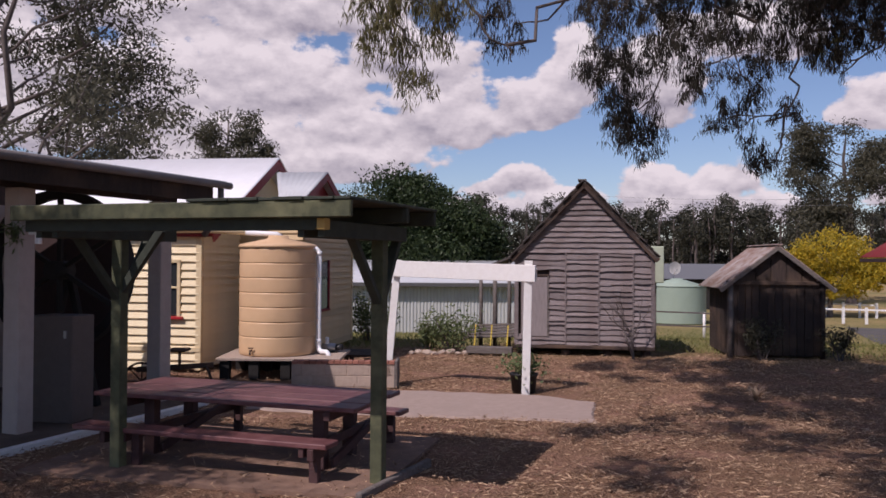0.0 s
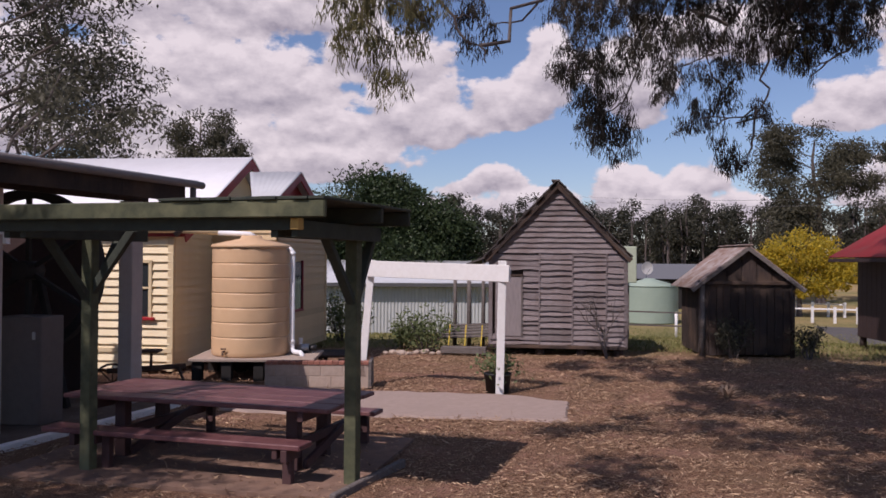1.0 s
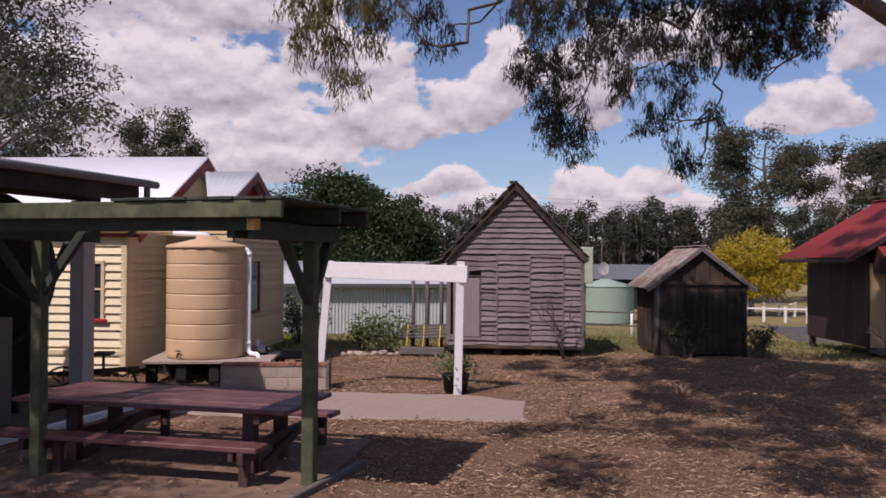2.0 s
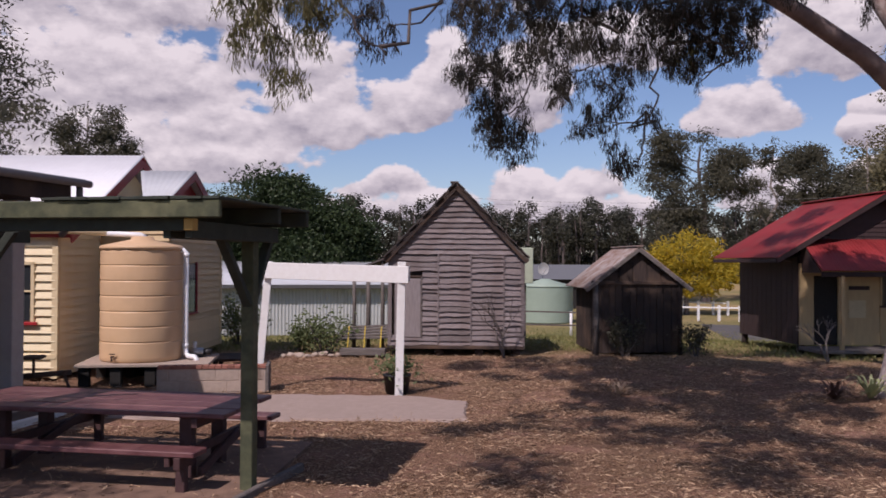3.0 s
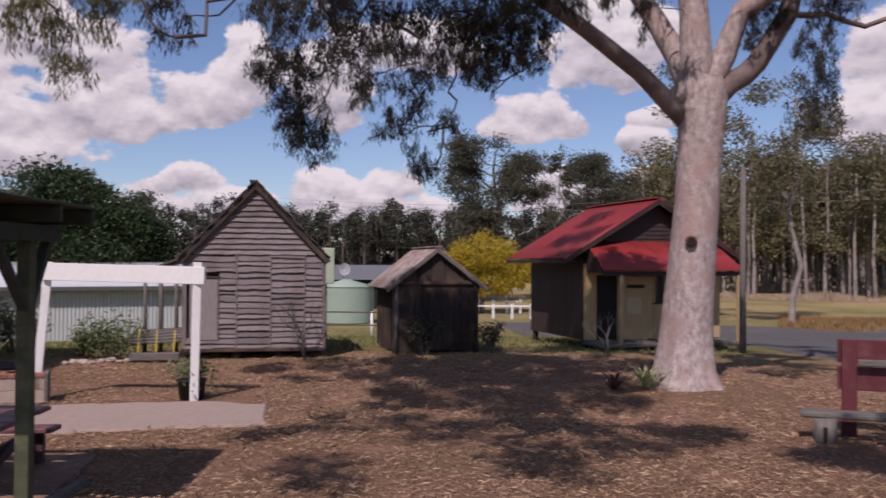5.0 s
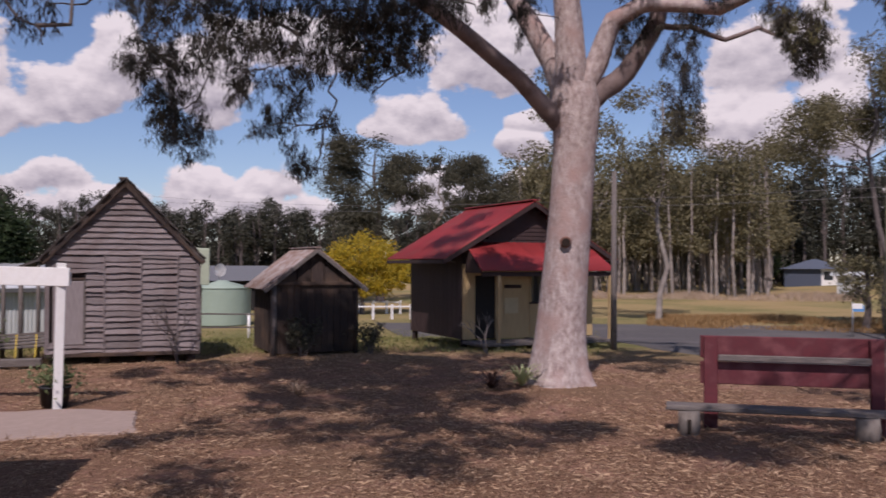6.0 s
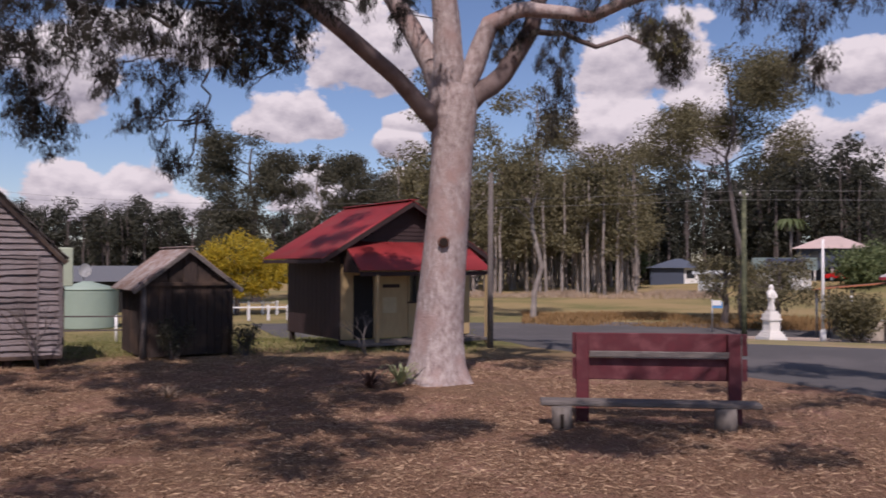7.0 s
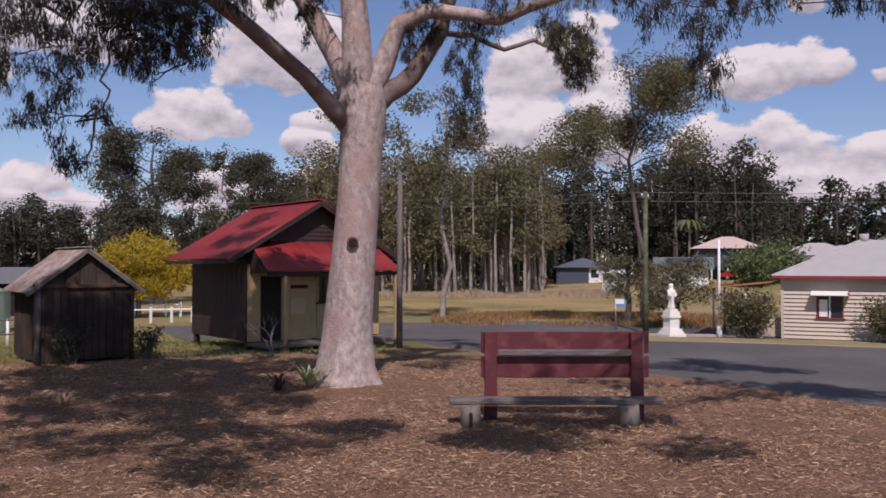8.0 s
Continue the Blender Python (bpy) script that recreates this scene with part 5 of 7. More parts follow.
M["rust_orange"] = material("rust_orange", (0.36, 0.13, 0.05), 0.8, col2=(0.22, 0.08, 0.04), scale=2)
side_house()


def far_house(label, x, y, rz, L, D, h, rh, wall, roof, name="house", hip=True, wins=2, stilts=0.0):
    o = thing(name, label, "house", pose(x, y, land(x, y), 0, 0, rz))
    z0 = stilts
    part("wall", bm_box(0, L, 0, D, z0 - (0.2 if not stilts else 0), z0 + h), wall, o)
    bm = bmesh.new()
    e = 0.6
    ins = min(D / 2, L / 2 - 0.3) if hip else 0.0
    p = [(-e, -e, z0 + h), (L + e, -e, z0 + h), (L + e, D + e, z0 + h), (-e, D + e, z0 + h), (ins - (0 if hip else e), D / 2, z0 + h + rh), (L - ins + (0 if hip else e), D / 2, z0 + h + rh)]
    vs = [bm.verts.new(q) for q in p]
    for q in ((0, 1, 5, 4), (1, 2, 5), (2, 3, 4, 5), (3, 0, 4), (3, 2, 1, 0)):
        bm.faces.new([vs[i] for i in q])
    part("roof", bm, roof, o)
    for i in range(wins):
        cx = L * (i + 0.5) / wins
        part("window", bm_box(cx - 0.5, cx + 0.5, -0.05, -0.004, z0 + 0.9, z0 + 1.9), "glass_dark", o)
    if stilts:
        for i in range(5):
            part("stilt", bm_beam((L * (i + 0.05) / 4.1, 0.2, -0.3), (L * (i + 0.05) / 4.1, 0.2, z0), 0.16, 0.16, up=(0, 1, 0)), "white_paint", o)
        part("under_wall", bm_box(0.3, L - 0.3, 1.5, D - 0.3, -0.2, z0), "dark_blue", o)
    return o


M["dark_blue"] = material("dark_blue", (0.06, 0.075, 0.11), 0.6, mix=0.4)
M["roof_pink"] = material("roof_pink", (0.55, 0.42, 0.38), 0.7, col2=(0.46, 0.35, 0.32), scale=0.8, mix=0.6)
M["roof_dark"] = material("roof_dark", (0.10, 0.12, 0.16), 0.6, mix=0.4, spec=0.3)
M["roof_green"] = material("roof_green", (0.13, 0.17, 0.15), 0.6, mix=0.4)
M["roof_old"] = material("roof_old", (0.15, 0.155, 0.165), 0.7, mix=0.4, spec=0.2)
M["solar"] = material("solar", (0.03, 0.035, 0.06), 0.3, mix=0.3, bump=0)
far_house("raised house with faded pink hip roof on the hill", 93.5, 53.8, -62, 7.5, 6, 2.2, 1.5, "dark_blue", "roof_pink", stilts=1.6)
blue_house = far_house("house with dark blue roof, open carport and white wall", 88.0, 70.5, -55, 6.5, 6, 2.2, 1.2, "white_paint", "roof_dark")
part("carport_front", bm_box(-0.05, 4.1, -0.12, -0.056, -0.2, 2.15, soft=0.01), "dark_blue", blue_house, "dark blue carport front")
sh = far_house("white shed with green roof and solar panels", 80.6, 50.8, -60, 5.2, 6, 2.1, 1.3, "white_paint", "roof_green", name="garden_shed", hip=False, wins=1)
for i in range(4):
    for j in range(2):
        px = 0.8 + i * 1.0
        bm = bmesh.new()
        s0, s1 = j * 0.45 + 0.08, j * 0.45 + 0.45
        def on(s):
            return (-0.6 + s * 3.6, 2.1 + s * 1.3 + 0.05)
        (ya, za), (yb, zb) = on(s0), on(s1)
        slab_quad(bm, (px, ya, za), (px + 0.92, ya, za), (px + 0.92, yb, zb), (px, yb, zb), 0.03)
        part("solar_panel", bm, "solar", sh, "dark solar panel")
far_house("small white metal garden shed in the paddock", 75.0, 54.0, -55, 2.6, 2.5, 1.9, 0.4, "shed_wall", "shed_wall", name="garden_shed", hip=False, wins=0)
far_house("white-roofed house among trees", 104.5, 48.6, -66, 9, 7, 2.6, 1.6, "white_paint", "roof_pale")
far_house("pale-roofed house among trees", 102.0, 43.0, -68, 6, 6, 2.4, 1.6, "pale_board", "roof_pale")
far_house("low dark house with grey metal roof", 14.5, 64.0, -16, 12, 7, 2.2, 1.1, "dark_void", "roof_old", hip=False)


def parked_car(x, y, rz):
    o = thing("car", "small red parked car near the houses", "car", pose(x, y, land(x, y), 0, 0, rz))
    bm = bmesh.new()
    prof = [(-2.0, 0.35), (-2.05, 0.75), (-1.2, 0.9), (-0.6, 1.38), (0.8, 1.42), (1.5, 0.95), (2.0, 0.85), (2.05, 0.35)]
    a = [bm.verts.new((px, -0.8, pz)) for px, pz in prof]
    b = [bm.verts.new((px, 0.8, pz)) for px, pz in prof]
    bm.faces.new(a)
    bm.faces.new(b[::-1])
    for i in range(len(prof)):
        j = (i + 1) % len(prof)
        bm.faces.new((a[i], b[i], b[j], a[j]))
    soften(bm, 0.06)
    part("body", bm, "car_red", o)
    part("side_window", bm_box(-0.7, 0.9, -0.82, -0.78, 0.95, 1.28), "glass_dark", o)
    for px in (-1.25, 1.25):
        for py in (-0.8, 0.68):
            wh = part("wheel", bm_tube([(px, py, 0.32), (px, py + 0.14, 0.32)], 0.32, 14), "black_plastic", o)
            part("rim", bm_tube([(px, py - 0.01, 0.32), (px, py + 0.15, 0.32)], 0.18, 10), "steel", wh)


M["car_red"] = material("car_red", (0.5, 0.02, 0.02), 0.25, mix=0.1, bump=0)
parked_car(96.0, 49.5, -62)


def corrugated_tank(x, y, r, h, mat, label):
    o = thing("water_tank", label, "water tank", pose(x, y, land(x, y)))
    prof = []
    n = int(h / 0.12)
    for i in range(n):
        z = i * h / n
        prof += [(r, z), (r + 0.025, z + h / n * 0.5)]
    prof += [(r, h)]
    bm = bmesh.new()
    lathe(bm, prof, 40)
    part("body", bm, mat, o)
    bm = bmesh.new()
    lathe(bm, [(r + 0.05, h), (r + 0.05, h + 0.05), (0.35, h + 0.4), (0.3, h + 0.45), (0.001, h + 0.46)], 32)
    part("lid", bm, mat, o)
    return o


corrugated_tank(13.5, 49.6, 1.62, 2.1, "tank_green", "large pale green round water tank")
corrugated_tank(11.0, 50.5, 1.1, 2.0, "tank_green", "smaller pale green water tank beside the large one")


def dish():
    x, y = 14.9, 55.5
    o = thing("satellite_dish", "grey satellite dish on a short mast", "satellite dish", pose(x, y, land(x, y), 0, 0, 15))
    part("mast", bm_tube([(0, 0, -0.1), (0, 0, 3.1)], 0.04, 6), "steel", o)
    bm = bmesh.new()
    rings = []
    for i in range(5):
        r = 0.42 * i / 4 + 0.001
        rings.append([bm.verts.new((r * math.cos(k * math.tau / 20), -0.1 - 0.35 * (0.42 - r) * -0.4 - 0.25 * r * r, 3.1 + r * math.sin(k * math.tau / 20))) for k in range(20)])
    for a, b in zip(rings, rings[1:]):
        for k in range(20):
            bm.faces.new((a[k], a[(k + 1) % 20], b[(k + 1) % 20], b[k]))
    bmesh.ops.solidify(bm, geom=bm.faces[:], thickness=0.02)
    part("reflector", bm, "white_paint", o)
    part("arm", bm_tube([(0, -0.1, 2.75), (0, -0.5, 3.05)], 0.015, 5), "steel", o)


dish()


def rail_fence(label, pts, h, mat, rails=(0.85,), sec=0.09, step=2.2):
    o = thing("fence", label, "fence")
    for (ax, ay), (bx, by) in zip(pts, pts[1:]):
        n = max(1, int(math.dist((ax, ay), (bx, by)) / step))
        for i in range(n + 1):
            x, y = ax + (bx - ax) * i / n, ay + (by - ay) * i / n
            part("post", bm_beam((x, y, land(x, y) - 0.2), (x, y, land(x, y) + h), sec * 1.5, sec * 1.5, 0.01, up=(0, 1, 0)), mat, o)
        for r in rails:
            part("rail", bm_beam((ax, ay, land(ax, ay) + h * r), (bx, by, land(bx, by) + h * r), sec * 0.6, sec), mat, o)


def carport():
    x, y = 10.2, 55.1
    o = thing("carport", "low open shed with a white roof edge behind the tanks", "carport", pose(x, y, land(x, y), 0, 0, -13))
    bm = bmesh.new()
    slab_quad(bm, (0, 0, 1.62), (4.2, 0, 1.62), (4.2, 3.0, 1.8), (0, 3.0, 1.8), 0.05)
    part("roof", bm, "roof_grey", o)
    part("fascia", bm_beam((-0.05, -0.03, 1.55), (4.25, -0.03, 1.55), 0.04, 0.2), "white_paint", o, "white painted roof edge")
    for px in (0.1, 2.1, 4.1):
        part("post", bm_beam((px, 0.05, -0.1), (px, 0.05, 1.5), 0.08, 0.08, up=(0, 1, 0)), "weathered", o)
    part("back_wall", bm_box(0, 4.2, 2.9, 2.96, -0.1, 1.75), "dark_void", o)


carport()
rail_fence("white painted post and rail fence in the grass", [(20.0, 52.5), (22.2, 50.5), (25.5, 49.0)], 0.95, "white_paint", step=0.95)
rail_fence("white painted post and rail fence in the grass", [(22.0, 58.5), (27.5, 54.5)], 0.95, "white_paint", step=0.95)
rail_fence("dark timber rail fence beside the hut", [(8.0, 33.0), (11.0, 33.6)], 1.15, "weathered", rails=(0.9, 0.45), sec=0.06)
single("marker_post", bm_tube([(0, 0, -0.1), (0, 0, 1.15)], 0.06, 8), "white_paint", "short white marker post in the grass", "post", pose(11.1, 36.5, land(11.1, 36.5)))
M["tank_green_pale"] = material("tank_green_pale", (0.50, 0.56, 0.42), 0.5, mix=0.3)
o = thing("tank_box", "pale green metal cistern box on a post behind the hut", "cistern", pose(6.75, 27.3, land(6.75, 27.3)))
part("box", bm_box(-0.18, 0.2, -0.3, 0.5, 1.8, 2.95, soft=0.02), "tank_green_pale", o)
part("post", bm_beam((0.0, 0.1, -0.1), (0.0, 0.1, 1.8), 0.1, 0.1, up=(0, 1, 0)), "weathered", o)



# ---- trees ----
class Wood:
    """Gathers tapered limbs into one mesh."""

    def __init__(self):
        self.v, self.f = [], []

    def limb(self, path, radii, n=7):
        path = [Vector(p) for p in path]
        first = len(self.v)
        side = Vector((1, 0, 0))
        for i, p in enumerate(path):
            d = (path[min(i + 1, len(path) - 1)] - path[max(i - 1, 0)]).normalized()
            side = side - d * side.dot(d)
            side = side.normalized() if side.length > 1e-3 else d.orthogonal().normalized()
            o = d.cross(side)
            for k in range(n):
                a = k * math.tau / n
                self.v.append(p + (side * math.cos(a) + o * math.sin(a)) * radii[i])
        for i in range(len(path) - 1):
            for k in range(n):
                a, b = first + i * n + k, first + i * n + (k + 1) % n
                self.f.append((a, b, b + n, a + n))
        self.f.append(tuple(first + (len(path) - 1) * n + k for k in range(n)))

    def done(self, name, mat):
        me = bpy.data.meshes.new(name)
        me.from_pydata(self.v, [], self.f)
        me.materials.append(M[mat])
        for p in me.polygons:
            p.use_smooth = True
        return me


def leaf_mesh(name, pos, way, length, width, mat, rng, face=None):
    """Thin lance-shaped leaves: pos, way (unit) and sizes are arrays."""
    n = len(pos)
    side = np.cross(way, rng.normal(size=(n, 3)))
    side /= np.linalg.norm(side, axis=1, keepdims=True) + 1e-9
    mid = pos + way * length[:, None] * 0.45
    tip = pos + way * length[:, None]
    v = np.stack([pos, mid + side * width[:, None], tip, mid - side * width[:, None]], 1).reshape(-1, 3)
    me = bpy.data.meshes.new(name)
    me.vertices.add(4 * n)
    me.vertices.foreach_set("co", v.astype(np.float32).ravel())
    me.loops.add(4 * n)
    me.loops.foreach_set("vertex_index", np.arange(4 * n, dtype=np.int32))
    me.polygons.add(n)
    me.polygons.foreach_set("loop_start", np.arange(0, 4 * n, 4, dtype=np.int32))
    me.materials.append(M[mat])
    me.update(calc_edges=True)
    return me


def unit(a):
    return a / (np.linalg.norm(a, axis=1, keepdims=True) + 1e-9)


def wander(rnd, a, b, n, wob):
    a, b = Vector(a), Vector(b)
    out = [a]
    for i in range(1, n):
        s = i / n
        out.append(a.lerp(b, s) + Vector((rnd.uniform(-1, 1), rnd.uniform(-1, 1), rnd.uniform(-0.6, 0.9))) * wob * math.sin(s * math.pi))
    return out + [b]


# ---- the big gum over the yard ----
def big_gum():
    rnd, rng = random.Random(11), np.random.default_rng(11)
    o = thing("gum_tree", "tall smooth-barked gum tree with drooping foliage in the yard", "tree", pose(9.65, 12.65, 0.1))
    base = Vector((9.65, 12.65, 0.1))
    w = Wood()
    # trunk with a flared, slightly fluted foot
    n = 28
    prof = [(0.0, 0.72), (0.12, 0.62), (0.35, 0.54), (0.8, 0.475), (1.4, 0.44), (2.1, 0.415), (2.8, 0.40), (3.5, 0.385), (4.2, 0.385), (4.7, 0.41), (5.1, 0.44), (5.5, 0.36)]
    for i, (z, r) in enumerate(prof):
        cx, cy = 0.045 * z - 0.02 * math.sin(z * 1.2), -0.035 * z
        for k in range(n):
            a = k * math.tau / n
            fl = 1 + (0.10 * math.sin(5 * a + 1) + 0.06 * math.sin(9 * a)) * math.exp(-z * 2.2) + 0.03 * math.sin(3 * a + z) + 0.02 * noise.noise((math.cos(a) * 2, math.sin(a) * 2, z * 2))
            w.v.append(Vector((cx + r * fl * math.cos(a), cy + r * fl * math.sin(a), z - (0.08 if i == 0 else 0))))
    for i in range(len(prof) - 1):
        for k in range(n):
            a, b = i * n + k, i * n + (k + 1) % n
            w.f.append((a, b, b + n, a + n))
    trunk = new("trunk", w.done("trunk", "bark"))
    trunk.parent = o
    tagged(trunk, "smooth pinkish-grey bark with dark flecks")
    # a healed branch collar with its dark hollow
    bm = bmesh.new()
    ring = [Vector((0.085 * math.cos(k * math.tau / 14), 0, 0.075 * math.sin(k * math.tau / 14))) for k in range(15)]
    tube(bm, ring, 0.028, 7, cap=False)
    hole = part("branch_collar", bm, "bark_scar", o, "dark reddish healed branch collar")
    hole.matrix_local = pose(-0.2, -0.44, 2.6, 0, 0, -30)
    hollow = part("hollow", bm_tube([(0, -0.055, -0.01), (0, 0.06, 0)], 0.075, 12), "hollow_wood", hole)
    limbs = {
        "left": ([(0.15, -0.1, 4.6), (-0.45, -0.05, 5.1), (-1.05, -0.15, 5.5), (-1.9, -0.27, 5.92), (-2.85, -0.4, 6.35), (-4.0, -0.6, 6.75), (-5.4, -0.9, 6.9), (-7.0, -1.6, 6.7)], [0.22, 0.17, 0.15, 0.14, 0.125, 0.10, 0.075, 0.04]),
        "upright": ([(0.1, -0.1, 5.1), (0.12, -0.18, 5.8), (0.05, -0.2, 6.6), (-0.1, -0.22, 7.6), (-0.5, -0.3, 9.0), (-0.7, 0.1, 10.6), (-0.5, 0.2, 12)], [0.36, 0.30, 0.26, 0.22, 0.16, 0.1, 0.05]),
        "back": ([(0.25, 0.0, 5.0), (0.1, 0.35, 6.0), (-0.5, 0.9, 7.4), (-1.4, 1.6, 8.8), (-2.6, 2.2, 9.8)], [0.25, 0.22, 0.17, 0.12, 0.06]),
        "right": ([(0.3, -0.2, 4.95), (0.65, -0.4, 5.4), (1.06, -0.62, 5.75), (1.5, -0.9, 6.6), (1.7, -1.1, 7.5), (2.3, -1.5, 9.0), (2.6, -1.4, 10.4)], [0.24, 0.2, 0.185, 0.17, 0.14, 0.1, 0.05]),
        "mid": ([(0.25, -0.2, 5.2), (0.55, -0.4, 5.9), (0.72, -0.65, 6.65), (1.0, -1.05, 6.85), (1.3, -1.4, 6.82), (1.75, -2.2, 6.6), (2.1, -3.3, 6.85), (2.7, -5.0, 7.2), (2.9, -6.6, 7.0)], [0.26, 0.21, 0.18, 0.15, 0.13, 0.11, 0.09, 0.06, 0.03]),
        "low": ([(1.5, -0.9, 6.6), (2.0, -1.3, 6.55), (2.5, -1.65, 6.3), (2.95, -2.0, 6.5), (3.3, -2.4, 6.2)], [0.06, 0.05, 0.045, 0.04, 0.02]),
    }
    for key, (path, radii) in limbs.items():
        fine, fr = [], []
        for i in range(len(path) - 1):
            for s in (0, 0.5):
                p = Vector(path[i]).lerp(Vector(path[i + 1]), s)
                fine.append(p + (Vector((rnd.uniform(-1, 1), rnd.uniform(-1, 1), rnd.uniform(-1, 1))) * 0.03 if s else Vector()))
                fr.append(radii[i] * (1 - s) + radii[i + 1] * s)
        lw = Wood()
        lw.limb(fine + [path[-1]], fr + [radii[-1]], 14)
        ob = new("limb", lw.done("limb", "bark_limb_shaded" if key in ("left", "low", "right") else "bark"))
        ob.parent = o
    # hanging sprays: plan place, height, half width, half height
    spray_near = [(-0.41, 8.69, 4.79, 0.37, 0.27), (-0.55, 8.68, 4.53, 0.2, 0.3), (-0.28, 8.7, 4.22, 0.18, 0.36), (-0.81, 8.66, 4.66, 0.13, 0.36), (-0.04, 8.7, 4.62, 0.19, 0.3), (0.07, 8.7, 4.88, 0.36, 0.18), (-0.76, 8.67, 4.87, 0.21, 0.18), (-0.16, 8.7, 4.94, 0.3, 0.18), (0.64, 9.38, 4.78, 0.22, 0.26), (0.45, 9.39, 5.03, 0.15, 0.19)]
    spray_west = [(1.94, 11.84, 5.75, 0.3, 0.25), (2.35, 11.77, 5.61, 0.45, 0.33), (2.32, 11.77, 5.11, 0.41, 0.36), (2.06, 11.82, 4.73, 0.27, 0.29), (2.47, 11.74, 4.56, 0.4, 0.4), (2.58, 11.72, 4.09, 0.37, 0.35), (2.77, 11.68, 3.74, 0.27, 0.32), (2.43, 11.75, 3.98, 0.22, 0.29), (2.9, 11.64, 5.39, 0.29, 0.45), (2.91, 11.64, 4.85, 0.21, 0.32), (3.15, 11.58, 5.68, 0.41, 0.25), (3.26, 11.55, 5.18, 0.24, 0.29), (2.79, 11.67, 5.78, 0.41, 0.25)]
    spray_mid = [(3.67, 11.63, 5.24, 0.38, 0.28), (3.44, 11.7, 4.71, 0.21, 0.33), (3.37, 11.73, 4.41, 0.2, 0.21), (4.05, 11.51, 5.4, 0.33, 0.36), (4.22, 11.45, 4.97, 0.41, 0.28), (3.98, 11.53, 4.68, 0.39, 0.25), (4.18, 11.46, 4.4, 0.28, 0.18), (3.78, 11.6, 4.0, 0.19, 0.24), (4.04, 11.51, 3.99, 0.18, 0.21), (4.73, 11.24, 5.41, 0.5, 0.36), (4.58, 11.31, 4.98, 0.41, 0.28), (4.89, 11.18, 4.91, 0.3, 0.28), (5.01, 11.12, 5.27, 0.36, 0.36), (5.31, 10.98, 5.12, 0.36, 0.3), (5.46, 10.91, 5.43, 0.41, 0.41), (5.13, 11.07, 4.74, 0.21, 0.16), (4.53, 11.33, 4.05, 0.16, 0.18), (4.09, 11.5, 3.46, 0.18, 0.21), (4.25, 11.43, 3.53, 0.16, 0.18)]
    spray_limb = [(5.44, 11.14, 5.37, 0.42, 0.34), (5.64, 11.04, 5.03, 0.28, 0.22), (5.17, 11.27, 5.46, 0.34, 0.34), (4.97, 11.36, 5.67, 0.51, 0.34), (5.77, 10.97, 5.67, 0.42, 0.34), (5.57, 11.08, 5.85, 0.59, 0.25), (4.58, 11.52, 5.7, 0.59, 0.25), (5.49, 10.1, 5.07, 0.12, 0.31), (5.82, 9.92, 5.65, 0.27, 0.32), (6.16, 9.71, 5.49, 0.16, 0.24), (5.66, 10.01, 5.71, 0.32, 0.2), (5.11, 11.3, 4.91, 0.33, 0.18), (4.12, 11.69, 5.72, 0.51, 0.25), (3.68, 11.84, 5.44, 0.42, 0.34)]
    spray_east = [(8.56, 12.32, 6.39, 0.18, 0.51), (8.67, 12.24, 6.79, 0.31, 0.31), (10.69, 11.91, 6.24, 0.39, 0.48), (10.76, 11.84, 6.72, 0.33, 0.44), (11.3, 11.33, 6.19, 0.5, 0.54), (11.41, 11.22, 5.55, 0.37, 0.54), (11.3, 11.33, 4.86, 0.38, 0.53), (11.56, 11.06, 6.61, 0.33, 0.44), (11.17, 10.01, 6.71, 0.41, 0.25), (11.56, 9.56, 6.41, 0.31, 0.25), (11.12, 8.5, 5.62, 0.32, 0.34), (11.15, 8.47, 5.29, 0.24, 0.28), (10.93, 8.75, 5.76, 0.17, 0.21), (11.18, 8.43, 6.44, 0.48, 0.25), (10.77, 7.28, 6.15, 0.36, 0.2)]
    spray_far = [(10.57, 6.68, 5.73, 0.26, 0.27), (10.52, 6.74, 5.45, 0.15, 0.2), (10.92, 6.08, 5.76, 0.39, 0.22), (10.86, 6.18, 5.45, 0.34, 0.25), (10.94, 6.05, 5.04, 0.24, 0.34), (10.97, 5.99, 4.64, 0.15, 0.28), (10.82, 6.25, 4.9, 0.13, 0.34), (11.13, 5.69, 5.6, 0.22, 0.22), (11.37, 5.2, 5.75, 0.31, 0.2), (11.06, 5.82, 5.93, 0.43, 0.17), (10.74, 4.11, 5.39, 0.17, 0.19), (10.84, 3.85, 5.29, 0.19, 0.23), (10.81, 3.93, 5.49, 0.31, 0.16), (10.73, 6.41, 5.99, 0.34, 0.17)]
    sprays = spray_near + spray_west + spray_mid + spray_limb + spray_east + spray_far + spray_east[10:13] * 2
    # thin branches that carry them
    branches = [
        [(5.01, 11.12, 5.86), (4.73, 11.24, 5.3), (4.58, 11.31, 4.79), (4.65, 11.28, 4.52), (4.5, 11.34, 4.27), (4.18, 11.46, 4.24), (3.92, 11.55, 4.27)],
        [(4.51, 11.33, 4.27), (4.46, 11.35, 3.9), (4.42, 11.37, 3.64), (4.19, 11.46, 3.44)],
        [(4.44, 11.36, 6.0), (4.18, 11.46, 5.5), (3.91, 11.56, 5.11), (3.71, 11.62, 5.01)],
        [(3.49, 11.69, 6.02), (3.14, 11.79, 5.35), (3.05, 11.81, 5.01), (2.85, 11.86, 4.51), (2.7, 11.9, 3.96)],
        [(5.6, 10.84, 5.12), (5.31, 10.98, 4.91), (5.13, 11.07, 4.63)],
        [(0.08, 9.2, 5.27), (0.38, 9.19, 4.91), (0.5, 9.19, 4.66), (0.66, 9.18, 4.6), (0.72, 9.17, 4.42)],
        [(1.45, 9.89, 5.38), (1.2, 9.93, 5.09), (0.87, 9.96, 5.05)],
    ]
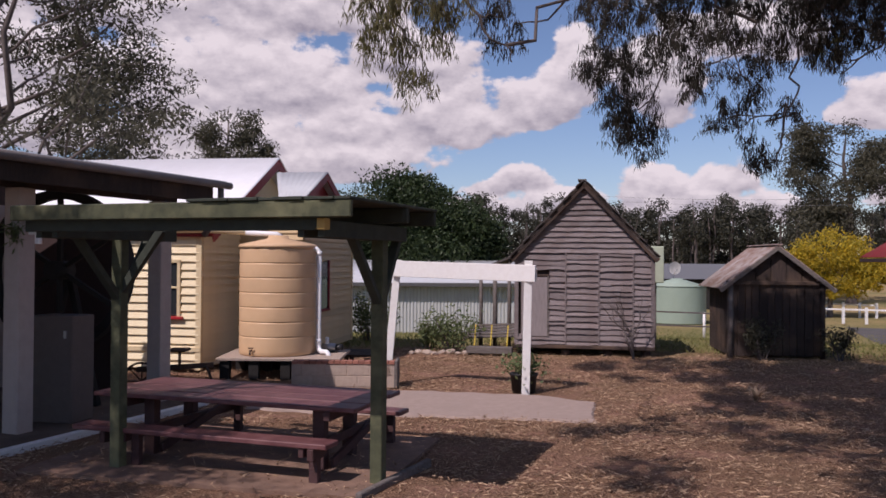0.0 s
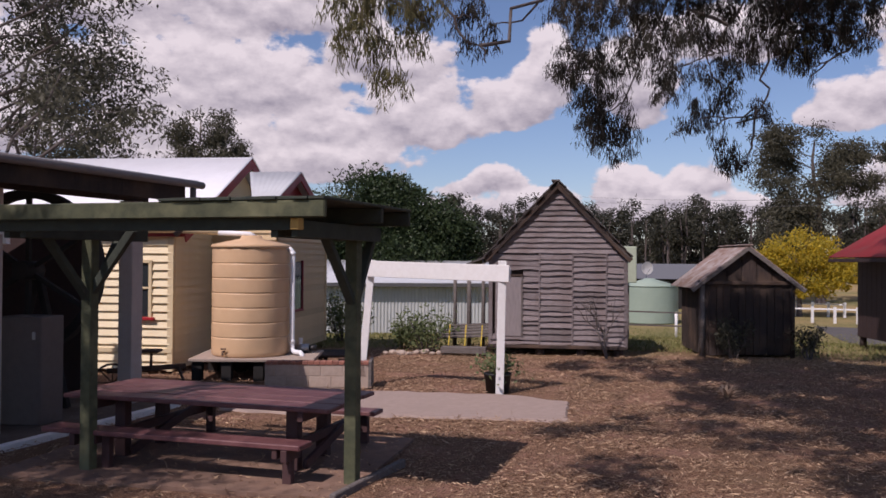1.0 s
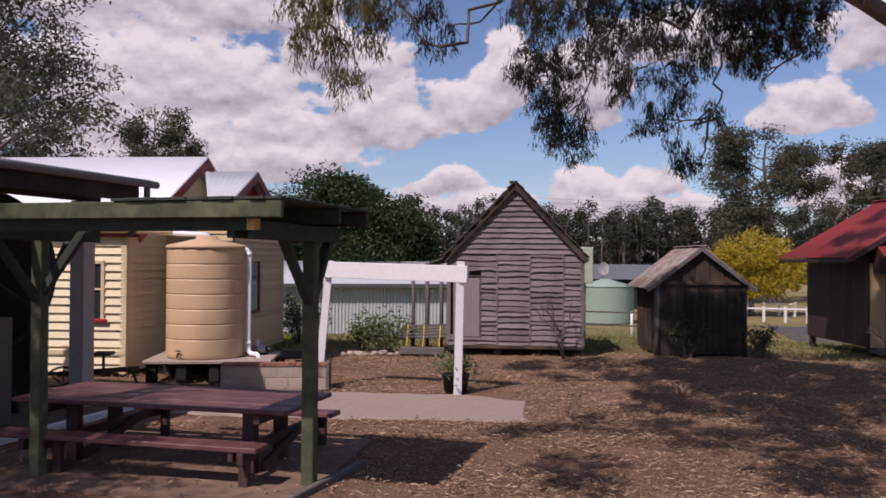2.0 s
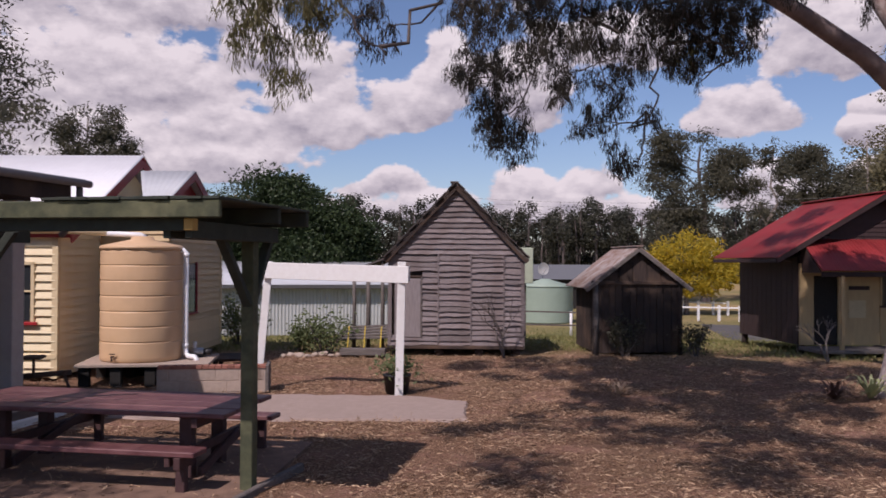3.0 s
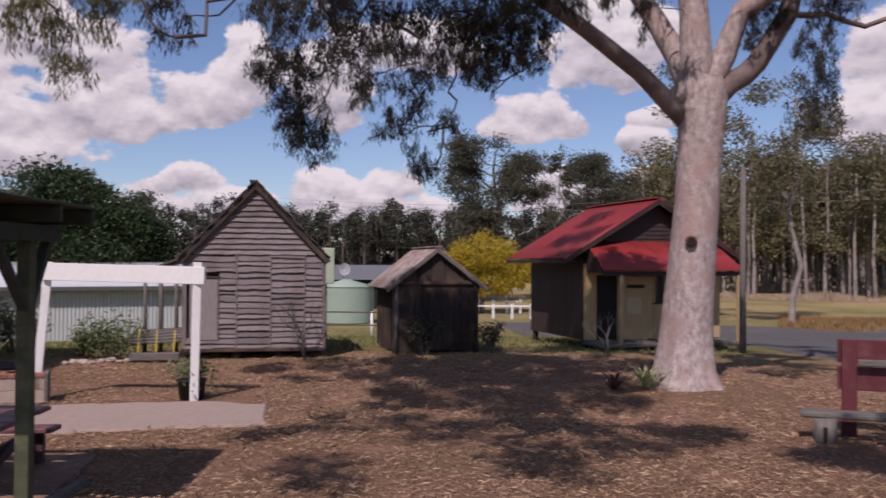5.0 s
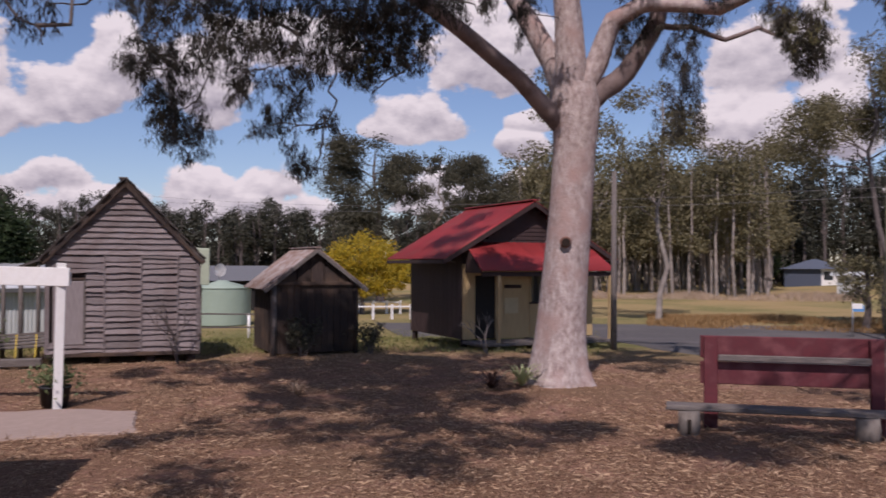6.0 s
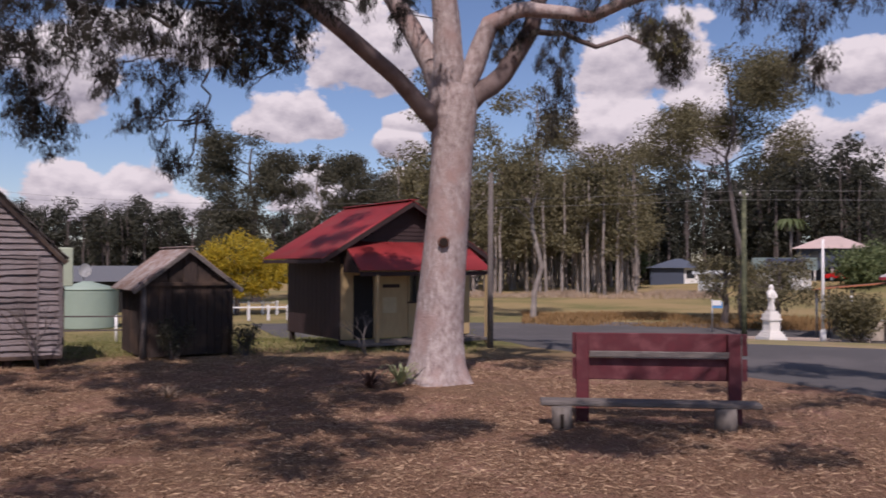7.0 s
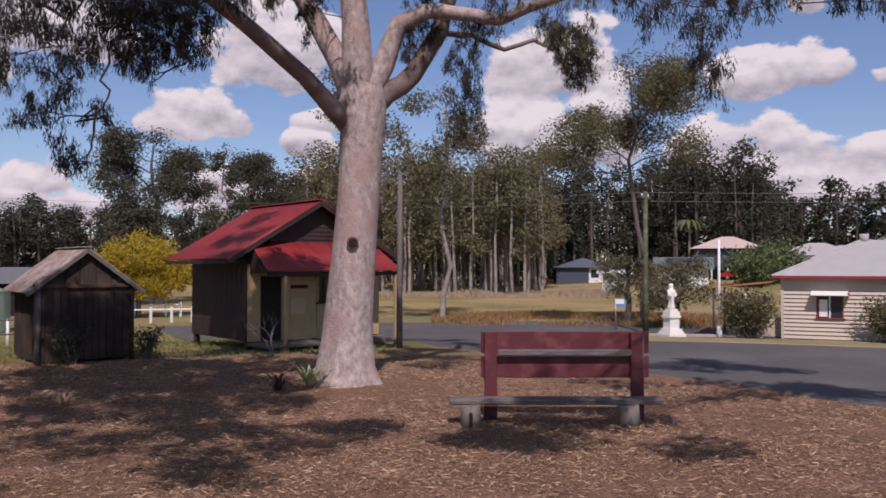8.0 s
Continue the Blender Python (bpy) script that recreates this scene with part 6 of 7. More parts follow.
    # the crown overhead: each clump stands on the sun's line to a shaded stretch of the yard (x, y, half across, half along, clumps)
    yard = [(3.3, 17.9, 1.3, 1.9, 5), (5.8, 18.6, 1.6, 2.3, 15), (8.0, 18.2, 2.3, 3.2, 58), (9.5, 17.0, 2.5, 3.2, 58), (5.8, 13.3, 1.7, 1.5, 13), (7.3, 12.4, 1.6, 2.0, 18), (3.8, 11.7, 0.5, 0.5, 1),
            (4.8, 11.1, 0.7, 0.5, 2), (5.8, 9.7, 0.8, 0.7, 3), (7.2, 9.8, 0.6, 1.2, 4), (2.2, 9.4, 0.3, 0.4, 2), (4.7, 8.7, 0.6, 0.5, 3), (7.3, 9.1, 0.4, 0.9, 2), (5.3, 11.6, 2.0, 1.0, 5)]
    street = [(8.5, 7.7, 1.2, 0.7, 8), (10.5, 7.8, 1.0, 0.6, 8), (9.9, 5.6, 0.6, 0.7, 3), (15.5, 7.0, 2.0, 0.8, 12), (18.0, 9.4, 1.6, 1.2, 12), (15.6, 17.0, 1.4, 1.4, 7), (13.0, 16.5, 1.5, 1.5, 7)]
    fronts = [(14.4, 19.4, 1.9, 0.2, 18, 1.9), (8.0, 20.7, 1.0, 0.1, 9, 1.4), (12.0, 19.8, 0.8, 0.6, 5, 2.0)]
    crown = []
    for gx, gy, ra, rl, m, *tall in yard + street + fronts:
        out = Vector((gx, gy, 0)).normalized()
        across = Vector((out.y, -out.x, 0))
        for _ in range(m):
            a, r = rnd.uniform(0, math.tau), math.sqrt(rnd.random())
            g = Vector((gx, gy, 0)) + across * (ra * r * math.cos(a)) + out * (rl * r * math.sin(a))
            g.z = rnd.uniform(0.2, tall[0]) if tall else 0.0
            rw, rh = rnd.uniform(0.3, 0.65), rnd.uniform(0.2, 0.35)
            for _ in range(12):
                z = rnd.uniform(6.5, 11.5)
                p = g + sun_way * ((z - g.z) / sun_way.z)
                if p.z - 2.3 > 0.37 * math.hypot(p.x, p.y) + rh + 0.35:
                    break
            else:
                continue
            # the trunk itself stands in the sun
            side = [(p - sun_way * ((p.z - h) / sun_way.z) - base - Vector((0.045 * h, -0.035 * h, 0))).to_2d().length for h in (0.3, 1.2, 2.1, 3.0, 3.9, 4.8, 5.6)]
            if min(side) > rw + 0.5:
                crown.append((p.x, p.y, p.z, rw, rh))
    for i in range(34):
        a, r = rnd.uniform(0, math.tau), 1.0 + 3.6 * math.sqrt(rnd.random())
        x, y = 10.0 + r * math.cos(a), 12.6 + r * math.sin(a)
        crown.append((x, y, 2.3 + 0.4 * math.hypot(x, y) + rnd.uniform(0.8, 3.4), rnd.uniform(0.4, 0.8), rnd.uniform(0.3, 0.5)))
    hang = [base + Vector(p) for path, _ in limbs.values() for p in path[2:]]
    tw = Wood()
    for line in branches:
        start = Vector(line[0])
        near = min(hang, key=lambda q: (q - start).length)
        pts = wander(rnd, near, start, 4, 0.25)
        for p, q in zip(line, line[1:]):
            pts += wander(rnd, p, q, 3, 0.05)[1:]
        tw.limb(pts, [0.02 * (1 - 0.8 * i / (len(pts) - 1)) + 0.003 for i in range(len(pts))], 7)
        hang += [Vector(p) for p in line]
    P, D, pale_p, pale_d = [], [], [], []
    for ci, (x, y, z, rw, rh) in enumerate(sprays + crown):
        low = ci < len(sprays)
        top = Vector((x, y, z + rh * 0.7))
        near = min(hang, key=lambda q: (q - top).length + (1.2 if q.z < top.z - 0.2 else 0))
        gap = (near - top).length
        pts = wander(rnd, near, top, 5, min(0.4, gap * 0.16))
        tw.limb(pts, [0.011 * (1 - 0.7 * i / 5) + 0.003 for i in range(6)], 5)
        if low:
            hang.append(top)
        pale = ci < 8 or (low and rnd.random() < 0.06)
        count = int((58 if len(spray_near) <= ci < len(spray_near) + len(spray_west) else 42) * math.pi * rw * rh) + 3 if low else int(40 * (rw / 0.4) ** 1.3 * (rh / 0.4) ** 0.7)
        for _ in range(count):
            a, r = rnd.uniform(0, math.tau), math.sqrt(rnd.random())
            s = Vector((x + 0.88 * rw * r * math.cos(a), y + rw * rnd.uniform(-1, 1), z + rh * r * math.sin(a) + (0.16 if ci < len(spray_near) else 0.34 if low else 0.1)))
            ln = rnd.uniform(0.12, 0.34)
            e = s + Vector((rnd.uniform(-0.09, 0.09), rnd.uniform(-0.09, 0.09), -ln))
            if low and rnd.random() < 0.35:
                tw.limb([s.lerp(top, 0.8), s.lerp(top, 0.4) + Vector((0, 0, 0.05)), s, e], [0.006, 0.005, 0.004, 0.002], 4)
            else:
                tw.limb([s, e], [0.004, 0.002], 3)
            spread = rnd.uniform(0.025, 0.06) if low else 0.05
            for j in range(rnd.randint(44, 72) if low else rnd.randint(22, 30)):
                q = s.lerp(e, rnd.random()) + Vector((rnd.gauss(0, spread), rnd.gauss(0, spread), 0))
                lean = 0.32 if low else 0.6
                d = Vector((rnd.gauss(0, lean), rnd.gauss(0, lean), -1)).normalized()
                (pale_p if pale else P).append(q)
                (pale_d if pale else D).append(d)
    tob = new("twig_mass", tw.done("twig_mass", "bark_dark"))
    tob.parent = o
    tagged(tob, kind="stuff")
    for ps, ds, mat in ((P, D, "gum_leaf"), (pale_p, pale_d, "gum_leaf_light")):
        ps, ds = np.array(ps), np.array(ds)
        broad_leaf = 1 + 2.6 * (ps[:, 2] > 2.3 + 0.355 * np.hypot(ps[:, 0], ps[:, 1]))
        me = leaf_mesh("crown", ps, ds, rng.uniform(0.06, 0.13, len(ps)), rng.uniform(0.004, 0.0075, len(ps)) * broad_leaf, mat, rng)
        cr = new("crown", me)
        cr.parent = o
        tagged(cr, kind="stuff")
    for ob in o.children:
        if ob.name.startswith(("crown", "twig_mass")):
            ob.matrix_parent_inverse = Matrix.Translation((-9.65, -12.65, -0.1))


M["bark_scar"] = material("bark_scar", (0.20, 0.10, 0.075), 0.9, col2=(0.09, 0.045, 0.035), scale=14, mix=0.8, bump=0.5, bump_scale=30)
big_gum()


def gum(name, label, x, y, height, spread, trunk_r, seed, leaf="far_leaf", leaf_len=0.3, count=6000, start=0.35, trunks=1, bark="pale_trunk", group="", clump=0.26):
    """A gum tree grown from a seed: tapering trunks, rising limbs, and uneven clumps of leaves."""
    rnd, rng = random.Random(seed), np.random.default_rng(seed)
    z0 = land(x, y)
    o = thing(name, label, "tree", pose(x, y, z0 - 0.1), group)
    w = Wood()
    tips = []
    for t in range(trunks):
        lean = Vector((rnd.uniform(-1, 1), rnd.uniform(-1, 1), 0)) * (0.12 * height if trunks > 1 else 0.05 * height)
        foot = Vector((rnd.uniform(-1, 1), rnd.uniform(-1, 1), 0)) * (1.2 if t else 0)
        h = height * (1 if t == 0 else rnd.uniform(0.8, 0.95))
        top = foot + lean + Vector((0, 0, h * 0.86))
        path = wander(rnd, foot, top, 8, 0.035 * height)
        tr = trunk_r * (1 if t == 0 else 0.8)
        w.limb(path, [tr * (1.25 - 0.25 * min(1, i)) * (1 - 0.85 * i / 8) + 0.02 for i in range(9)], 9)
        tips.append((top + Vector((0, 0, h * 0.05)), 0.7))
        for i in range(11):
            s = start + (0.95 - start) * (i + rnd.random()) / 11
            p = path[min(7, int(s * 8))].lerp(path[min(8, int(s * 8) + 1)], s * 8 % 1)
            a = rnd.uniform(0, math.tau)
            reach = spread * (1.1 - 0.6 * s) * rnd.uniform(0.55, 1.1)
            e = p + Vector((math.cos(a) * reach, math.sin(a) * reach, reach * rnd.uniform(0.35, 0.9)))
            if e.z > h:
                e.z = h * rnd.uniform(0.9, 1.0)
            lp = wander(rnd, p, e, 5, reach * 0.1)
            lr = tr * 0.42 * (1.15 - s)
            w.limb(lp, [lr * (1 - 0.8 * k / 5) + 0.012 for k in range(6)], 6)
            tips.append((e, 1.0))
            for _ in range(3):
                q = lp[rnd.randint(2, 4)]
                a2 = a + rnd.uniform(-1.2, 1.2)
                r2 = reach * rnd.uniform(0.3, 0.55)
                e2 = q + Vector((math.cos(a2) * r2, math.sin(a2) * r2, r2 * rnd.uniform(-0.1, 0.9)))
                e2.z = min(e2.z, h)
                w.limb(wander(rnd, q, e2, 3, r2 * 0.1), [lr * 0.4 + 0.006, lr * 0.3 + 0.006, lr * 0.2 + 0.006, 0.008], 5)
                tips.append((e2, 0.85))
    tk = new("trunk", w.done("trunk", bark))
    tk.parent = o
    c = np.array([t[0] for t in tips])
    size = np.array([t[1] for t in tips]) * spread * clump
    subs = 9
    sub_off = unit(rng.normal(size=(len(c), subs, 3)).reshape(-1, 3)).reshape(len(c), subs, 3) * rng.uniform(0.2, 1.15, (len(c), subs, 1)) * np.array([1, 1, 0.95]) * size[:, None, None]
    sub_r = rng.uniform(0.22, 0.6, (len(c), subs)) * size[:, None]
    share = (sub_r ** 2).ravel()
    pick = rng.choice(len(c) * subs, count, p=share / share.sum())
    off = sub_off.reshape(-1, 3)[pick] + rng.normal(size=(count, 3)) * 0.7 * sub_r.ravel()[pick][:, None] * np.array([[1, 1, 0.6]])
    off[:, 2] -= 0.25 * np.repeat(size, subs)[pick]
    pick = pick // subs
    way = unit(rng.normal(size=(count, 3)) * 0.75 + np.array([[0, 0, -0.7]]))
    cr = new("crown", leaf_mesh("crown", c[pick] + off, way, rng.uniform(0.6, 1.3, count) * leaf_len, rng.uniform(0.12, 0.22, count) * leaf_len, leaf, rng))
    cr.parent = o
    return o


gum("gum_tree", "large gum tree with several grey limbs behind the pavilion", -13.4, 27.0, 17.5, 6.5, 0.24, 21, leaf="gum_leaf_mid", leaf_len=0.2, count=31000, start=0.3, trunks=2, bark="bark_dark", clump=0.15)
gum("gum_tree", "spreading gum tree that shades the shelter", -8.8, 1.6, 11.5, 4.6, 0.28, 33, leaf="gum_leaf_mid", leaf_len=0.2, count=26000, start=0.4, bark="pale_trunk", clump=0.24)
gum("gum_tree", "slim gum tree with sparse leaves behind the pavilion", -15.8, 36.5, 10.8, 3.2, 0.18, 22, leaf="gum_leaf_mid", leaf_len=0.2, count=6000, bark="bark_dark")
gum("gum_tree", "distant gum tree rising behind the house roof", -17.6, 66.5, 16.6, 2.7, 0.26, 23, leaf="gum_leaf_mid", leaf_len=0.3, count=6500, start=0.6, bark="pale_trunk", clump=0.4)
gum("gum_tree", "distant gum tree rising behind the house roof", -15.2, 66.8, 16.2, 2.0, 0.2, 24, leaf="gum_leaf_mid", leaf_len=0.3, count=4800, start=0.6, bark="pale_trunk", clump=0.4)
gum("gum_tree", "broad gum tree standing behind the yellow tree", 32.6, 68.5, 15.6, 5.2, 0.36, 25, leaf="gum_leaf_mid", leaf_len=0.28, count=32000, start=0.3, bark="bark_dark", clump=0.28)
gum("gum_tree", "slender gum tree with pale trunk in the field", 36.9, 66.5, 15.0, 2.1, 0.17, 26, leaf="gum_leaf_mid", leaf_len=0.3, count=3600, start=0.4, clump=0.34)
gum("gum_tree", "round-topped gum tree beyond the red roof", 43.9, 69.5, 14.9, 3.8, 0.3, 27, leaf="gum_leaf_mid", leaf_len=0.28, count=24000, start=0.45, bark="bark_dark", clump=0.36)
gum("gum_tree", "tall open gum tree beside the street pole", 42.8, 27.8, 17.3, 5.2, 0.17, 36, leaf_len=0.2, count=36000, start=0.5, bark="bark_dark", clump=0.27)
gum("gum_tree", "pale-trunked gum tree at the paddock edge", 38.5, 40.3, 16.5, 4.0, 0.17, 29, leaf_len=0.28, count=6500, start=0.4)
gum("gum_tree", "pale-trunked gum tree at the paddock edge", 35.0, 44.0, 17.5, 4.5, 0.17, 30, leaf_len=0.3, count=8000, start=0.35)
gum("gum_tree", "low dark tree at the paddock edge by the statue", 44.2, 30.0, 4.6, 2.0, 0.2, 31, leaf_len=0.2, count=3500, start=0.3, bark="bark_dark")
gum("gum_tree", "low bushy tree behind the statue", 42.4, 25.4, 4.0, 2.2, 0.12, 32, leaf_len=0.2, count=6500, start=0.12, bark="bark_dark", clump=0.34)


def dense_tree(name, label, x, y, lobes, leaf, leaf_len, count, seed, trunk_r, bark="bark_dark", gap=0.0):
    """A full crown made of leafy lobes (dx, dy, z, radius, height)."""
    rnd, rng = random.Random(seed), np.random.default_rng(seed)
    z0 = land(x, y)
    o = thing(name, label, "tree", pose(x, y, z0 - 0.05))
    w = Wood()
    fork = Vector((0, 0, lobes[0][2] * 0.35))
    w.limb([(0, 0, 0), (0.02, 0.02, fork.z * 0.5), fork], [trunk_r * 1.3, trunk_r, trunk_r * 0.9], 9)
    P, Dn = [], []
    for dx, dy, z, r, h in lobes:
        w.limb(wander(rnd, fork, (dx, dy, z), 5, 0.12 * r), [trunk_r * 0.6 * (1 - 0.85 * i / 5) + 0.01 for i in range(6)], 6)
        sub = max(14, int(110 * r * h / 6))
        for _ in range(sub):
            d = unit(rng.normal(size=(1, 3)))[0]
            cc = np.array([dx, dy, z]) + d * np.array([r, r, h]) * rng.uniform(0.55, 0.98)
            k = max(8, count // (len(lobes) * sub))
            rr = 0.24 * (r + h) * rng.uniform(0.5, 1.0)
            P.append(cc + unit(rng.normal(size=(k, 3))) * (rng.random((k, 1)) ** 0.5) * rr * np.array([[1, 1, 0.7]]))
            Dn.append(unit(rng.normal(size=(k, 3)) + d * 0.8))
    tk = new("trunk", w.done("trunk", bark))
    tk.parent = o
    P, Dn = np.concatenate(P), np.concatenate(Dn)
    cr = new("crown", leaf_mesh("crown", P, Dn, rng.uniform(0.6, 1.3, len(P)) * leaf_len, rng.uniform(0.2, 0.32, len(P)) * leaf_len, leaf, rng))
    cr.parent = o


dense_tree("fig_tree", "broad dense dark green fig tree behind the sheds", -1.4, 46.0, [(-1.2, 0, 5.6, 2.9, 2.8), (-3.0, 0.3, 4.6, 1.6, 2.2), (1.6, -0.2, 4.6, 2.5, 2.4), (3.4, 0, 3.9, 1.5, 2.0), (0.3, -0.8, 3.2, 3.6, 2.0), (0, 1, 6.2, 2.0, 1.9)], "fig_leaf", 0.19, 110000, 51, 0.4)
dense_tree("silky_oak", "yellow-flowering leafy tree beyond the small shed", 25.0, 55.5, [(-0.3, 0, 4.2, 2.3, 1.5), (1.7, 0.2, 3.6, 1.7, 1.5), (-2.0, 0, 3.3, 1.4, 1.2), (0.6, -0.5, 2.7, 2.2, 1.2), (3.1, 0, 2.8, 1.2, 1.0), (-1.0, -0.5, 2.0, 1.3, 0.8)], "yellow_leaf", 0.17, 26000, 52, 0.16)


def woods(name, label, az0, az1, r0, r1, n, hmin, hmax, leaf, seed, leaf_len, per, trunk_mat, low=0.35):
    """A belt of trees seen from far off, as one mass of leaves and one of trunks."""
    rnd, rng = random.Random(seed), np.random.default_rng(seed)
    w = Wood()
    P, Dn, ln = [], [], []
    for _ in range(n):
        a, r = radians(rnd.uniform(az0, az1)), rnd.uniform(r0, r1)
        x, y = r * math.sin(a), r * math.cos(a)
        z = land(x, y)
        h = rnd.uniform(hmin, hmax)
        sp = h * rnd.uniform(0.12, 0.2)
        w.limb(wander(rnd, (x, y, z - 0.2), (x + rnd.uniform(-0.6, 0.6), y, z + h * 0.92), 4, 0.25), [0.2, 0.17, 0.13, 0.09, 0.04], 6)
        for _ in range(rnd.randint(7, 11)):
            s = rnd.uniform(low, 1.0)
            rr = sp * (1.25 - 0.75 * s)
            b = rnd.uniform(0, math.tau)
            c = np.array([x + rr * math.cos(b), y + rr * math.sin(b), z + h * s - 0.3])
            k = per
            P.append(c + unit(rng.normal(size=(k, 3))) * (rng.random((k, 1)) ** 0.5) * sp * np.array([[0.6, 0.6, 0.55]]))
            Dn.append(unit(rng.normal(size=(k, 3)) + np.array([[0, 0, -0.5]])))
    P, Dn = np.concatenate(P), np.concatenate(Dn)
    o = thing(name, label, "woods", kind="stuff")
    a = new("trunk", w.done("trunk", trunk_mat))
    b = new("crown", leaf_mesh("crown", P, Dn, rng.uniform(0.6, 1.4, len(P)) * leaf_len, rng.uniform(0.2, 0.3, len(P)) * leaf_len, leaf, rng))
    for ob in (a, b):
        ob.parent = o
        tagged(ob, kind="stuff")


woods("near_woods", "belt of tall thin gum trees along the paddock", 34, 50.6, 88, 112, 95, 12, 16.5, "far_leaf", 61, 0.36, 120, "pale_trunk", 0.34)
woods("pine_woods", "dark pine and gum forest behind the paddock", 36, 65, 118, 150, 200, 12.5, 18.0, "pine_leaf", 62, 0.5, 95, "bark_dark", 0.12)
woods("far_pines", "distant line of dark trees on the rise", 63, 80, 190, 240, 90, 12, 19, "pine_leaf", 63, 1.0, 45, "bark_dark", 0.2)
woods("far_trees", "distant dark line of trees beyond the field", -4, 37, 118, 160, 300, 8.5, 12.5, "pine_leaf", 64, 0.42, 95, "bark_dark", 0.0)
woods("far_trees", "distant dark trees behind the house", -30, -4, 110, 150, 60, 9, 14, "far_leaf", 65, 0.8, 45, "bark_dark", 0.15)

# ---- small plants and garden things ----
def shrub(name, label, x, y, r, h, leaf, count, seed, leaf_len=0.07, stems=9):
    rnd, rng = random.Random(seed), np.random.default_rng(seed)
    o = thing(name, label, "shrub", pose(x, y, land(x, y)))
    w = Wood()
    P, Dn = [], []
    for i in range(stems):
        a, rr = rnd.uniform(0, math.tau), r * math.sqrt(rnd.random())
        e = Vector((rr * math.cos(a), rr * math.sin(a), h * rnd.uniform(0.55, 1.0)))
        pts = wander(rnd, (0.15 * e.x, 0.15 * e.y, -0.05), e, 4, 0.08 * h)
        w.limb(pts, [0.02, 0.016, 0.012, 0.008, 0.004], 5)
        k = count // stems
        t = rng.random((k, 1)) ** 0.6
        along = np.array(pts[1]) * (1 - t) + np.array(e) * t
        P.append(along + rng.normal(size=(k, 3)) * r * 0.2)
        Dn.append(unit(rng.normal(size=(k, 3)) + np.array([[0, 0, 0.4]])))
    s = new("stem", w.done("stem", "bark_dark"))
    s.parent = o
    P, Dn = np.concatenate(P), np.concatenate(Dn)
    P[:, 2] = np.maximum(P[:, 2], 0.03)
    c = new("foliage", leaf_mesh("foliage", P, Dn, rng.uniform(0.6, 1.4, len(P)) * leaf_len, rng.uniform(0.18, 0.3, len(P)) * leaf_len, leaf, rng))
    c.parent = o
    return o


def dry_tree(label, x, y, h, seed, mat="weathered"):
    rnd = random.Random(seed)
    o = thing("bare_shrub", label, "shrub", pose(x, y, land(x, y)))

    def grow(p, d, ln, r, depth):
        e = p + d * ln
        mid = p.lerp(e, 0.5) + Vector((rnd.uniform(-1, 1), rnd.uniform(-1, 1), 0)) * ln * 0.06
        w = Wood()
        w.limb([p, mid, e], [r, r * 0.85, r * 0.65], 6)
        b = new("branch", w.done("branch", mat))
        b.parent = o
        if depth:
            for _ in range(rnd.randint(2, 3)):
                nd = (d + Vector((rnd.uniform(-1, 1), rnd.uniform(-0.5, 0.5), rnd.uniform(-0.3, 0.6))) * 0.8).normalized()
                grow(p.lerp(e, rnd.uniform(0.6, 1.0)), nd, ln * rnd.uniform(0.55, 0.8), r * 0.6, depth - 1)

    for k in range(2):
        grow(Vector((0, 0, -0.05)), Vector((rnd.uniform(-0.7, 0.7), rnd.uniform(-0.2, 0.2), 1)).normalized(), h * 0.42, 0.028, 3)


dry_tree("bare leafless shrub against the slab hut", 4.5, 20.2, 1.9, 4, "bark_dark")
dry_tree("bare leafless shrub in front of the red-roofed hut", 11.9, 18.6, 1.2, 8)
shrub("shrub", "leafy green shrub growing against the plank shed", 7.5, 20.2, 0.42, 1.0, "gum_leaf_mid", 1100, 71, 0.08)
shrub("shrub", "low green shrub at the corner of the plank shed", 9.3, 20.1, 0.45, 0.75, "gum_leaf_mid", 900, 72, 0.08)
shrub("shrub", "green garden shrub in the bed by the hut steps", 0.25, 21.6, 0.8, 1.0, "shrub_leaf", 1300, 73, 0.10, 16)
shrub("shrub", "green garden shrub in the bed by the hut steps", -0.35, 22.2, 0.5, 0.7, "shrub_leaf", 700, 74, 0.10)
shrub("shrub", "leafy shrub beside the house wing", -2.1, 24.6, 0.8, 1.3, "shrub_leaf", 1700, 75, 0.10, 14)
shrub("shrub", "dark shrub by the roadside beside the flagpole", 39.2, 19.6, 1.2, 2.4, "far_leaf", 5000, 76, 0.16, 18)
shrub("shrub", "round bush in front of the road house", 40.4, 13.8, 1.0, 1.9, "far_leaf", 5000, 77, 0.15, 18)
shrub("shrub", "garden bushes near the far houses", 88.0, 44.0, 3.0, 3.6, "shrub_leaf", 4000, 78, 0.4, 18)
shrub("shrub", "garden bushes near the far houses", 93.0, 44.0, 3.5, 4.0, "shrub_leaf", 4000, 79, 0.4, 18)
shrub("shrub", "green bush at the edge of the woods", 88.0, 74.0, 3.0, 5.0, "fig_leaf", 4000, 80, 0.45, 18)


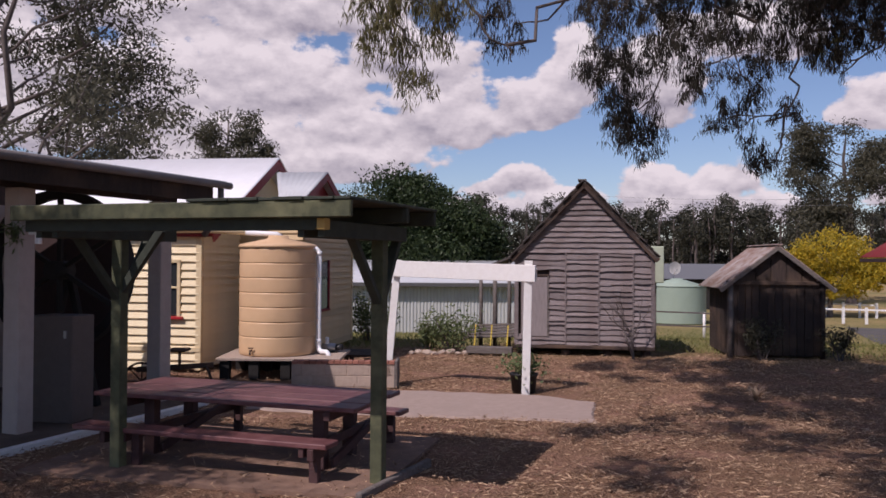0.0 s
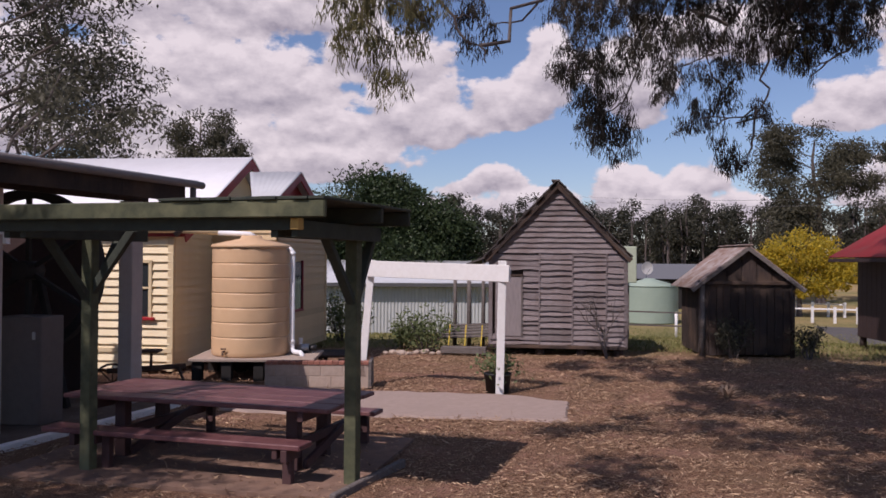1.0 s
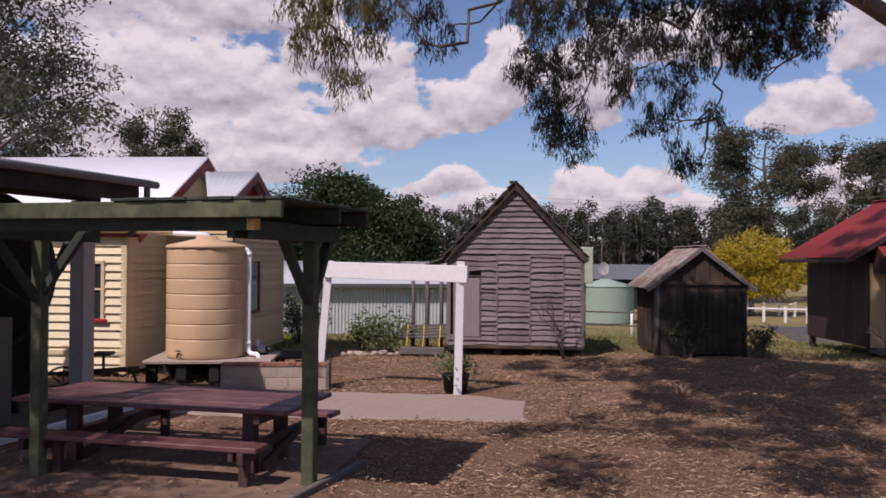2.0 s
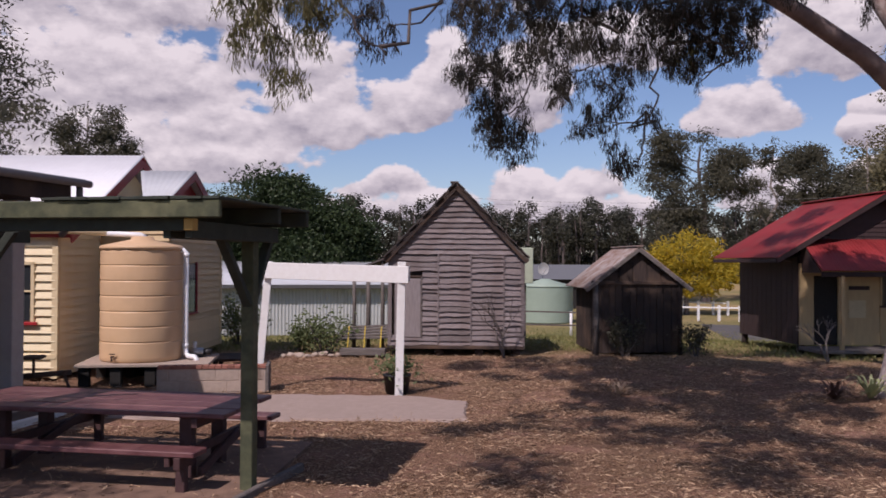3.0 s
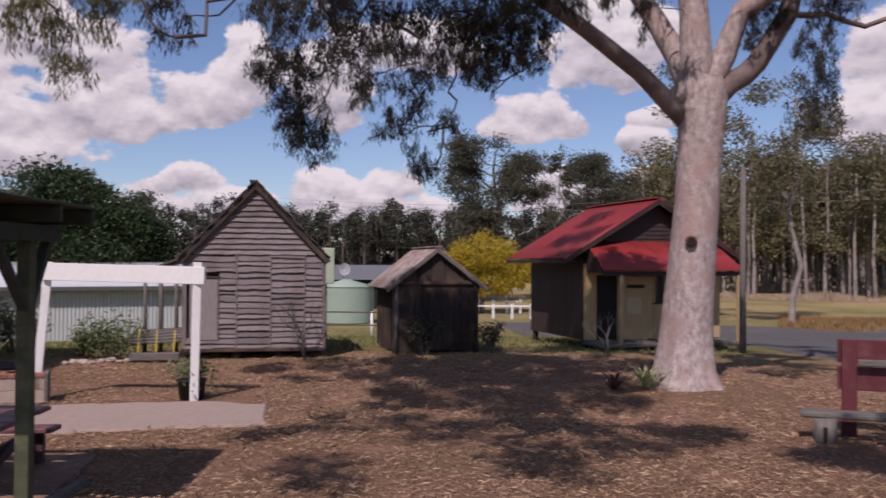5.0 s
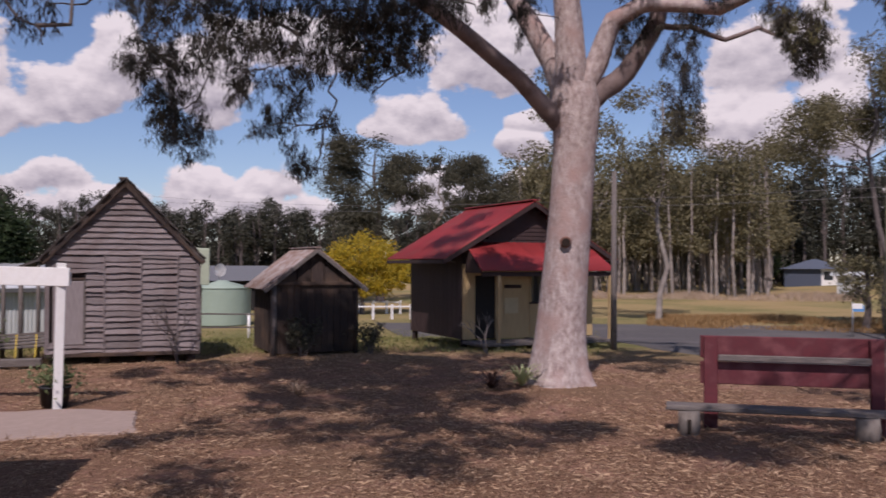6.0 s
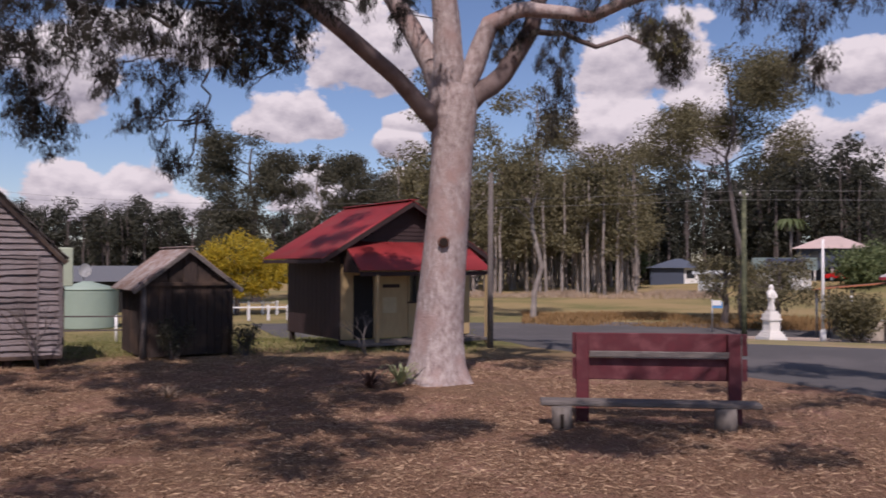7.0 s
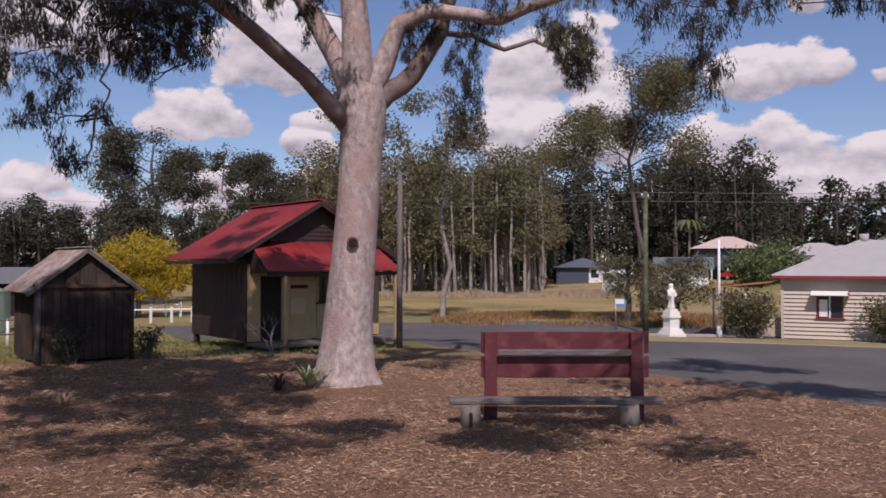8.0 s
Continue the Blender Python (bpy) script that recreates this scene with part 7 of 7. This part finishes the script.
def strap_plant(label, x, y, r, n, seed, mat):
    rnd = random.Random(seed)
    o = thing("strap_plant", label, "plant", pose(x, y, land(x, y)))
    for i in range(n):
        a = rnd.uniform(0, math.tau)
        ln, lift = r * rnd.uniform(0.5, 1.2), rnd.uniform(0.25, 0.85)
        bm = bmesh.new()
        prev = None
        for k in range(5):
            s = k / 4
            p = Vector((math.cos(a) * ln * s, math.sin(a) * ln * s, r * lift * math.sin(s * 2.3) + 0.01))
            wv = Vector((-math.sin(a), math.cos(a), 0)) * (0.035 * (1 - s) + 0.003)
            row = (bm.verts.new(p - wv), bm.verts.new(p + wv))
            if prev:
                bm.faces.new((prev[0], prev[1], row[1], row[0]))
            prev = row
        part("leaf", bm, mat, o)


M["strap_leaf"] = leaf_material("strap_leaf", (0.16, 0.22, 0.08), (0.36, 0.38, 0.2), trans=0.25)
M["strap_dark"] = leaf_material("strap_dark", (0.05, 0.07, 0.03), (0.12, 0.06, 0.05), trans=0.2)
strap_plant("pale green strap-leaved plant at the foot of the gum", 8.75, 12.55, 0.46, 34, 3, "strap_leaf")
strap_plant("dark strap-leaved plant at the foot of the gum", 8.25, 12.75, 0.42, 30, 4, "strap_dark")
strap_plant("dry tuft of plant in the leaf litter", 5.25, 14.4, 0.26, 18, 5, "dry_leaf")


def potted_plant():
    o = thing("potted_plant", "black plastic pot with leafy plant beside the white post", "potted plant", pose(1.42, 15.02, 0.0))
    bm = bmesh.new()
    lathe(bm, [(0.2, 0), (0.235, 0.3), (0.25, 0.3), (0.25, 0.33), (0.21, 0.33), (0.21, 0.28)], 18)
    part("pot", bm, "black_plastic", o)
    rng = np.random.default_rng(5)
    n = 420
    P = rng.normal(size=(n, 3)) * np.array([[0.19, 0.17, 0.11]]) + np.array([[0, 0, 0.47]])
    ob = new("foliage", leaf_mesh("foliage", P, unit(rng.normal(size=(n, 3)) + np.array([[0, 0, 0.3]])), rng.uniform(0.06, 0.11, n), rng.uniform(0.015, 0.026, n), "shrub_leaf", rng))
    ob.parent = o


potted_plant()


def rock(x, y, r, seed):
    rnd = random.Random(seed)
    bm = bmesh.new()
    bmesh.ops.create_icosphere(bm, subdivisions=2, radius=r)
    for v in bm.verts:
        n = noise.noise(v.co * (2.2 / r) * 0.5 + Vector((seed * 3.1, 0, 0)))
        v.co *= 1 + 0.35 * n
        v.co.z *= 0.55
    single("rock", bm, "block", "rough grey garden edging rock", "rock", pose(x, y, land(x, y) + r * 0.2, 0, 0, rnd.uniform(0, 360)), group="garden edging rocks")


for i in range(9):
    rock(-0.75 + i * 0.19, 21.05 + 0.15 * math.sin(i * 1.7), 0.09 + 0.05 * (i * 7 % 3) / 2, i + 1)
for i, (x, y) in enumerate(((-1.95, 18.6), (-1.6, 18.9), (-1.3, 18.4))):
    rock(x, y, 0.16, 30 + i)
bm = bmesh.new()
slab_quad(bm, (-2.1, 17.9, 0.3), (-1.2, 18.0, 0.3), (-1.2, 19.2, 0.3), (-2.1, 19.1, 0.3), 0.05)
for x, y in ((-2.0, 18.0), (-1.3, 18.1), (-1.3, 19.1), (-2.0, 19.0)):
    tube(bm, [(x, y, 0), (x, y, 0.26)], 0.05, 6)
single("timber_stack", bm, "dark_wood", "low dark timber platform behind the tank", "timber")
def pump():
    o = thing("tank_pump", "small grey and black water pump beside the tank", "pump", pose(-2.3, 17.3, 0.42))
    part("body", bm_tube([(-0.12, 0, 0.1), (0.15, 0, 0.1)], 0.08, 12), "steel", o)
    part("base", bm_box(-0.16, 0.2, -0.08, 0.08, 0.0, 0.03), "black_plastic", o)
    part("motor", bm_tube([(0.15, 0, 0.1), (0.3, 0, 0.1)], 0.06, 10), "black_plastic", o)
    part("gauge", bm_tube([(-0.02, 0, 0.16), (-0.02, 0, 0.3)], 0.04, 8), "pvc", o)


pump()


def post_fern():
    o = thing("fern_basket", "small green fern hung on the pavilion post", "plant", pose(-5.42, 10.87, 2.62))
    rng = np.random.default_rng(15)
    n = 160
    P = rng.normal(size=(n, 3)) * np.array([[0.05, 0.04, 0.07]])
    ob = new("foliage", leaf_mesh("foliage", P, unit(rng.normal(size=(n, 3)) + np.array([[0, -0.3, -0.4]])), rng.uniform(0.06, 0.14, n), rng.uniform(0.008, 0.014, n), "shrub_leaf", rng))
    ob.parent = o
    part("holder", bm_box(-0.05, 0.05, 0.0, 0.06, -0.1, 0.04), "bark_dark", o)


def post_light():
    o = thing("light_fitting", "white light fitting with short arm on the pavilion post", "light fitting", pose(-5.30, 10.98, 2.58, 0, 0, -20.9))
    part("arm", bm_box(0.02, 0.4, -0.03, 0.03, 0.0, 0.045, soft=0.006), "white_paint", o)
    part("lamp_head", bm_box(0.13, 0.2, -0.03, 0.03, -0.12, 0.0, soft=0.006), "white_paint", o)
    part("switch_box", bm_box(0.0, 0.1, -0.05, 0.03, 0.12, 0.24, soft=0.006), "white_paint", o)


post_fern()
post_light()


def palm():
    x, y = 96.0, 56.0
    o = thing("palm_tree", "distant green palm tree beside the far houses", "tree", pose(x, y, land(x, y)))
    part("trunk", bm_tube([(0, 0, -0.1), (0.1, 0, 3), (0.1, 0, 6.4)], [0.22, 0.16, 0.14], 8), "pale_trunk", o)
    rnd = random.Random(6)
    for k in range(14):
        a, ln = k * math.tau / 14, rnd.uniform(1.7, 2.3)
        bm = bmesh.new()
        prev = None
        for j in range(6):
            s = j / 5
            c = Vector((0.1 + math.cos(a) * ln * s, math.sin(a) * ln * s, 6.4 + 1.1 * math.sin(s * 2.6) - 1.1 * s * s))
            wv = Vector((-math.sin(a), math.cos(a), -0.5)) * (0.28 * math.sin(0.4 + s * 2.6))
            row = (bm.verts.new(c - wv), bm.verts.new(c + Vector((0, 0, 0.1))), bm.verts.new(c + Vector((wv.x, wv.y, -abs(wv.z)))))
            if prev:
                bm.faces.new((prev[0], prev[1], row[1], row[0]))
                bm.faces.new((prev[1], prev[2], row[2], row[1]))
            prev = row
        part("frond", bm, "shrub_leaf", o)


palm()


# ---- leaf litter ----
def litter():
    rng = np.random.default_rng(77)
    n = 260000
    r = 5.5 + 16.5 * rng.random(n) ** 0.85
    a = np.radians(rng.uniform(-34, 78, n))
    x, y = r * np.sin(a), r * np.cos(a)
    clump = np.array([noise.noise((px * 0.55, py * 0.55, 3.0)) + 0.5 * noise.noise((px * 1.9, py * 1.9, 8.0)) for px, py in zip(x, y)])
    keep = (clump + rng.normal(size=n) * 0.22 > -0.1) & ~((x < -0.1) & (x > -4.6) & (y > 8.2) & (y < 11.9))
    keep |= (rng.random(n) < 0.25)
    keep &= ~((x > -3) & (x < 2.3) & (y > 12.5) & (y < 14.9))
    keep &= x < 14.2 + np.abs(rng.normal(size=n)) * 0.5
    x, y, r = x[keep], y[keep], r[keep]
    z = np.array([land(px, py) + noise.noise((px * 0.9, py * 0.9, 0)) * 0.025 + noise.noise((px * 3.1, py * 3.1, 5)) * 0.012 for px, py in zip(x, y)])
    P = np.stack([x, y, z + rng.uniform(0.0, 0.025, len(x))], 1)
    way = unit(np.concatenate([rng.normal(size=(len(x), 2)), rng.normal(size=(len(x), 1)) * 0.25], 1))
    me = leaf_mesh("leaf_litter", P, way, 0.025 + 0.13 * rng.random(len(x)) ** 2.2, rng.uniform(0.0022, 0.0085, len(x)), "dry_leaf", rng)
    tagged(new("leaf_litter", me), "scattered dry brown gum leaves and bark strips", "leaf litter", kind="stuff")


litter()


def grass():
    rng = np.random.default_rng(78)
    n = 30000
    r = 22.5 + 24 * rng.random(n) ** 1.2
    a = np.radians(rng.uniform(-12, 40, n))
    x, y = r * np.sin(a), r * np.cos(a)
    z = np.array([land(px, py) for px, py in zip(x, y)])
    P = np.stack([x, y, z - 0.02], 1)
    way = unit(np.concatenate([rng.normal(size=(n, 2)) * 0.5, np.ones((n, 1))], 1))
    me = leaf_mesh("grass", P, way, rng.uniform(0.06, 0.16, n), rng.uniform(0.008, 0.018, n), "grass_blade", rng)
    tagged(new("grass", me), "short dry green grass in tufts", "grass", kind="stuff")


grass()


def paddock_grass():
    """Tall dead grass in two belts of the paddock: rusty by the street, pale at the foot of the woods."""
    rng = np.random.default_rng(79)
    for az0, az1, r0, r1, n, tall, mat, label in ((43, 62, 50, 62, 26000, 0.55, "rust_grass", "belt of tall rusty brown dry grass by the street"),
                                                 (34, 56, 82, 90, 16000, 0.8, "straw_grass", "pale dead grass along the foot of the woods")):
        r = np.sqrt(rng.uniform(r0 ** 2, r1 ** 2, n))
        a = np.radians(rng.uniform(az0, az1, n))
        x, y = r * np.sin(a), r * np.cos(a)
        lump = np.array([noise.noise((px * 0.25, py * 0.25, 4.0)) for px, py in zip(x, y)])
        keep = lump + rng.normal(size=n) * 0.2 > -0.05
        x, y, lump = x[keep], y[keep], lump[keep]
        z = np.array([land(px, py) for px, py in zip(x, y)])
        way = unit(np.concatenate([rng.normal(size=(len(x), 2)) * 0.4, np.ones((len(x), 1))], 1))
        me = leaf_mesh("dry_grass", np.stack([x, y, z - 0.03], 1), way, rng.uniform(0.4, 1.0, len(x)) * tall * (0.7 + np.clip(lump, 0, 1)), rng.uniform(0.015, 0.03, len(x)), mat, rng)
        tagged(new("dry_grass", me), label, "grass", kind="stuff")


M["rust_grass"] = leaf_material("rust_grass", (0.24, 0.13, 0.05), (0.34, 0.22, 0.10), rough=0.8, trans=0.15)
M["straw_grass"] = leaf_material("straw_grass", (0.36, 0.26, 0.18), (0.48, 0.37, 0.27), rough=0.8, trans=0.15)
paddock_grass()
